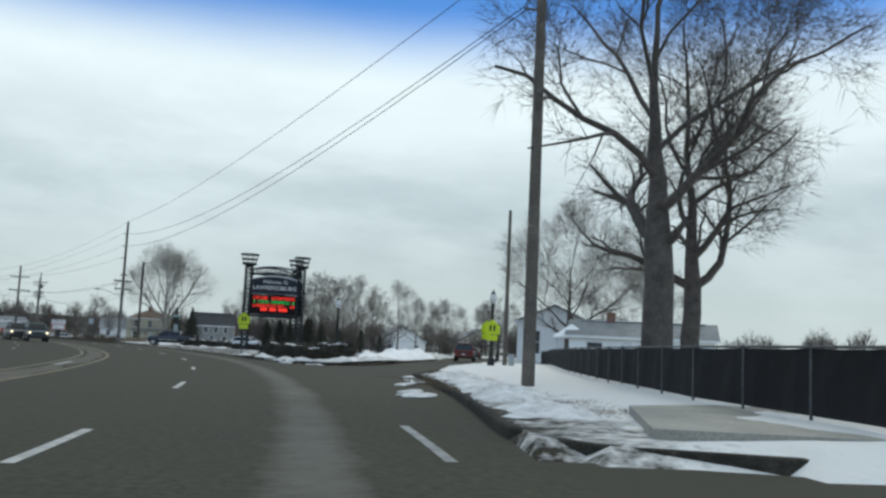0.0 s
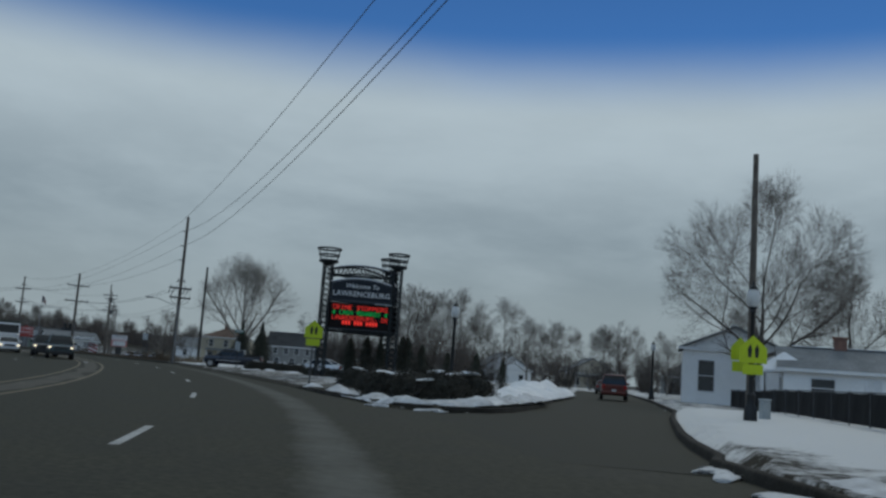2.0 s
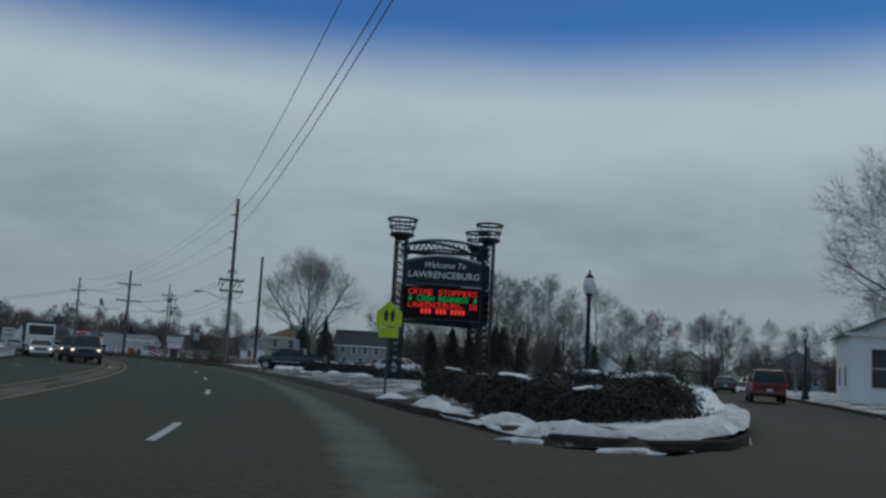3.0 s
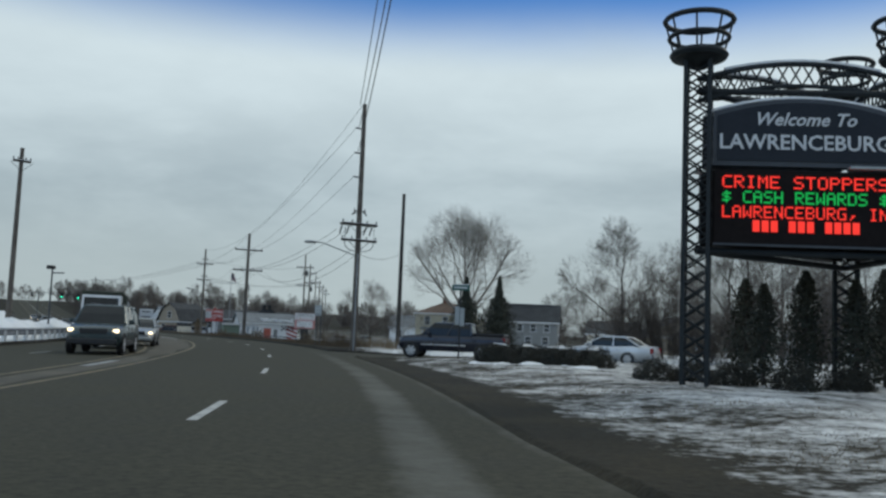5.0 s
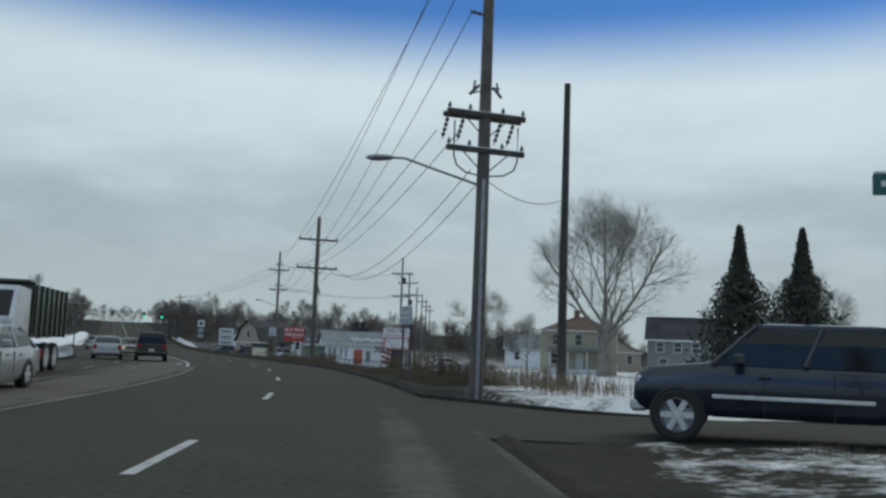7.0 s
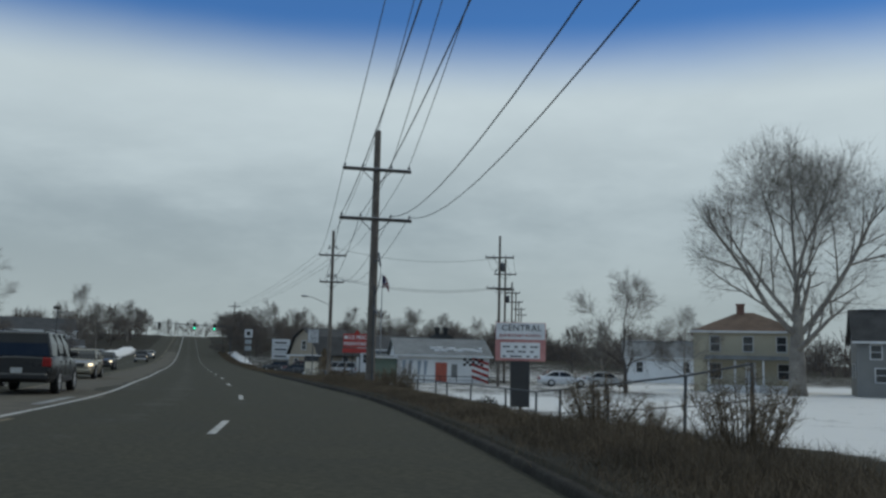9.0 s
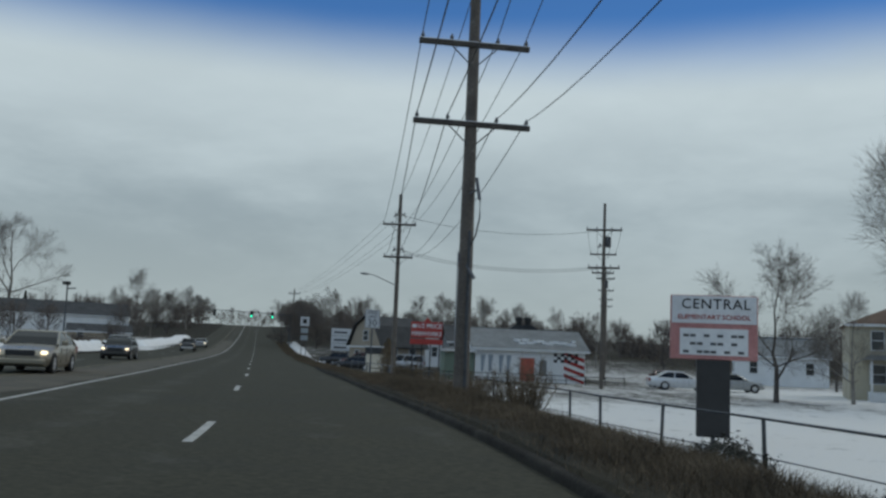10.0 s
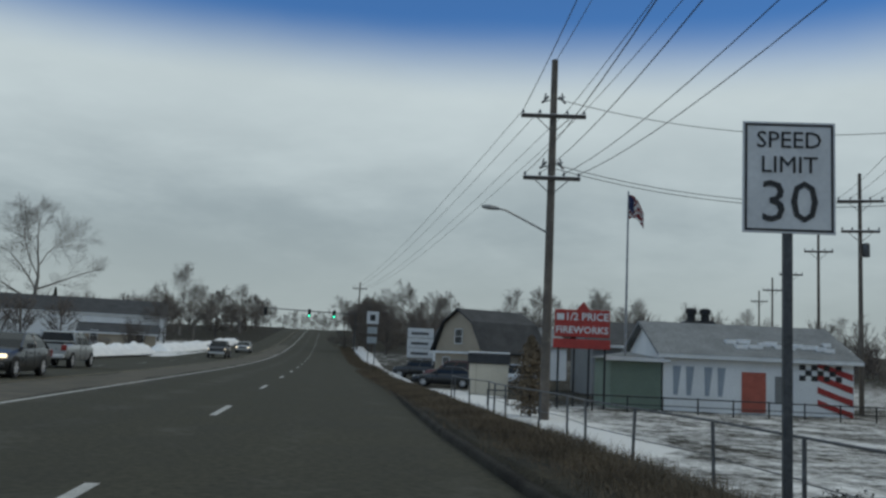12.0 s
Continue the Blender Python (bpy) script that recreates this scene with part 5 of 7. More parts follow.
def vehicle(kind, paint, x, y, turn, label, z=0.0, lit=False, stripe=None, category="car", group="cars"):
    """A car that stands on the ground, its nose along its own +x."""
    length, width, wb, wr, body, cabin, belt, roof = SHAPES[kind]
    hw = width / 2
    names = {"sedan": "car", "suv": "car", "pickup": "pickup_truck", "van": "van"}
    ob = thing(names[kind], label, category, x, y, z, turn, group)
    material = PAINTS[paint]
    sections = []
    for f, z0, z1, k in body:
        px, w = (f - 0.5) * length, hw * k
        sections.append([(px, -w * 0.90, z0), (px, -w * 0.985, z0 + 0.14), (px, -w, (z0 + z1) / 2), (px, -w * 0.975, z1 - 0.10), (px, -w * 0.88, z1), (px, 0, z1 + 0.025),
                         (px, w * 0.88, z1), (px, w * 0.975, z1 - 0.10), (px, w, (z0 + z1) / 2), (px, w * 0.985, z0 + 0.14), (px, w * 0.90, z0)])
    shell = part("body", loft(sections), material, ob, soft=True)
    b0, b1, r0, r1 = ((f - 0.5) * length for f in cabin)
    lowy, topy = hw * 0.93, hw * 0.74
    quad = lambda xa, xb, w, zz: [(xa, -w, zz), (xb, -w, zz), (xb, w, zz), (xa, w, zz)]
    part("cabin_glass", loft([quad(b0, b1, lowy, belt - 0.03), quad(b0 + 0.5 * (r0 - b0), b1 + 0.5 * (r1 - b1), (lowy + topy) / 2 + 0.025, (belt + roof) / 2), quad(r0, r1, topy, roof - 0.05)]), GLASS, ob, "dark tinted windows")
    part("roof", loft([quad(r0 - 0.03, r1 + 0.03, topy + 0.015, roof - 0.07), quad(r0 + 0.02, r1 - 0.02, topy, roof - 0.02), quad(r0 + 0.14, r1 - 0.16, topy * 0.84, roof)]), material, ob, soft=True)
    bars = []
    mids = [0.0, 1.0] + ([0.48] if kind in ("sedan", "pickup") else [0.36, 0.68])
    for sgn in (-1, 1):
        for f in mids:
            lo_x, hi_x = b0 + (b1 - b0) * f, r0 + (r1 - r0) * f
            bars.append(((lo_x, sgn * (lowy + 0.005), belt - 0.02), (hi_x, sgn * (topy + 0.008), roof - 0.05), 0.045, 0.035))
    for bar in bars:
        part("pillar", rods(bar, sides=6), material, ob)
    tyre, rim, hub = wheel_meshes(wr)
    fx = (0.375 if kind == "pickup" else 0.335) * length
    for wx in (fx, fx - wb):
        for sgn in (-1, 1):
            part("wheel_arch", ring(bmesh.new(), (0, 0, 0), wr * 1.05, 0.022), PLASTIC, ob, soft=True).matrix_local = pose(wx, sgn * (hw - 0.02), wr + 0.015, -90 * sgn)
            wheel = part("wheel", tyre, TYRE, ob)
            wheel.matrix_local = pose(wx, sgn * (hw - 0.085), wr, -90 * sgn)
            part("rim", rim, STEEL, wheel, "grey rim bowl")
            part("hub", hub, CHROME, wheel, "bright alloy spokes")
    zl = belt - 0.27
    for sgn in (-1, 1):
        part("headlamp", boxes(((length / 2 - 0.18, sgn * hw * 0.80 - 0.11, zl - 0.06), (length / 2 - 0.035, sgn * hw * 0.80 + 0.09, zl + 0.06)), bevel=0.03), HEADLAMP if lit else HEADLAMP_OFF, ob)
        part("tail_lamp", boxes(((-length / 2 - 0.015, sgn * hw * 0.80 - 0.13, belt - 0.32), (-length / 2 + 0.12, sgn * hw * 0.80 + 0.10, belt - 0.06)), bevel=0.02), TAIL, ob)
        part("mirror", boxes(((b1 - 0.42, sgn * (hw + 0.1) - 0.1, belt - 0.02), (b1 - 0.28, sgn * (hw + 0.1) + 0.1, belt + 0.14)), bevel=0.03), material, ob)
        for hx in ((0.05, 0.9) if kind != "pickup" else (0.75,)):
            part("door_handle", boxes(((b0 + 0.35 * (b1 - b0) + hx, sgn * hw - 0.02, belt - 0.2), (b0 + 0.35 * (b1 - b0) + hx + 0.16, sgn * hw + 0.02, belt - 0.16)), bevel=0.008), material, ob)
        for f in (0.46, 0.64):
            part("door_seam", boxes((((f - 0.5) * length - 0.006, sgn * (hw - 0.02), 0.35), ((f - 0.5) * length + 0.006, sgn * (hw + 0.003), belt - 0.12))), PLASTIC, ob)
        if stripe:
            part("side_trim", boxes(((-length * 0.14, sgn * hw - 0.01, 0.60), (length * 0.28, sgn * hw + 0.018, 0.655)), bevel=0.008), stripe, ob, "pale side trim")
    part("grille", boxes(((length / 2 - 0.1, -hw * 0.5, zl - 0.12), (length / 2 + 0.012, hw * 0.5, zl + 0.07)), bevel=0.02), PLASTIC, ob)
    part("front_bumper", boxes(((length / 2 - 0.2, -hw * 0.86, body[-1][1] - 0.08), (length / 2 + 0.06, hw * 0.86, body[-1][1] + 0.12)), bevel=0.05), CHROME if kind == "pickup" else material, ob)
    part("rear_bumper", boxes(((-length / 2 - 0.06, -hw * 0.88, body[0][1] - 0.1), (-length / 2 + 0.2, hw * 0.88, body[0][1] + 0.1)), bevel=0.05), CHROME if kind == "pickup" else material, ob)
    part("number_plate", boxes(((-length / 2 - 0.075, -0.15, body[0][1] + 0.1), (-length / 2 - 0.06, 0.15, body[0][1] + 0.25))), PLATE, ob)
    if kind == "suv":
        for sgn in (-1, 1):
            part("roof_rail", rods(((r0 + 0.3, sgn * topy * 0.8, roof + 0.05), (r1 - 0.35, sgn * topy * 0.8, roof + 0.05), 0.022), ((r0 + 0.3, sgn * topy * 0.8, roof - 0.03), (r0 + 0.3, sgn * topy * 0.8, roof + 0.06), 0.02), ((r1 - 0.35, sgn * topy * 0.8, roof - 0.03), (r1 - 0.35, sgn * topy * 0.8, roof + 0.06), 0.02), sides=6), PLASTIC, ob, "black roof rail")
        part("bumper_skirt", boxes(((length / 2 - 0.12, -hw * 0.84, 0.34), (length / 2 + 0.075, hw * 0.84, 0.56)), bevel=0.04), PLASTIC, ob, "black lower bumper")
        part("side_cladding", boxes(((-0.30 * length + 0.42, -hw - 0.012, 0.34), (0.335 * length - 0.42, -hw + 0.05, 0.5)), ((-0.30 * length + 0.42, hw - 0.05, 0.34), (0.335 * length - 0.42, hw + 0.012, 0.5)), bevel=0.01), PLASTIC, ob, "black sill cladding")
    if kind == "pickup":
        # the bed is filled solid; black colour stands in for shade inside it
        part("bed", boxes(((-length / 2 + 0.10, -hw * 0.80, 1.0), (b0 - 0.06, hw * 0.80, 1.199))), PLASTIC, ob, "solid black block coloured as the shaded load bed")
        part("bed_rail", boxes(((-length / 2 + 0.04, -hw * 0.9, 1.15), (b0, -hw * 0.80, 1.215)), ((-length / 2 + 0.04, hw * 0.80, 1.15), (b0, hw * 0.9, 1.215)), ((-length / 2 + 0.02, -hw * 0.9, 1.15), (-length / 2 + 0.10, hw * 0.9, 1.215)), bevel=0.015), material, ob)
    return ob


def dump_truck(x, y, turn, label):
    ob = thing("dump_truck", label, "truck", x, y, 0, turn, "cars")
    part("cab", loft([[(1.0, -1.15, 0.7), (1.0, 1.15, 0.7), (1.0, 1.15, 2.7), (1.0, -1.15, 2.7)], [(2.3, -1.15, 0.7), (2.3, 1.15, 0.7), (2.3, 1.1, 2.75), (2.3, -1.1, 2.75)], [(2.7, -1.12, 0.7), (2.7, 1.12, 0.7), (2.7, 1.1, 1.75), (2.7, -1.1, 1.75)]]), PAINTS["white"], ob)
    part("hood", boxes(((2.65, -0.85, 0.75), (4.0, 0.85, 1.75)), bevel=0.08), PAINTS["white"], ob)
    part("windscreen", loft([[(2.36, -0.98, 2.6), (2.38, 0.98, 2.6), (2.37, 0.98, 2.59)], [(2.72, -0.98, 1.8), (2.72, 0.98, 1.8), (2.70, 0.98, 1.79)]]), GLASS, ob)
    part("grille", boxes(((3.98, -0.6, 0.85), (4.04, 0.6, 1.6))), CHROME, ob)
    part("bumper", boxes(((3.9, -1.15, 0.45), (4.15, 1.15, 0.75)), bevel=0.03), CHROME, ob)
    part("tipper_body", boxes(((-3.8, -1.22, 1.2), (0.85, 1.22, 2.9)), ((0.7, -1.22, 2.9), (1.5, 1.22, 3.0)), bevel=0.03), PAINTS["green"], ob, "dark green tipper body")
    for k in np.linspace(-3.6, 0.6, 7):
        part("rib", boxes(((k, -1.28, 1.2), (k + 0.1, 1.28, 2.88))), PAINTS["green"], ob)
    tyre, rim, hub = wheel_meshes(0.5)
    for wx in (2.9, -1.6, -2.8):
        for sgn in (-1, 1):
            w = part("wheel", tyre, TYRE, ob)
            w.matrix_local = pose(wx, sgn * 1.05, 0.5, -90 * sgn)
            part("rim", rim, CHROME, w)
            part("hub", hub, CHROME, w)
    for sgn in (-1, 1):
        part("headlamp", boxes(((3.96, sgn * 0.8 - 0.12, 0.95), (4.05, sgn * 0.8 + 0.12, 1.2)), bevel=0.02), HEADLAMP_OFF, ob)
    part("chassis", boxes(((-3.6, -0.45, 0.6), (3.8, 0.45, 0.95))), PLASTIC, ob)
    return ob


# ---- buildings ----
def window(parent, wx, wz, w, h, y, trim=TRIM, bars=True):
    fr = bmesh.new()
    t = 0.07
    box(fr, (wx - w / 2 - t, y - 0.05, wz - t), (wx + w / 2 + t, y + 0.02, wz))
    box(fr, (wx - w / 2 - t, y - 0.05, wz + h), (wx + w / 2 + t, y + 0.02, wz + h + t))
    box(fr, (wx - w / 2 - t, y - 0.05, wz), (wx - w / 2, y + 0.02, wz + h))
    box(fr, (wx + w / 2, y - 0.05, wz), (wx + w / 2 + t, y + 0.02, wz + h))
    if bars:
        box(fr, (wx - w / 2, y - 0.04, wz + h / 2 - 0.025), (wx + w / 2, y + 0.02, wz + h / 2 + 0.025))
    win = part("window", fr, trim, parent)
    part("pane", boxes(((wx - w / 2, y - 0.015, wz), (wx + w / 2, y + 0.01, wz + h))), WINDOW, win, "dark glass pane")
    return win


def house(x, y, turn, w, d, eave, ridge, siding, shingle, label, style="gable", z=None, windows=((-0.3, 0.9, 0.8, 1.3), (0.3, 0.9, 0.8, 1.3)), door=None, chimney=None, porch=False, snow=0.0, group="houses", side_windows=True):
    """A house: its front at -y, with a gable, hip, side-gable (ridge along the front) or gambrel roof."""
    ob = thing("house", label, "house", x, y, ground_z(x, y) if z is None else z, turn, group)
    hw, hd = w / 2, d / 2
    bm = bmesh.new()
    box(bm, (-hw, -hd, -1.2), (hw, hd, eave))
    part("wall", bm, SIDING[siding], ob)
    rise = max(3, int((eave - 0.3) / 0.45))
    clap = bmesh.new()
    for k in range(1, rise):
        zz = 0.3 + k * (eave - 0.3) / rise
        box(clap, (-hw - 0.012, -hd - 0.012, zz), (hw + 0.012, -hd + 0.004, zz + 0.03))
    part("siding_course", clap, SIDING[siding], ob)
    o = 0.35
    roof = bmesh.new()
    th = 0.14
    if style == "side":
        pts = [(-hd - o, eave - 0.1), (0, ridge), (hd + o, eave - 0.1), (hd + o, eave - 0.1 + th), (0, ridge + th), (-hd - o, eave - 0.1 + th)]
        roof.free()
        roof = prism(pts, -hw - o, hw + o)
        bmesh.ops.transform(roof, matrix=Matrix.Rotation(radians(90), 4, "Z"), verts=roof.verts)
        gab = prism([(-hd, eave), (hd, eave), (0, ridge)], -hw, -hw + 0.1)
        gab2 = prism([(-hd, eave), (hd, eave), (0, ridge)], hw - 0.1, hw)
        for g_ in (gab, gab2):
            bmesh.ops.transform(g_, matrix=Matrix.Rotation(radians(90), 4, "Z"), verts=g_.verts)
            part("gable_wall", g_, SIDING[siding], ob)
    elif style in ("gable", "gambrel"):
        if style == "gable":
            outline = [(-hw, eave), (0, ridge), (hw, eave)]
        else:
            outline = [(-hw, eave), (-hw * 0.62, eave + 0.68 * (ridge - eave)), (0, ridge), (hw * 0.62, eave + 0.68 * (ridge - eave)), (hw, eave)]
        low = [(outline[0][0] - o, outline[0][1] - 0.1)] + outline[1:-1] + [(outline[-1][0] + o, outline[-1][1] - 0.1)]
        roof.free()
        roof = prism(low + [(px, pz + th) for px, pz in low[::-1]], -hd - o, hd + o)
        for yy in (-hd, hd - 0.1):
            part("gable_wall", prism(outline, yy, yy + 0.1), SIDING[siding], ob)
    else:
        lo = [(-hw - o, -hd - o), (hw + o, -hd - o), (hw + o, hd + o), (-hw - o, hd + o)]
        inner = max(0.2, hw - hd)
        v = [roof.verts.new((px, py, eave - 0.05)) for px, py in lo] + [roof.verts.new((-inner, 0, ridge)), roof.verts.new((inner, 0, ridge))]
        for f in ((0, 1, 5, 4), (1, 2, 5), (2, 3, 4, 5), (3, 0, 4), (3, 2, 1, 0)):
            roof.faces.new([v[i] for i in f])
    part("roof", roof, SHINGLE[shingle], ob)
    if snow:
        part("roof_snow", boxes(((-hw * 0.9, -0.25, ridge + th), (hw * 0.9, 0.25, ridge + th + 0.05))) if style == "side" else boxes(((-0.25, -hd, ridge + th), (0.25, hd, ridge + th + 0.05))), SNOW, ob, "thin snow on the ridge")
    part("fascia", boxes(((-hw - o, -hd - o - 0.02, eave - 0.16), (hw + o, -hd - o, eave + 0.02))), TRIM, ob)
    for f, wz, ww, wh in windows:
        window(ob, f * w, wz, ww, wh, -hd)
    if side_windows:
        for wy in (-d * 0.22, d * 0.2):
            win = part("window", boxes(((hw - 0.01, wy - 0.45, 0.9), (hw + 0.05, wy + 0.45, 2.1))), TRIM, ob)
            part("pane", boxes(((hw + 0.045, wy - 0.38, 0.97), (hw + 0.06, wy + 0.38, 2.03))), WINDOW, win)
            win = part("window", boxes(((-hw - 0.05, wy - 0.45, 0.9), (-hw + 0.01, wy + 0.45, 2.1))), TRIM, ob)
            part("pane", boxes(((-hw - 0.06, wy - 0.38, 0.97), (-hw - 0.045, wy + 0.38, 2.03))), WINDOW, win)
    if door is not None:
        dr = part("door", boxes(((door * w - 0.45, -hd - 0.05, 0.1), (door * w + 0.45, -hd + 0.01, 2.15)), bevel=0.01), TRIM, ob)
        part("door_handle", rods(((door * w + 0.36, -hd - 0.06, 1.05), (door * w + 0.36, -hd - 0.12, 1.05), 0.03), sides=8), STEEL, dr)
    if chimney is not None:
        part("chimney", boxes(((chimney * w - 0.35, -0.3, eave), (chimney * w + 0.35, 0.3, ridge + 0.7)), ((chimney * w - 0.42, -0.37, ridge + 0.7), (chimney * w + 0.42, 0.37, ridge + 0.82))), BRICK, ob, "brick chimney")
    if porch:
        pr = part("porch", boxes(((-hw * 0.75, -hd - 1.9, -0.6), (hw * 0.75, -hd, 0.12))), TRIM, ob, "white porch")
        part("porch_roof", prism([(-hw * 0.82, 2.35), (hw * 0.82, 2.35), (hw * 0.75, 2.7), (-hw * 0.75, 2.7)], -hd - 2.1, -hd), SHINGLE["grey"], pr)
        for k in (-0.72, -0.25, 0.25, 0.72):
            part("porch_post", boxes(((k * hw - 0.07, -hd - 1.8, 0.12), (k * hw + 0.07, -hd - 1.66, 2.36))), TRIM, pr)
    return ob


# ---- the setting's things, from the start of the way to its end ----
ARM_TURN = {"A": 45.5, "C": 44.0, "D": 37.0, "E": 25.0}
utility_pole(4.1, 24.2, 0.15, 13.4, 0.19, "tall weathered wooden utility pole on the snowy verge", wood_=POLE_WOOD, stubs=(11.0, 12.8), arm_turn=0)
utility_pole(5.0, 53.0, 0.18, 9.6, 0.14, "slim grey wooden utility pole beside a lamp post", wood_=POLE_WOOD)
switch_pole = utility_pole(-37.5, 105.3, 0.10, 14.35, 0.19, "tall utility pole with crossarms, switch gear and a street lamp", arms=((7.29, 1.08), (6.35, 1.07)), arm_turn=ARM_TURN["A"], stubs=(12.85, 11.4, 10.0), lamp=(5.45, 6.2, 2.65, 198), hardware=(8.0,))
utility_pole(-37.7, 112.3, -0.05, 10.2, 0.155, "plain dark wooden pole without crossarms", wood_=DARK_WOOD)
utility_pole(-67.2, 141.0, -0.45, 11.05, 0.205, "weathered utility pole with two crossarms and a cable riser", arms=((9.3, 1.48), (7.15, 1.55)), arm_turn=ARM_TURN["C"], riser=True)
utility_pole(-94.3, 172.4, -0.5, 12.5, 0.18, "utility pole with two crossarms and a street lamp", arms=((10.3, 1.2), (7.95, 1.05)), arm_turn=ARM_TURN["D"], lamp=(5.9, 6.55, 2.6, 252), hardware=(11.0, 8.5))
utility_pole(-83.0, 182.4, -0.8, 12.75, 0.15, "utility pole with crossarms standing beyond the field", arms=((10.75, 1.3), (7.95, 1.15)), arm_turn=ARM_TURN["E"], hardware=(9.6,), drum=9.9)
utility_pole(-90.3, 197.6, -0.6, 12.5, 0.14, "utility pole with crossarms standing beyond the field", arms=((10.9, 1.2), (9.2, 1.0)), arm_turn=ARM_TURN["E"], drum=8.2)
for k in range(4):
    utility_pole(-97.3 - 7.2 * k, 213.0 + 15.4 * k, -0.6, 11.6, 0.13, "far utility pole in a receding line", arms=((10.2, 1.0),), arm_turn=ARM_TURN["E"])
utility_pole(-56.55, 99.1, 0.0, 11.1, 0.17, "wooden utility pole behind the guard rail", wood_=POLE_WOOD, arms=((10.3, 0.5),), arm_turn=60)
x_, y_ = along(316.0, 7.0)
utility_pole(float(x_), float(y_), float(road_z(316)), 13.0, 0.15, "far utility pole beside the climbing road", arms=((12.0, 1.2),), arm_turn=43)

for za, zp, sag in ((14.25, 12.86, 1.0), (12.9, 11.12, 1.9), (11.45, 10.98, 1.8)):
    wire((-37.7, 105.1, za), (3.62, 24.2, zp), sag, 0.018)
    wire((3.62, 24.2, zp), (9.5, -48.0, zp), 0.9, 0.018)
for k, off in enumerate((-0.94, -0.42, 0.42, 0.94)):
    a = arm_tip(-37.5, 105.3, ARM_TURN["A"], off * 1.15, 7.38)
    c = arm_tip(-67.2, 141.0, ARM_TURN["C"], off * 1.55, 7.35)
    d = arm_tip(-94.3, 172.4, ARM_TURN["D"], off * 1.05, 8.15)
    if k < 2:
        wire((a[0] - 0.6, a[1] + 0.7, a[2] - 0.35), c, 0.9)
    else:
        wire(arm_tip(-37.5, 105.3, ARM_TURN["A"], (-0.35, -0.2)[k - 2], (5.85, 5.45)[k - 2]), c, 1.6)
    wire(c, d, 1.1)
    c2 = arm_tip(-67.2, 141.0, ARM_TURN["C"], off * 1.48, 9.55)
    d2 = arm_tip(-94.3, 172.4, ARM_TURN["D"], off * 1.2, 10.55)
    if k != 1:
        wire(arm_tip(-37.5, 105.3, ARM_TURN["A"], -0.45, (12.9, 11.45, 11.45, 10.05)[k]), c2, 0.5)
        wire(c2, d2, 0.6)
    wire(d2, (float(x_) + off, float(y_) + off, 12.2), 1.0)
    wire(arm_tip(-83.0, 182.4, ARM_TURN["E"], off * 1.3, 10.95), arm_tip(-90.3, 197.6, ARM_TURN["E"], off * 1.2, 11.1), 0.25)
wire((-67.2, 141.0, 11.05), (-94.3, 172.4, 12.4), 0.6), wire((-37.6, 105.2, 14.25), (-67.2, 141.0, 11.05), 0.7)
for z0, z1 in ((11.0, 10.75), (8.5, 8.1), (8.35, 7.95)):
    wire((-94.2, 172.5, z0), (-83.0, 182.4, z1), 0.75)
wire((-37.4, 105.4, 5.6), (-37.7, 112.2, 6.3), 0.35)
for z0 in (10.0, 9.2):
    wire((-37.7, 112.3, z0), (-36.6, 109.6, 0.1), 0.0, 0.010, "steel guy wire running to the ground")

# strain insulators and jumper cables of the switch pole
ca, sa = math.cos(radians(ARM_TURN["A"])), math.sin(radians(ARM_TURN["A"]))
for k in (-1.0, -0.58, 0.46, 0.82):
    lo_, hi_ = (k * ca - 0.62 * 0.65, k * sa + 0.62 * 0.76, 6.62), (k * ca, k * sa, 7.12)
    cells = [(Vector(hi_).lerp(Vector(lo_), f), Vector(hi_).lerp(Vector(lo_), f + 0.08), 0.055) for f in (0.15, 0.35, 0.55, 0.75)]
    part("strain_insulator", rods((hi_, lo_, 0.014), *cells, sides=8), PORCELAIN, switch_pole)
part("crossarm", boxes(((-1.08, 0.10, 7.12), (1.08, 0.21, 7.25)), bevel=0.01), ARM_WOOD, switch_pole).matrix_local = pose(0, 0, 0, 0, 0, ARM_TURN["A"])
for k in (-0.82, 0.94):
    part("jumper_cable", tube(bmesh.new(), [(k * ca, k * sa, 7.0), (k * ca, k * sa, 6.1), (0.9 * k * ca, 0.9 * k * sa, 5.85), (0.6 * k * ca, 0.6 * k * sa, 5.68), (0.1 * k * ca, 0.1 * k * sa, 5.62)], 0.022), CABLE, switch_pole)
part("conduit", rods(((0.12, -0.20, -0.2), (0.10, -0.16, 5.5), 0.045), sides=8), STEEL, switch_pole, "pale grey cable conduit")

# iron lamp posts, crossing signs
lamp_post(4.0, 48.3, "black iron lamp post with a crossing sign on it", 4.25, 0.2)
crossing_sign(4.0, 48.2, 0.2, 4, 2.85, "fluorescent yellow-green crossing sign on a lamp post", post=False, size=0.82)
crossing_sign(3.75, 48.55, 0.2, -152, 2.8, "back-turned crossing sign on a lamp post", post=False, size=0.7)
lamp_post(6.4, 93.0, "black iron lamp post beside the side street", 4.4, 0.25)
lamp_post(-6.3, 62.6, "black iron lamp post on the planted island", 4.2, 0.2)
crossing_sign(-12.2, 59.6, 0.12, 16, 2.95, "fluorescent yellow-green crossing sign on a steel post", size=0.78)
welcome_sign()
ped = thing("utility_pedestal", "pale grey cable pedestal at a pole's foot", "utility box", 5.35, 52.3, 0.2, 10)
part("body", boxes(((-0.16, -0.14, -0.2), (0.16, 0.14, 0.72)), bevel=0.03), GREY_BOARD, ped)
part("lid", boxes(((-0.18, -0.16, 0.72), (0.18, 0.16, 0.80)), bevel=0.025), GREY_BOARD, ped)

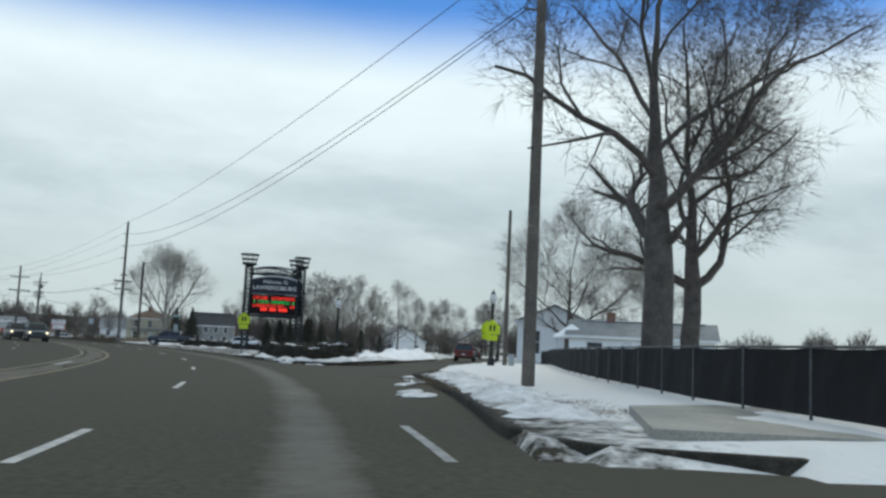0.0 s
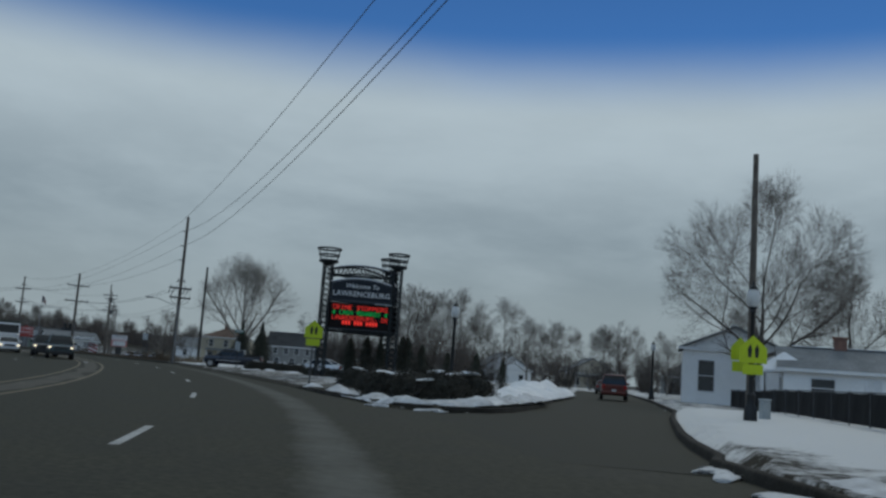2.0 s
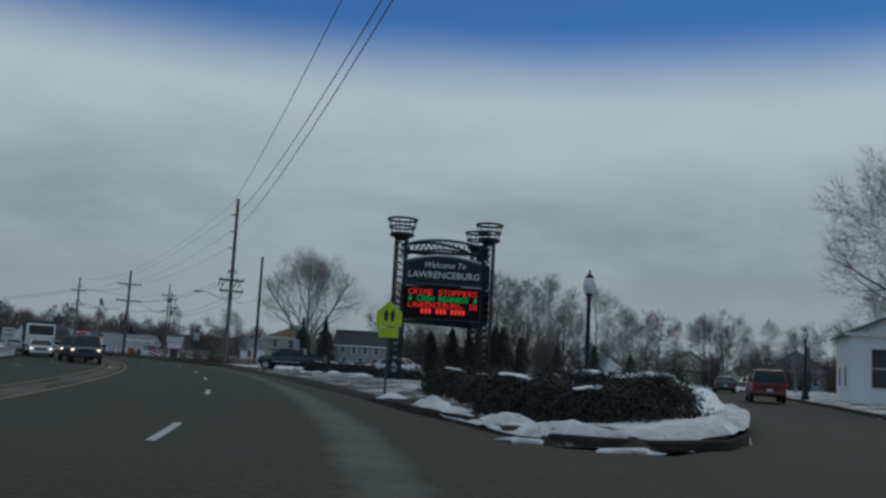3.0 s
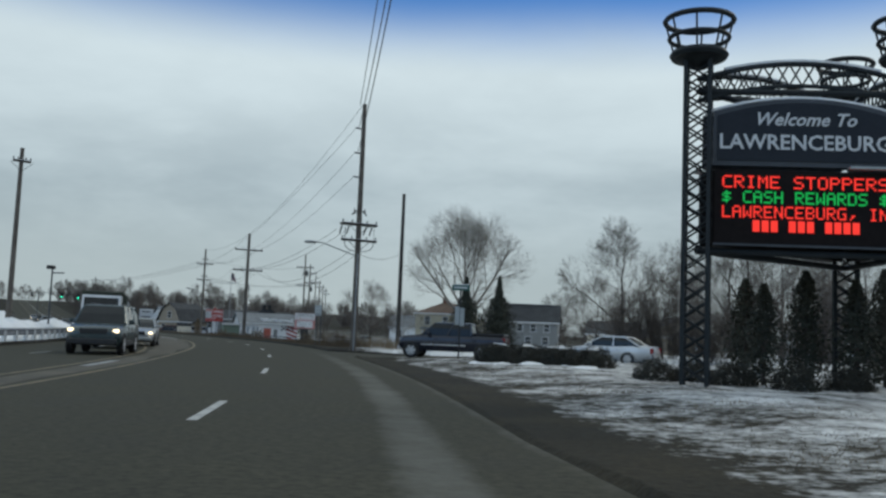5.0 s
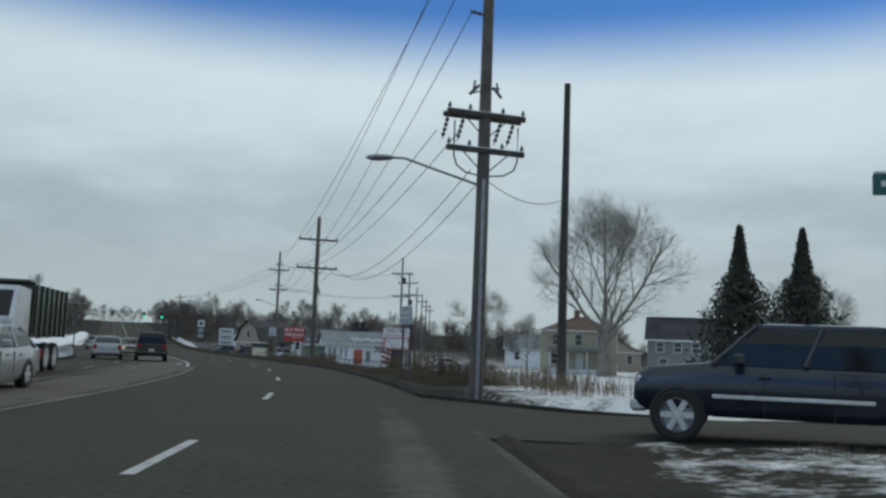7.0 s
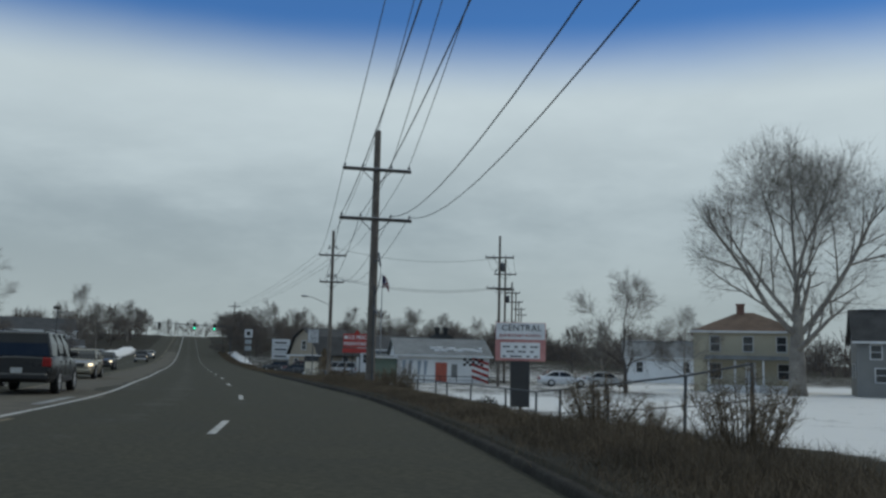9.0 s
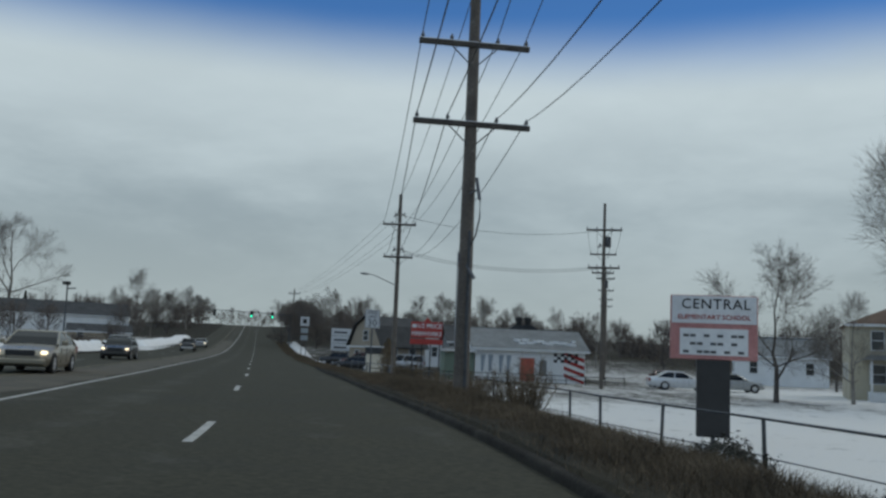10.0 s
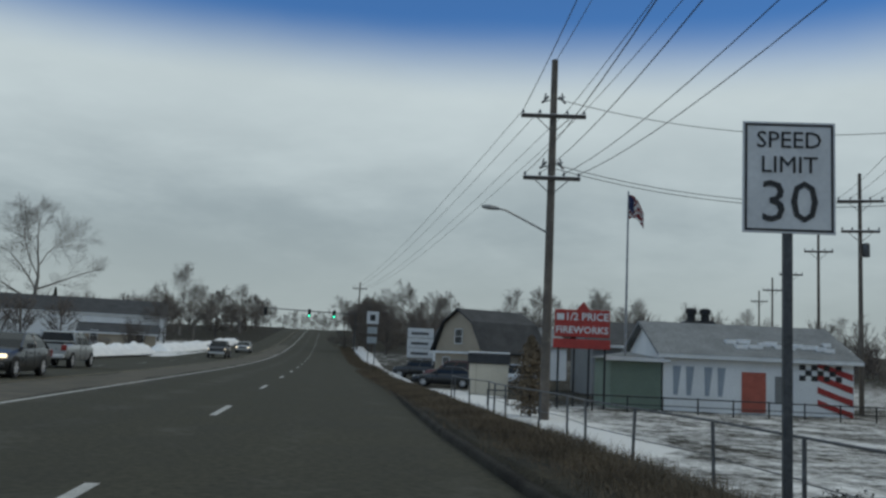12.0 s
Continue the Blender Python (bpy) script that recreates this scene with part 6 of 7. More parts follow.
# dark screened fence beside the verge
fence = thing("fence", "low chain-link fence hung with black screen cloth", "fence")
run = [(9.6, 79.0), (9.0, 66.0), (8.2, 54.6), (7.2, 40.0), (6.9, 30.0), (6.9, 23.0), (6.9, 17.4), (7.6, 10.0)]
steps = []
for (xa, ya), (xb, yb) in zip(run, run[1:]):
    n = max(1, round(math.hypot(xb - xa, yb - ya) / 2.6))
    steps += [(xa + (xb - xa) * k / n, ya + (yb - ya) * k / n) for k in range(n)]
steps.append(run[-1])
for (xa, ya), (xb, yb) in zip(steps, steps[1:]):
    za, zb = ground_z(xa, ya), ground_z(xb, yb)
    part("post", rods(((xa, ya, za - 0.4), (xa, ya, za + 1.12), 0.028), sides=8), DULL_STEEL, fence)
    part("rail", rods(((xa, ya, za + 1.08), (xb, yb, zb + 1.08), 0.022), sides=6), DULL_STEEL, fence)
    d = Vector((xb - xa, yb - ya, 0)).normalized()
    q = Vector((d.y, -d.x, 0)) * 0.03
    bm = bmesh.new()
    grid = []
    for f in np.linspace(0, 1, 6):
        sagx = q * (0.6 * math.sin(f * 9.0))
        grid.append([bm.verts.new((xa + (xb - xa) * f + sagx.x * k, ya + (yb - ya) * f + sagx.y * k, za + (zb - za) * f + h)) for h, k in ((0.06, 1.0), (0.55, 1.8), (1.06 - 0.02 * math.sin(f * 3.1), 0.2))])
    for r0, r1 in zip(grid, grid[1:]):
        for k in range(2):
            bm.faces.new((r0[k], r1[k], r1[k + 1], r0[k + 1]))
    bmesh.ops.solidify(bm, geom=bm.faces, thickness=0.012)
    part("screen_panel", bm, SCREEN, fence)

# houses beyond the first corner
house(17.6, 75.5, -12, 11.5, 6.5, 2.5, 3.75, "white", "grey", "low white ranch house with a snowy roof", "side", windows=((-0.32, 1.0, 1.2, 1.0), (0.1, 1.0, 1.2, 1.0), (0.34, 1.0, 1.2, 1.0)), door=-0.1, chimney=-0.22, snow=1.0)
gaz = thing("gazebo", "small white garden pavilion with a peaked snowy roof", "pavilion", 11.7, 75.0, ground_z(11.7, 75.0), -8)
for k in ((-1.3, -1.3), (1.3, -1.3), (1.3, 1.3), (-1.3, 1.3)):
    part("post", boxes(((k[0] - 0.1, k[1] - 0.1, -0.3), (k[0] + 0.1, k[1] + 0.1, 2.3))), TRIM, gaz)
part("roof", lathe([(2.15, 2.25), (2.15, 2.4), (0.1, 3.45)], 4), SNOW, gaz, "snow-covered roof").matrix_local = pose(0, 0, 0, 0, 0, 45)
house(12.3, 93.0, -8, 7.2, 9.0, 4.0, 5.6, "white", "grey", "white clapboard house with tall sash windows", "gable", windows=((-0.27, 0.9, 1.1, 2.2), (0.22, 0.9, 1.1, 2.2)), snow=1.0)
house(6.0, 186.0, 10, 9.0, 8.0, 3.0, 5.6, "cream", "grey", "cream bungalow among bare trees", "gable", porch=True, snow=1.0)
house(24.0, 190.0, -6, 9.0, 8.0, 3.2, 6.2, "grey", "charcoal", "grey house among bare trees", "gable", snow=1.0, chimney=0.2)
house(-9.0, 178.0, 15, 8.5, 8.0, 3.0, 5.8, "white", "grey", "small white house among bare trees", "gable", snow=1.0)
house(-27.0, 175.0, 20, 8.0, 8.0, 2.9, 5.2, "tan", "charcoal", "tan house with a snowy ridge", "gable", snow=1.0)
house(40.0, 176.0, -10, 9.0, 8.0, 3.0, 5.6, "tan", "charcoal", "tan house beside the side street", "gable", porch=True)

# houses beyond the field
house(-64.8, 197.5, 15, 9.4, 8.0, 4.9, 6.8, "yellow", "brown", "pale yellow two-storey house with a brown hip roof", "hip", z=-0.3, windows=((-0.3, 3.1, 0.8, 1.3), (0.0, 3.1, 0.8, 1.3), (0.3, 3.1, 0.8, 1.3), (-0.3, 0.7, 1.0, 1.3), (0.32, 0.7, 1.0, 1.3)), door=0.02, chimney=-0.05, porch=True)
house(-50.8, 196.0, 11, 9.2, 7.0, 3.9, 6.6, "grey", "charcoal", "grey two-storey house with a dark roof and white sashes", "side", z=-0.2, windows=((-0.34, 2.5, 0.8, 1.1), (-0.12, 2.5, 0.8, 1.1), (0.1, 2.5, 0.8, 1.1), (0.32, 2.5, 0.8, 1.1), (-0.3, 0.6, 0.9, 1.1), (0.02, 0.6, 0.9, 1.1), (0.3, 0.6, 0.9, 1.1)), snow=1.0)
house(-38.0, 198.0, 8, 7.5, 7.0, 2.5, 4.4, "cream", "charcoal", "low cream bungalow beside a grey house", "side", z=-0.2)
house(-84.0, 232.0, 20, 10.0, 8.0, 2.8, 5.0, "white", "grey", "white bungalow far beyond the field", "side", z=-0.3, snow=1.0)
house(-72.0, 238.0, 16, 9.0, 8.0, 2.8, 5.0, "tan", "charcoal", "tan bungalow far beyond the field", "gable", z=-0.3, snow=1.0)

# the pickup at the driveway, cars behind the hedge, the side street's red car
vehicle("pickup", "navy", -29.09, 98.55, 188.5, "dark navy extended-cab pickup waiting in a snowy driveway", 0.072, stripe=CHROME, category="pickup truck", group="")
vehicle("sedan", "white", -22.8, 104.4, 172, "snow-dusted white sedan parked behind a hedge", 0.02, group="parked cars")
vehicle("suv", "maroon", 3.0, 86.5, 86, "dark red car on the side street", 0.02, group="parked cars")
vehicle("sedan", "charcoal", 4.5, 118.0, 86, "dark car far up the side street", 0.02, group="parked cars")


def in_lane(kind, paint, s, o, label, lit=True, back=False):
    x, y = along(s, o)
    turn = heading(s) + (0 if back else 180)
    return vehicle(kind, paint, float(x), float(y), turn, label, float(road_z(s)), lit, group="cars in the far lanes")


def s_of(x, y):
    s_, o_ = road_coords(np.array([float(x)]), np.array([float(y)]))
    return float(s_[0])


in_lane("suv", "teal", 95.0, -6.0, "dark teal sport-utility car with lit headlamps in the far lane")
in_lane("suv", "charcoal", 102.6, -6.9, "dark grey sport-utility car in the far lane")
in_lane("sedan", "silver", 109.6, -6.4, "silver sedan with lit headlamps in the far lane")
in_lane("sedan", "white", 115.0, -9.2, "white sedan in the outer far lane")
x2, y2 = along(121.0, -9.2)
dump_truck(float(x2), float(y2), heading(121.0) + 180, "dump truck with white cab and dark green tipper")
in_lane("suv", "charcoal", 148.5, -6.1, "dark car moving off in the far lane", False, True)
in_lane("sedan", "silver", 151.5, -8.7, "silver car moving off in the outer far lane", False, True)
in_lane("sedan", "gold", 167.5, -7.0, "pale gold sedan with lit headlamps in the far lane")
in_lane("sedan", "charcoal", 197.0, -8.4, "dark grey sedan with lit headlamps in the far lane")
in_lane("pickup", "silver", 210.5, -10.3, "silver pickup in the outer far lane", False, True)
in_lane("pickup", "charcoal", 258.0, -8.4, "dark pickup with lit headlamps coming down the hill")
in_lane("sedan", "silver", 285.0, -8.4, "pale car with lit headlamps coming down the hill")

for sv, ov, kind_, paint_, label_ in ((229.0, 10.5, "sedan", "charcoal", "dark sedan parked on the snowy verge"), (236.5, 12.0, "suv", "maroon", "dark red car parked beside roadside signs"), (246.0, 10.5, "pickup", "charcoal", "dark pickup parked beside roadside signs"), (255.0, 12.5, "sedan", "silver", "silver sedan parked beside roadside signs"), (232.0, 16.0, "suv", "white", "white car parked by a kiosk")):
    px, py = (float(v) for v in along(sv, ov))
    vehicle(kind_, paint_, px, py, heading(sv) + 75, label_, ground_z(px, py) + 0.02, group="parked cars")

# guard rail before the ploughed bank
rail = thing("guard_rail", "grey steel guard rail on short white posts", "guard rail")
ss = np.arange(94, 158.5, 2.0)
rail_xy = along(ss, left_o(ss) - 0.35)
bm = bmesh.new()
prof = [(-0.03, 0.38), (0.03, 0.46), (-0.03, 0.54), (0.03, 0.62), (-0.03, 0.70)]
rr = []
for (px, py), sv in zip(rail_xy, ss):
    hd = radians(heading(sv))
    nx, ny = math.sin(hd), -math.cos(hd)
    rr.append([bm.verts.new((px + nx * k, py + ny * k, h)) for k, h in prof])
for a, b in zip(rr, rr[1:]):
    for k in range(len(prof) - 1):
        bm.faces.new((a[k], b[k], b[k + 1], a[k + 1]))
bmesh.ops.solidify(bm, geom=bm.faces, thickness=0.01)
part("rail", bm, STEEL, rail)
for px, py in rail_xy:
    part("post", boxes(((px - 0.07, py - 0.07, -0.3), (px + 0.07, py + 0.07, 0.60))), TRIM, rail)


def lot_lamp(x, y, height, base, label):
    ob = thing("lot_lamp", label, "street lamp", x, y, base, 0, "car park lamps")
    part("pole", rods(((0, 0, -0.3), (0, 0, height), 0.07, 0.05), sides=10), DULL_STEEL, ob)
    part("lamp_head", boxes(((-0.35, -0.2, height - 0.02), (0.1, 0.2, height + 0.22)), bevel=0.04), IRON, ob, "dark box lamp")
    part("bracket", boxes(((0.0, -0.04, height - 0.30), (0.95, 0.04, height - 0.22))), DULL_STEEL, ob)
    return ob


lot_lamp(-58.6, 104.4, 4.4, 0.0, "dark box-headed lamp behind the guard rail")
lot_lamp(-110.0, 156.7, 4.7, 0.1, "dark box-headed lamp beside the far snow bank")

# signs along the verge
rs_ = thing("roadside_sign", "pale grey roadside board on two posts", "sign", -44.4, 114.0, -0.1, -42)
part("board", boxes(((-0.62, -0.03, 2.25), (0.62, 0.03, 2.95)), bevel=0.02), GREY_BOARD, rs_)
part("bar", boxes(((-0.45, -0.04, 2.68), (0.4, -0.032, 2.74)), ((-0.45, -0.04, 2.48), (0.3, -0.032, 2.54))), SIGN_WHITE, rs_)
for k in (-0.42, 0.42):
    part("post", boxes(((k - 0.04, 0.03, -0.6), (k + 0.04, 0.09, 2.8))), DULL_STEEL, rs_)
st = thing("street_name_sign", "green street sign capped with snow on a tall dark post", "road sign", -27.85, 95.6, 0.15, 14)
part("post", rods(((0, 0, -0.3), (0, 0, 2.98), 0.035), sides=8), IRON, st)
plate = part("plate", boxes(((-0.38, -0.03, 2.96), (0.38, 0.03, 3.20)), bevel=0.01), SIGN_GREEN, st)
part("bar", boxes(((-0.30, -0.036, 3.05), (0.28, -0.031, 3.12))), SIGN_WHITE, plate)
part("sign_back", boxes(((-0.21, -0.05, 1.47), (-0.02, -0.035, 2.26)), ((0.0, -0.05, 1.42), (0.2, -0.035, 2.2)), bevel=0.004), GREY_BOARD, st, "grey back of a traffic sign")
part("snow_cap", boxes(((-0.37, -0.035, 3.2), (0.37, 0.035, 3.235)), bevel=0.012), SNOW, plate)

sch = thing("school_sign", "white and faded red school sign on a black pedestal", "sign", -61.8, 144.2, -0.95, 24)
brd = part("board", boxes(((-1.05, -0.12, 2.25), (1.05, 0.12, 3.85)), bevel=0.02), PINK_FACE, sch, "faded red sign cabinet")
part("face", boxes(((-1.02, -0.14, 3.15), (1.02, -0.115, 3.83))), SIGN_WHITE, brd, "white header")
part("message_face", boxes(((-0.82, -0.14, 2.36), (0.82, -0.115, 3.02))), SIGN_WHITE, brd, "white message field")
t_ = part("lettering", lettering("CENTRAL", 0.36, 0.008, 0, 1.1), BLACK_PAINT, brd, "dark capital letters")
t_.matrix_local = pose(0.04, -0.15, 3.62)
t_ = part("lettering", lettering("ELEMENTARY SCHOOL", 0.17, 0.008), SIGN_RED, brd, "red capital letters")
t_.matrix_local = pose(0, -0.15, 3.30)
for zz, row in ((2.84, "110101011"), (2.64, "011011010"), (2.44, "101110101")):
    for k, v in enumerate(row):
        if v == "1":
            part("message_bar", boxes(((-0.74 + k * 0.165, -0.146, zz - 0.035), (-0.60 + k * 0.165, -0.139, zz + 0.035))), DULL_STEEL, brd)
part("pedestal", boxes(((-0.40, -0.14, 0.35), (0.40, 0.14, 2.25)), bevel=0.02), BLACK_PAINT, sch, "black pedestal panel")
part("post", boxes(((-0.05, -0.05, -0.6), (0.05, 0.05, 0.4))), DULL_STEEL, sch)

spd = thing("speed_sign", "white speed limit sign on a steel post", "road sign", -78.22, 150.6, -0.28, 36)
part("post", boxes(((-0.03, 0.0, -0.5), (0.03, 0.05, 3.15)), bevel=0.006), DULL_STEEL, spd)
plate = part("plate", boxes(((-0.305, -0.012, 2.40), (0.305, -0.004, 3.16)), bevel=0.003), SIGN_WHITE, spd)
part("border", boxes(((-0.29, -0.015, 2.415), (0.29, -0.0125, 2.43)), ((-0.29, -0.015, 3.13), (0.29, -0.0125, 3.145)), ((-0.29, -0.015, 2.43), (-0.275, -0.0125, 3.13)), ((0.275, -0.015, 2.43), (0.29, -0.0125, 3.13))), BLACK_PAINT, plate)
for words, zz, size in (("SPEED", 3.03, 0.16), ("LIMIT", 2.86, 0.16), ("30", 2.60, 0.40)):
    part("lettering", lettering(words, size, 0.002), BLACK_PAINT, plate, "black letters").matrix_local = pose(0, -0.016, zz)

# the firework store, its sign and yard
store = house(-95.4, 192.2, 40.6, 9.4, 8.0, 2.75, 4.4, "white", "grey", "long white store with a grey roof and a painted flag mural", "side", z=-0.85, windows=(), side_windows=False)
for k in (-4.2, -3.55, -2.65, -2.0):
    part("painted_curtain", prism([(k, 0.8), (k + 0.2, 0.8), (k + 0.36, 2.2), (k - 0.04, 2.2)], -4.03, -4.01), SIDING["blue_grey"], store, "grey painted curtain")
part("door", boxes(((-0.85, -4.05, 0.1), (0.35, -4.0, 2.05)), bevel=0.02), ORANGE_DOOR, store, "orange-red double door")
part("poster", boxes(((0.8, -4.04, 0.6), (1.4, -4.01, 1.9))), SIDING["grey"], store, "grey poster")
bm = bmesh.new()
for r_ in range(3):
    for k in range(7):
        if (r_ + k) % 2 == 0:
            box(bm, (2.0 + k * 0.3, -4.04, 1.75 + r_ * 0.26), (2.3 + k * 0.3, -4.012, 2.01 + r_ * 0.26))
part("checker", bm, BLACK_PAINT, store, "black and white checks")
for k in range(4):
    z0 = 0.15 + 0.62 * k
    part("flag_stripe", prism([(2.9, z0 + 0.42), (4.65, z0 - 0.18 if k else 0.02), (4.65, z0 + 0.14), (3.9, z0 + 0.36), (2.9, z0 + 0.72)], -4.04, -4.012), SIGN_RED, store, "red painted stripe")
snow_bits = bmesh.new()
for k in range(16):
    rndv = random.Random(k)
    bx = -1.2 + k * 0.34
    zz = 3.25 + rndv.uniform(-0.1, 0.25)
    yy = -4.35 + (zz - 2.65) / (4.4 - 2.65) * 4.35
    box(snow_bits, (bx, yy - 0.35, zz - 0.02), (bx + rndv.uniform(0.3, 0.6), yy + rndv.uniform(0.1, 0.5), zz + 0.2))
part("roof_snow", snow_bits, SNOW, store, "broken snow sliding off the roof")
house(-105.2, 204.6, 40.6, 12.0, 9.0, 3.4, 5.0, "grey", "charcoal", "long grey shed behind the white store", "side", z=-0.85, windows=(), side_windows=False)
vent = thing("roof_vent", "pair of dark roof vents on a low monitor", "roof vent", -103.4, 205.9, 4.15, 40)
for k in (-0.5, 0.5):
    part("stack", lathe([(0.3, 0.0), (0.3, 0.75), (0.4, 0.78), (0.4, 1.1), (0.2, 1.2)], 12), IRON, vent).matrix_local = pose(k, 0, 0.2)
part("monitor", prism([(-1.6, 0), (1.6, 0), (0.9, 0.5), (-0.9, 0.5)], -0.6, 0.6), SHINGLE["charcoal"], vent)
house(-98.8, 186.9, 40.6, 2.5, 4.2, 2.5, 2.8, "green", "grey", "flat-roofed pale green outbuilding beside a white store", "hip", z=-0.85, windows=(), side_windows=False)
fw = thing("firework_sign", "red and white firework sale sign on four black posts", "sign", -98.75, 182.3, -0.8, 31)
face_ = part("board", boxes(((-1.3, -0.08, 3.3), (1.3, 0.08, 4.6)), bevel=0.02), SIGN_RED, fw)
part("lower_board", boxes(((-1.35, -0.06, 2.75), (1.35, 0.06, 3.2)), bevel=0.02), SIGN_RED, fw)
part("crest", prism([(-0.25, 4.6), (0.35, 4.6), (0.05, 5.0)], -0.05, 0.05), SIGN_RED, fw)
part("lettering", lettering("1/2 PRICE", 0.50, 0.01, bold=0.02), SIGN_WHITE, face_, "white letters").matrix_local = pose(0.22, -0.09, 4.25)
part("lettering", lettering("FIREWORKS", 0.46, 0.01, bold=0.02), SIGN_WHITE, face_, "white letters").matrix_local = pose(0, -0.09, 3.62)
part("bar", boxes(((-1.2, -0.095, 4.1), (-0.85, -0.082, 4.4))), SIGN_WHITE, face_)
for k in (-1.1, -0.35, 0.35, 1.1):
    part("post", boxes(((k - 0.05, -0.05, -0.5), (k + 0.05, 0.05, 2.8))), IRON, fw)
flag = thing("flagpole", "tall pale flagpole with a limp striped flag", "flagpole", -98.2, 185.6, -0.7, 0)
part("pole", rods(((0, 0, -0.3), (0, 0, 10.8), 0.075, 0.045), sides=10), STEEL, flag)
bm = bmesh.new()
rows_ = []
for k in range(9):
    f = k / 8
    rows_.append([bm.verts.new((0.05 + 0.85 * f, 0.05 * math.sin(5 * f), 10.6 - 1.05 * f * f - (1.25 - 0.45 * f) * h)) for h in np.linspace(0, 1, 10)])
for a, b in zip(rows_, rows_[1:]):
    for k in range(9):
        bm.faces.new((a[k], b[k], b[k + 1], a[k + 1]))
bmesh.ops.solidify(bm, geom=bm.faces, thickness=0.006)
cloth = part("flag", bm, FLAG_RED, flag, "red and white striped cloth")
cloth.data.materials.append(SIGN_WHITE)
for p_ in cloth.data.polygons:
    p_.material_index = int((10.62 - p_.center.z - 1.05 * ((p_.center.x - 0.05) / 0.55) ** 2) / 0.14) % 2
part("canton", prism([(0.05, 9.9), (0.3, 9.6), (0.3, 10.35), (0.05, 10.6)], -0.03, 0.06), FLAG_BLUE, cloth)

kio = thing("kiosk", "small cream roadside kiosk with a flat dark snowy roof", "kiosk", -108.7, 188.4, -0.75, 36)
part("wall", boxes(((-1.15, -0.9, -0.4), (1.15, 0.9, 1.75)), bevel=0.02), SIDING["cream"], kio)
part("roof", boxes(((-1.25, -1.0, 1.75), (1.25, 1.0, 2.35)), bevel=0.03), SHINGLE["charcoal"], kio)
part("roof_snow", boxes(((-1.22, -0.97, 2.35), (1.22, 0.97, 2.45)), bevel=0.03), SNOW, kio)
part("corner_seam", boxes(((-0.75, -0.915, 0), (-0.72, -0.895, 1.75))), SIDING["tan"], kio)
house(-121.6, 205.6, -18, 7.0, 6.0, 2.2, 5.6, "tan", "charcoal", "barn-like tan house with a dark gambrel roof", "gambrel", z=-0.4, windows=((0.0, 2.9, 1.0, 1.1), (-0.25, 0.6, 0.9, 1.1)))
house(-134.0, 224.0, 55, 12.0, 9.0, 3.0, 4.8, "white", "grey", "low white roadside shop with a snowy roof", "side", z=0.0, snow=1.0)


def panel_sign(x, y, base, turn, w, z0, z1, rows_n, label, frame=SIGN_WHITE):
    ob = thing("panel_sign", label, "sign", x, y, base, turn, "roadside panel signs")
    h = (z1 - z0) / rows_n
    for k in range(rows_n):
        p_ = part("panel", boxes(((-w / 2, -0.1, z0 + k * h + 0.05), (w / 2, 0.1, z0 + (k + 1) * h)), bevel=0.02), frame, ob)
        part("bar", boxes(((-w * 0.36, -0.11, z0 + k * h + 0.35 * h), (w * 0.3, -0.102, z0 + k * h + 0.6 * h))), DULL_STEEL, p_)
    for k in (-0.4, 0.4):
        part("post", boxes(((k * w - 0.06, -0.04, -0.4), (k * w + 0.06, 0.04, z1))), DULL_STEEL, ob)
    return ob


panel_sign(-138.4, 216.3, 0.3, 42, 2.7, 0.8, 3.9, 3, "white three-tier roadside sign with unreadable words")
hw = thing("highway_sign", "white route sign above two small plates on posts", "road sign", -135.2, 205.7, float(road_z(s_of(-135, 206))), 44)
for k in (-0.3, 0.3):
    part("post", boxes(((k - 0.04, 0.0, -0.4), (k + 0.04, 0.05, 5.0))), DULL_STEEL, hw)
part("plate", boxes(((-0.55, -0.02, 3.9), (0.55, 0.0, 5.05))), SIGN_WHITE, hw)
part("mark", boxes(((-0.25, -0.03, 4.2), (0.25, -0.021, 4.75))), BLACK_PAINT, hw)
part("small_plate", boxes(((-0.45, -0.02, 3.0), (0.45, 0.0, 3.6))), GREY_BOARD, hw)
part("small_plate", boxes(((-0.45, -0.02, 2.1), (0.45, 0.0, 2.7))), GREY_BOARD, hw)

# signals on the hill
sig_s = s_of(-186, 246)
xs, ys = along(sig_s, 6.5)
sig = thing("traffic_signal", "traffic signals on a long mast arm across the climbing road", "traffic light", float(xs), float(ys), float(road_z(sig_s)), heading(sig_s) - 90)
part("mast", rods(((0, 0, -0.5), (0, 0, 6.4), 0.16, 0.12), ((0, 0, 6.0), (-16, 0, 6.4), 0.10, 0.06), sides=10), DULL_STEEL, sig)
for k, lit_ in ((-3.5, True), (-7.5, True), (-14.5, False)):
    hd_ = part("signal_head", boxes(((k - 0.25, -0.25, 5.2), (k + 0.25, 0.15, 6.5)), bevel=0.03), IRON, sig)
    part("lens", rods(((k, -0.25, 5.45), (k, -0.30, 5.45), 0.16), sides=12), SIGNAL_GREEN if lit_ else IRON, hd_)

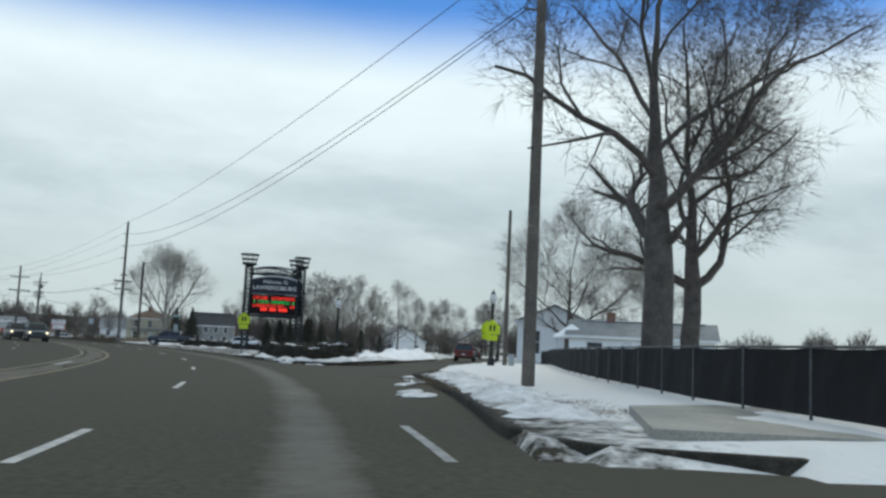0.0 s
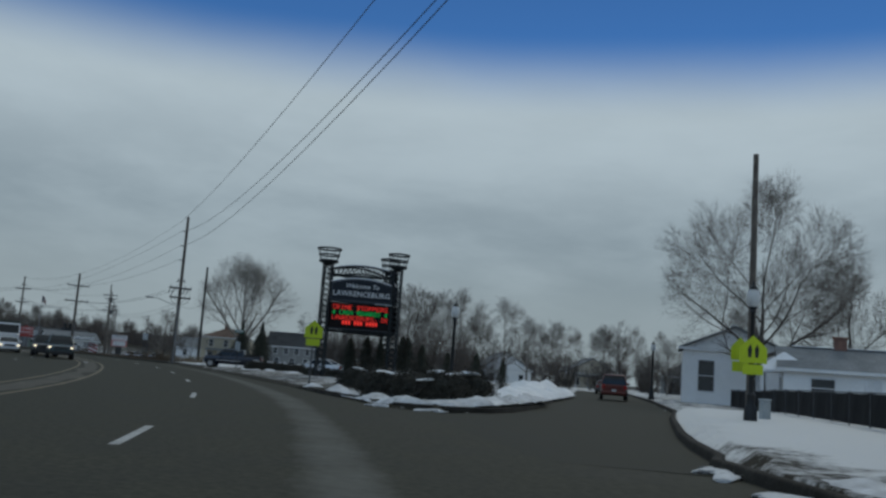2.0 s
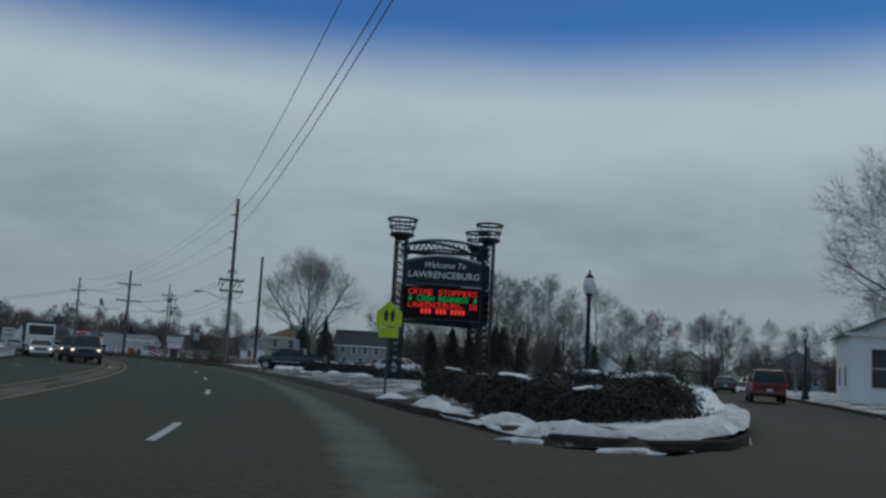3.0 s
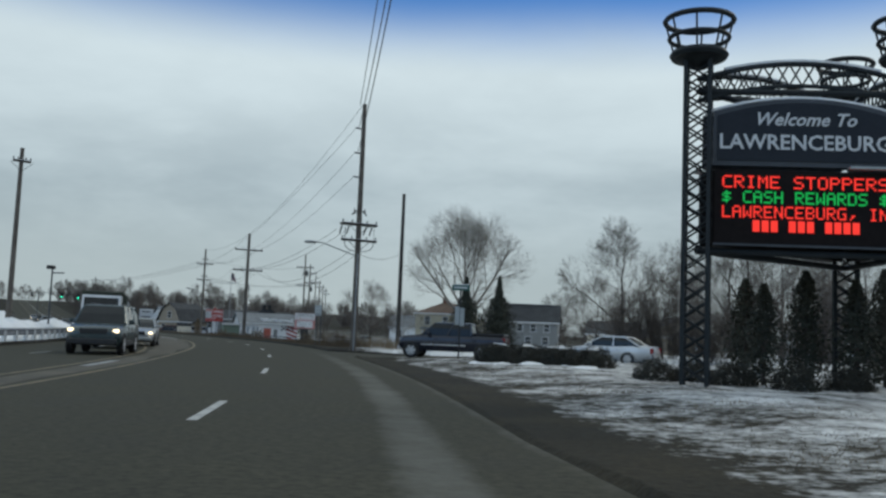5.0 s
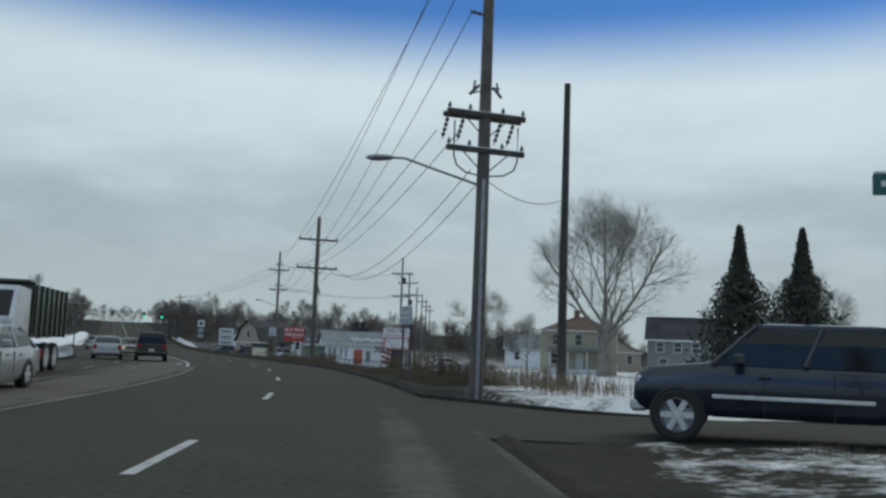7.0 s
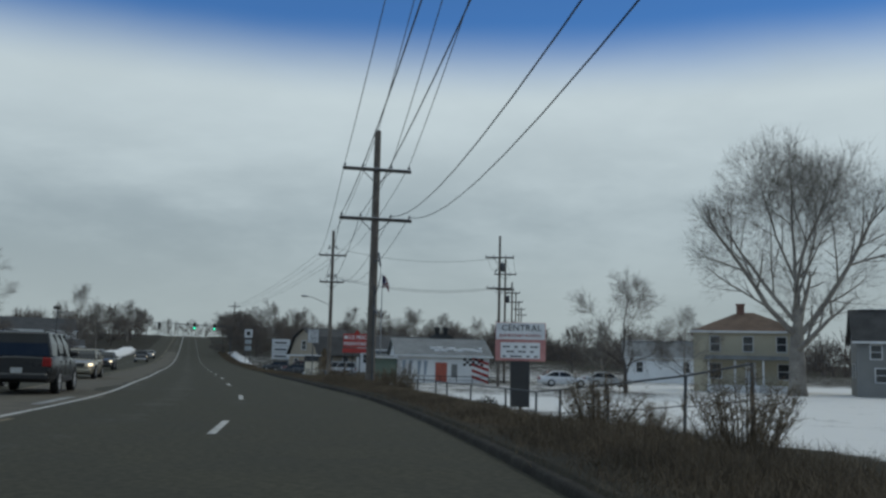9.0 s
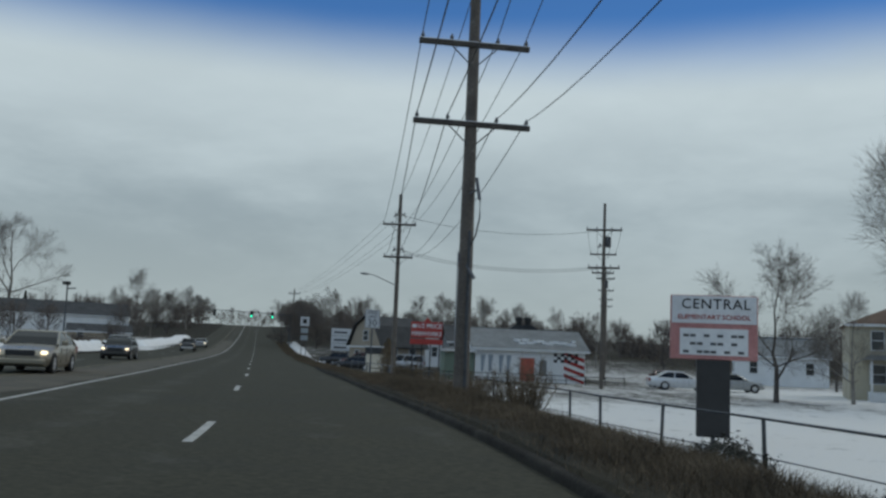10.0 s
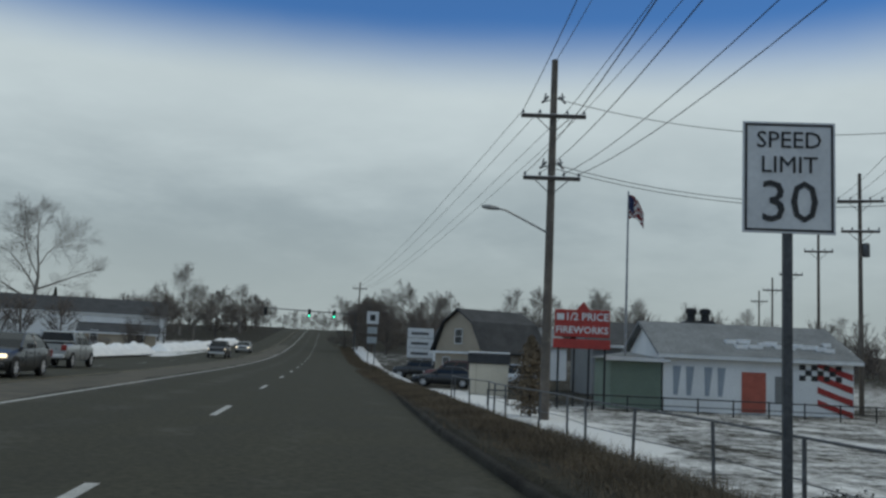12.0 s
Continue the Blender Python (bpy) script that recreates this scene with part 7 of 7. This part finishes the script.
# chain-link fence round the field
cl = thing("field_fence", "rusty chain-link fence with a bent top rail", "fence")
last = None
for k, sv in enumerate(np.arange(132, 213, 3.0)):
    px, py = (float(v) for v in along(sv, 8.1 + 0.25 * math.sin(k * 1.7)))
    z0 = ground_z(px, py)
    lean = 0.06 * math.sin(k * 2.3)
    top_ = (px + lean, py, z0 + 1.2)
    part("post", rods(((px, py, z0 - 0.4), top_, 0.032), sides=7), DULL_STEEL, cl)
    if last:
        part("rail", rods((last, top_, 0.022), sides=5), DULL_STEEL, cl)
        part("strand", rods(((last[0], last[1], last[2] - 0.55), (px, py, z0 + 0.62), 0.010), ((last[0], last[1], last[2] - 1.1), (px, py, z0 + 0.1), 0.010), sides=4), DULL_STEEL, cl)
    last = top_
yd = thing("yard_fence", "low dark rail fence in front of the store", "fence")
prev = None
for k in range(14):
    px, py = -101.0 + 1.25 * k, 178.0 + 0.95 * k
    z0 = ground_z(px, py)
    part("post", rods(((px, py, z0 - 0.3), (px, py, z0 + 0.75), 0.035), sides=7), IRON, yd)
    if prev:
        part("rail", rods(((*prev[:2], prev[2] + 0.7), (px, py, z0 + 0.7), 0.03), ((*prev[:2], prev[2] + 0.35), (px, py, z0 + 0.35), 0.02), sides=6), IRON, yd)
    prev = (px, py, z0)
for k, (px, py, tn) in enumerate(((-80.5, 191.0, 30), (-77.5, 194.5, 35), (-84.0, 196.5, 120))):
    vehicle("sedan", ("white", "silver", "maroon")[k], px, py, tn, ("white", "silver", "dark red")[k] + " car parked in the snowy lot behind the field", ground_z(px, py) + 0.02, group="parked cars")

# far left: a long low white building, a car port
house(-221.0, 224.0, 60, 27.0, 12.0, 5.6, 8.2, "white", "charcoal", "long low white building with a dark roof", "side", z=0.4, windows=(), side_windows=False)
house(-180.5, 207.0, 56, 9.0, 6.0, 2.0, 3.1, "tan", "charcoal", "low dark-roofed shop with snow on its ridge", "side", z=0.5, snow=1.0)

# ---- trees ----
oak = meshes_of(fanned(3, 17.5, 0.50, 5.8, 4.3, 9, 5, 0.013, 0.19, 0.03, 0.0, 1.15, 0.5, 1.22), (12, 3), BARK, BARK)
oak_b = meshes_of(fanned(5, 15.5, 0.40, 4.8, 3.6, 8, 5, 0.012, 0.18, 0.05, 0.0, 1.05, 0.55, 1.15), (10, 3), BARK, BARK)
vase = meshes_of(fanned(8, 20.0, 0.70, 8.3, 3.4, 9, 5, 0.0145, 0.085, 0.05, 0.0, 0.95, 0.45, 1.08), (9, 3), PALE_BARK, PALE_TWIG)
round_a = meshes_of(fanned(11, 11.0, 0.22, 5.0, 1.8, 7, 4, 0.020, 0.11, 0.03, 0.0, 1.2, 0.5, 1.05), (5, 3))
round_b = meshes_of(fanned(23, 11.0, 0.21, 5.2, 1.5, 7, 4, 0.020, 0.11, 0.02, 0.03, 1.25, 0.5, 1.05), (5, 3), BARK, RED_TWIG)
round_c = meshes_of(fanned(31, 10.0, 0.20, 4.3, 2.0, 7, 4, 0.019, 0.10, 0.04, -0.03, 1.1, 0.5, 1.0), (5, 3), PALE_BARK, PALE_TWIG)
far_a = meshes_of(fanned(12, 11.0, 0.24, 5.2, 1.4, 6, 4, 0.036, 0.11, 0.02, 0.0, 1.25, 0.5, 0.92), (5, 3), BARK, TWIG)
far_b = meshes_of(fanned(24, 11.0, 0.24, 5.4, 1.1, 6, 4, 0.036, 0.11, 0.02, 0.0, 1.3, 0.5, 0.92), (5, 3), BARK, RED_TWIG)
elm = meshes_of(fanned(41, 15.0, 0.34, 7.4, 2.6, 10, 5, 0.012, 0.09, 0.05, 0.0, 1.12, 0.5, 1.05), (7, 3), BARK, RED_TWIG)
sparse = meshes_of(fanned(47, 12.0, 0.26, 6.6, 3.0, 7, 4, 0.020, 0.11, 0.01, 0.0, 1.2, 0.6, 1.0), (6, 3), PALE_BARK, PALE_TWIG)
tree(oak, 8.1, 26.2, 20, 1.0, "great dark bare oak behind the fence")
tree(oak_b, 10.6, 32.0, 200, 0.95, "dark bare oak behind the fence")
tree(elm, 12.6, 84.5, 40, 1.0, "tall fine-twigged bare tree beside a white house", BARK, RED_TWIG)
tree(elm, -35.0, 167.5, 70, 0.63, "dense bare tree behind the houses", BARK, RED_TWIG)
tree(vase, -58.4, 186.5, 0, 1.03, "large pale-barked bare tree with spreading limbs", PALE_BARK, PALE_TWIG)
tree(round_c, -236.8, 254.4, 0, 1.42, "tall round-crowned bare tree beyond the far lanes", PALE_BARK, PALE_TWIG, "trees beyond the far lanes")
tree(sparse, -242.2, 226.1, 0, 2.0, "large open-crowned bare tree beyond the far lanes", PALE_BARK, PALE_TWIG, "trees beyond the far lanes")


def tree_row(rows_, forms, label, group):
    for k, (x, y, h) in enumerate(rows_):
        f, hh = forms[k % len(forms)]
        tree(f, x, y, (k * 77) % 360, h / hh, label, group=group)


A_, B_, C_, FA, FB = (round_a, 11.0), (round_b, 11.0), (round_c, 10.0), (far_a, 11.0), (far_b, 11.0)
tree_row([(-18.4, 135.6, 11.4), (-14.4, 131.0, 10.4), (-7.4, 146.5, 11.0), (-0.8, 164.0, 10.0), (7.8, 171.0, 10.0), (16.0, 165.6, 9.0), (10.1, 168.0, 10.7), (-16.6, 117.3, 9.5), (-11.8, 124.0, 9.8), (0.2, 148.7, 8.8), (-24.0, 150.0, 9.0), (20.0, 128.0, 10.0), (26.0, 112.0, 11.0), (22.0, 96.0, 12.0), (-4.0, 138.0, 8.0), (9.0, 172.0, 9.5), (-11.0, 140.0, 9.0), (-2.0, 170.0, 8.0), (7.5, 141.0, 6.5), (16.5, 142.0, 7.5), (12.0, 126.0, 5.5), (19.5, 137.0, 7.0)], (B_, A_, C_), "bare grey-brown tree behind the island houses", "trees behind the houses")
tree_row([(-66.0, 182.0, 6.5), (-48.9, 206.4, 9.6), (-22.7, 139.7, 8.6), (-19.4, 144.8, 8.6), (-23.6, 113.0, 7.9), (-69.4, 177.6, 9.3), (-81.2, 203.0, 6.5), (-74.0, 215.0, 7.0)], (C_, A_, B_), "bare thin tree beyond the snowy field", "trees beyond the field")
left_trees = [(300, -21, 6.5), (318, -25, 8.0), (336, -22, 9.5), (352, -20, 9.0), (368, -22, 10.0), (386, -18.5, 11.0), (402, -18.5, 10.0), (420, -18.5, 9.0), (345, -31, 9.0), (378, -29, 10.0), (410, -27, 10.0), (436, -19, 9.0), (452, -20, 9.5), (470, -19, 9.0), (490, -19, 9.0), (512, -19, 9.0)]
right_trees = [(345, 11, 9.0), (360, 14, 10.0), (376, 11, 9.0), (394, 12, 9.5), (412, 11, 9.0), (430, 12, 9.5), (450, 11, 9.0), (472, 12, 9.0), (496, 11, 9.0), (518, 12, 9.0)]
tree_row([(*(float(v) for v in along(s_, o_)), h) for s_, o_, h in left_trees], (FA, FB, C_), "bare tree beyond the far lanes", "trees beyond the far lanes")
tree_row([(*(float(v) for v in along(s_, o_)), h) for s_, o_, h in right_trees + [(533.0 + 2.5 * (k % 3), -15.5 + 2.9 * k, 6.0 + k % 3) for k in range(8)]], (FB, FA), "dark thicket tree beside the climbing road", "trees beside the hill")
tree_row([(-188.9, 258.1, 9.4), (-178.5, 254.2, 10.3), (-171.8, 253.5, 11.1), (-183.4, 276.5, 10.3), (-166.4, 251.6, 9.2), (-218.7, 290.8, 9.6), (-200.0, 272.0, 9.0), (-176.0, 248.0, 8.5), (-168.0, 243.0, 8.0), (-162.0, 246.0, 9.0), (-194.0, 265.0, 9.0), (-184.0, 250.0, 8.5), (-158.0, 240.0, 7.5), (-208.0, 282.0, 9.0)], (FB, FA, FB), "dark thicket tree beside the climbing road", "trees beside the hill")
tree_row([(-151.0, 250.8, 10.4), (-153.2, 261.4, 10.9), (-136.0, 248.6, 10.1), (-136.8, 259.5, 9.0), (-142.8, 257.8, 9.8), (-138.3, 263.6, 9.4), (-155.6, 265.0, 10.8), (-128.0, 262.0, 9.0), (-120.0, 258.0, 8.5), (-110.0, 262.0, 8.5), (-98.0, 265.0, 8.0)], (FA, FB, C_), "bare tree behind the store", "trees behind the store")

cone = conifer_mesh(5, 8.8, 2.3, 13000, 0.15)
column = conifer_mesh(6, 3.0, 0.5, 2200, 0.075, True)
evergreen("conifer", cone, -31.4, 107.0, 0, 0.475, "dark pointed spruce beside the driveway", 8.8, "spruces")
evergreen("conifer", cone, -30.2, 109.5, 120, 0.505, "dark pointed spruce beside the driveway", 8.8, "spruces")
evergreen("conifer", cone, -246.0, 232.0, 60, 1.0, "dark spruce far beyond the road", 8.8, "spruces")
for k, (px, py, sc) in enumerate(((-15.3, 82.2, 0.95), (-14.3, 83.0, 1.1), (-13.2, 82.2, 1.0), (-11.4, 82.6, 1.15), (-10.5, 83.6, 1.0), (-15.8, 84.4, 1.05), (-12.2, 85.6, 1.2), (-8.2, 79.0, 0.8), (-6.4, 80.0, 0.85), (-4.6, 78.5, 0.7))):
    evergreen("arborvitae", column, px, py, 50 * k, 0.88 * sc, "narrow dark evergreen planted round the sign", 3.0, "evergreens round the sign")

brown_column = conifer_mesh(16, 3.0, 0.62, 2600, 0.085, True)
dry = thing("arborvitae", "brown winter-burnt columnar evergreen at a pole's foot", "tree", -95.6, 173.4, ground_z(-95.6, 173.4), 30)
part("trunk", rods(((0, 0, -0.3), (0, 0, 2.6), 0.07, 0.02)), BARK, dry)
part("foliage", brown_column, DEAD_GRASS, dry)
low = shrub_mesh(9, 1.0, 0.95, 1.05, 4200, 0.055)
spots = [(-11.4, 64.8), (-10.6, 62.6), (-9.7, 60.2), (-9.0, 57.9), (-8.4, 55.7), (-7.6, 53.8), (-6.5, 52.4), (-5.3, 52.2), (-4.7, 53.8), (-7.9, 58.8), (-7.2, 56.4), (-6.2, 54.6), (-5.6, 57.0), (-8.8, 62.4), (-6.4, 59.6), (-7.3, 62.8), (-4.9, 56.4), (-7.5, 51.7), (-6.7, 50.8), (-5.9, 50.5), (-5.1, 50.8), (-4.5, 52.0)]
for k, (px, py) in enumerate(spots):
    shrub(low, px, py, 47 * k, 0.84 + 0.10 * math.sin(k * 1.9), "dark twiggy clipped shrub of the island hedge", "island hedge", 0.95, k if k % 2 else None)
for k in range(11):
    f = 0.12 + 0.088 * k
    shrub(low, -25.8 + 4.9 * f, 92.0 - 1.9 * f, 61 * k, 0.74 + 0.08 * math.sin(k * 2.1), "dark low shrub in a row with snow at its foot", "driveway hedge", 0.9, k if k % 3 == 1 else None)
for k, (px, py) in enumerate(((-17.9, 82.0), (-17.0, 82.8), (-16.0, 81.4), (-14.6, 80.9), (-13.4, 81.6), (-11.6, 81.2))):
    shrub(low, px, py, 33 * k, 0.62, "small dark shrub at the sign's foot", "shrubs at the sign", 0.95)
for k, (px, py, sc) in enumerate(((-58.6, 135.4, 0.8), (-55.6, 132.0, 0.6), (-79.5, 156.5, 0.6))):
    shrub(low, px, py, 21 * k, sc, "dead brown bush beside the kerb", "verge bushes")
thicket = meshes_of(thicket_form(15, 4.6, 2.4), (4, 3), BARK, RED_TWIG)
for k, (px, py) in enumerate(((-22.6, 111.8), (-20.6, 112.5), (-18.6, 111.0), (-16.6, 113.6), (-13.5, 108.0), (-10.0, 104.0), (-7.5, 118.0), (-11.5, 120.0), (0.5, 134.0), (5.0, 138.0), (11.0, 137.0), (15.0, 139.5), (19.0, 141.0))):
    bush = thing("thicket_bush", "tall leafless brown thicket bush beyond the driveway", "shrub", px, py, ground_z(px, py), 70 * k, "thicket")
    bush.scale = (1.0, 1.0, 1.0 + 0.2 * math.sin(k * 2.0))
    tagged(part("brushwood", thicket[0], BARK, bush), kind="stuff")
    part("crown", thicket[1], RED_TWIG, bush)

for k, (px, py, sx, sz) in enumerate(((-166.5, 191.0, 0.85, 0.34), (-165.6, 193.0, 0.85, 0.36), (-164.8, 195.0, 0.85, 0.34), (-174.5, 205.5, 0.75, 0.85), (-167.4, 189.0, 0.8, 0.3))):
    bush = thing("bush", "brown leafless bush behind the far snow bank", "shrub", px, py, ground_z(px, py), 55 * k, "bushes beyond the far lanes")
    bush.scale = (sx, sx, sz)
    tagged(part("brushwood", thicket[0], BARK, bush), kind="stuff")
    part("crown", thicket[1], RED_TWIG, bush)

weed = meshes_of(thicket_form(27, 4.2, 3.2, 34, 0.016), (4, 3), DEAD_GRASS, DEAD_GRASS)
for k, (sv, ov) in enumerate(((119, 6.6), (122, 6.0), (125, 6.9), (129, 6.4), (133, 6.0), (135, 7.7), (152, 5.9), (155, 6.6), (158, 6.1), (161, 6.7), (164, 6.2), (166, 6.7), (169, 6.2))):
    px, py = (float(v) for v in along(sv, ov))
    bush = thing("weed_bush", "dead brown weed bush beside a chain-link fence", "shrub", px, py, ground_z(px, py), 63 * k, "dead weeds")
    bush.scale = (0.24, 0.24, 0.22 + 0.06 * math.sin(k * 2.3))
    tagged(part("brushwood", weed[0], DEAD_GRASS, bush), kind="stuff")
    part("crown", weed[1], DEAD_GRASS, bush)

# dead stalks along the kerb and reeds below the poles
rnd = random.Random(12)


def stands(name, s0, s1, o0, o1, count, *rest, **kw):
    sv = np.array([rnd.uniform(s0, s1) for _ in range(count)])
    ov = np.array([rnd.triangular(o0, o1, o0 + 0.35 * (o1 - o0)) for _ in range(count)])
    xy = along(sv, ov)
    z = bare_z(xy[:, 0], xy[:, 1], sv, ov) - 0.03
    return grass(name, np.concatenate([xy, z[:, None]], 1), *rest, **kw)


stands("dead_grass", 123, 225, 4.0, 5.4, 12500, 0.12, DEAD_GRASS, "low dead brown stalks along the kerb", 1, 0.6, 6, 0.004)
stands("dead_grass", 117, 134, 4.5, 7.2, 4600, 0.27, DEAD_GRASS, "dense brown dead weeds between kerb and fence", 7, 0.45, 7, 0.0035)
stands("dead_grass", 134, 156, 4.4, 6.2, 5200, 0.19, DEAD_GRASS, "dense brown dead weeds between kerb and fence", 8, 0.45, 7, 0.0035)
stands("dead_grass", 154, 170, 4.4, 6.6, 4600, 0.28, DEAD_GRASS, "dense brown dead weeds between kerb and fence", 9, 0.45, 7, 0.0035)
stands("dead_grass", 168, 200, 4.4, 5.35, 3600, 0.15, DEAD_GRASS, "narrow strip of brown dead weeds beside the kerb", 10, 0.5, 7, 0.0035)
stands("dead_grass", 168, 184, 6.0, 7.4, 900, 0.22, DEAD_GRASS, "thin brown weeds at the foot of the fence", 11, 0.45, 7, 0.0035)
stands("dead_grass", 150, 170, 5.0, 7.6, 170, 0.36, DEAD_GRASS, "taller dead weeds beside the fence", 2, 0.25, 5, 0.006)
stands("dead_grass", 225, 330, 4.3, 6.5, 2500, 0.3, DEAD_GRASS, "dead brown grass along the kerb", 3)
stands("reeds", 110, 125, 6.4, 9.6, 330, 0.65, TAN_GRASS, "tan dry reeds round the pole feet", 4, 0.2, 5, 0.007)
stands("turf_tufts", 56, 100, 5.3, 11.0, 5000, 0.05, DEAD_GRASS, "short brown tufts through the snow", 5, 0.8, 5, 0.006)
stands("turf_tufts", 12, 27, 6.2, 9.0, 2500, 0.05, DEAD_GRASS, "short brown tufts through the snow", 6, 0.8, 5, 0.006)


# ---- far woods round the horizon ----
HOMES = [(ob_.location.x, ob_.location.y) for ob_ in bpy.data.objects if ob_.name.split(".")[0] == "house"]


def far_woods(seed, count, where, label):
    """Many small bare trees, too far to tell apart, as one mass of fine wood."""
    rnd = random.Random(seed)
    a, b, ra = [], [], []
    for _ in range(count):
        x, y = where(rnd)
        s_, o_ = road_coords(np.array([x]), np.array([y]))
        if -17.5 < o_[0] < 8.0 or min(math.hypot(x - hx, y - hy) for hx, hy in HOMES) < 12:
            continue
        z, h = -0.6 if math.hypot(x + 60, y - 120) > 190 else ground_z(x, y), rnd.uniform(6.5, 11.5)
        s_, o_ = road_coords(np.array([x]), np.array([y]))
        z = max(z, float(road_z(s_)[0]) - 0.8) if abs(o_[0]) < 90 else z
        w = h * rnd.uniform(0.32, 0.48)
        a.append((x, y, z)), b.append((x, y, z + h * 0.75)), ra.append(0.16)
        for _ in range(14):
            t = rnd.uniform(0, math.tau)
            m = Vector((x + rnd.uniform(-2.5, 2.5), y + rnd.uniform(-2.5, 2.5), z - 0.2))
            a.append(tuple(m)), b.append(tuple(m + Vector((0.7 * math.cos(t), 0.7 * math.sin(t), rnd.uniform(1.0, 3.2))))), ra.append(0.05)
        for _ in range(70):
            t, p, q = rnd.uniform(0, math.tau), rnd.uniform(0.15, 1) ** 0.6, rnd.uniform(0.0, 1.0)
            zz = z + h * (0.22 + 0.5 * q)
            r = w * p * math.sin(math.pi * (0.25 + 0.6 * q))
            s0 = Vector((x + 0.35 * r * math.cos(t), y + 0.35 * r * math.sin(t), zz - 0.1 * h))
            s1 = Vector((x + r * math.cos(t), y + r * math.sin(t), zz + h * 0.28 * rnd.uniform(0.4, 1.0) * (1.15 - p * 0.6)))
            a.append(tuple(s0)), b.append(tuple(s1)), ra.append(0.05)
            for _ in range(2):
                m = s0.lerp(s1, rnd.uniform(0.3, 0.8))
                a.append(tuple(m)), b.append(tuple(m + Vector((rnd.uniform(-1, 1), rnd.uniform(-1, 1), rnd.uniform(0.1, 1.3))) * 0.9)), ra.append(0.035)
    return solid("far_woods", array_mesh("far_woods", *spikes(a, b, 1.5 * np.asarray(ra))), RED_TWIG, label, "woods", "stuff")


def arc(r0, r1, a0, a1):
    def where(rnd):
        r, t = rnd.uniform(r0, r1), radians(rnd.uniform(a0, a1))
        return -60 + r * math.cos(t), 120 + r * math.sin(t)
    return where


far_woods(1, 130, arc(150, 230, 20, 84), "bare grey woods behind the houses")
far_woods(2, 120, arc(170, 240, 84, 122), "bare grey woods beyond the field")
far_woods(3, 90, arc(150, 235, 143, 200), "bare grey woods beyond the far lanes")
far_woods(4, 90, arc(250, 330, 116, 150), "bare grey woods on the hill")
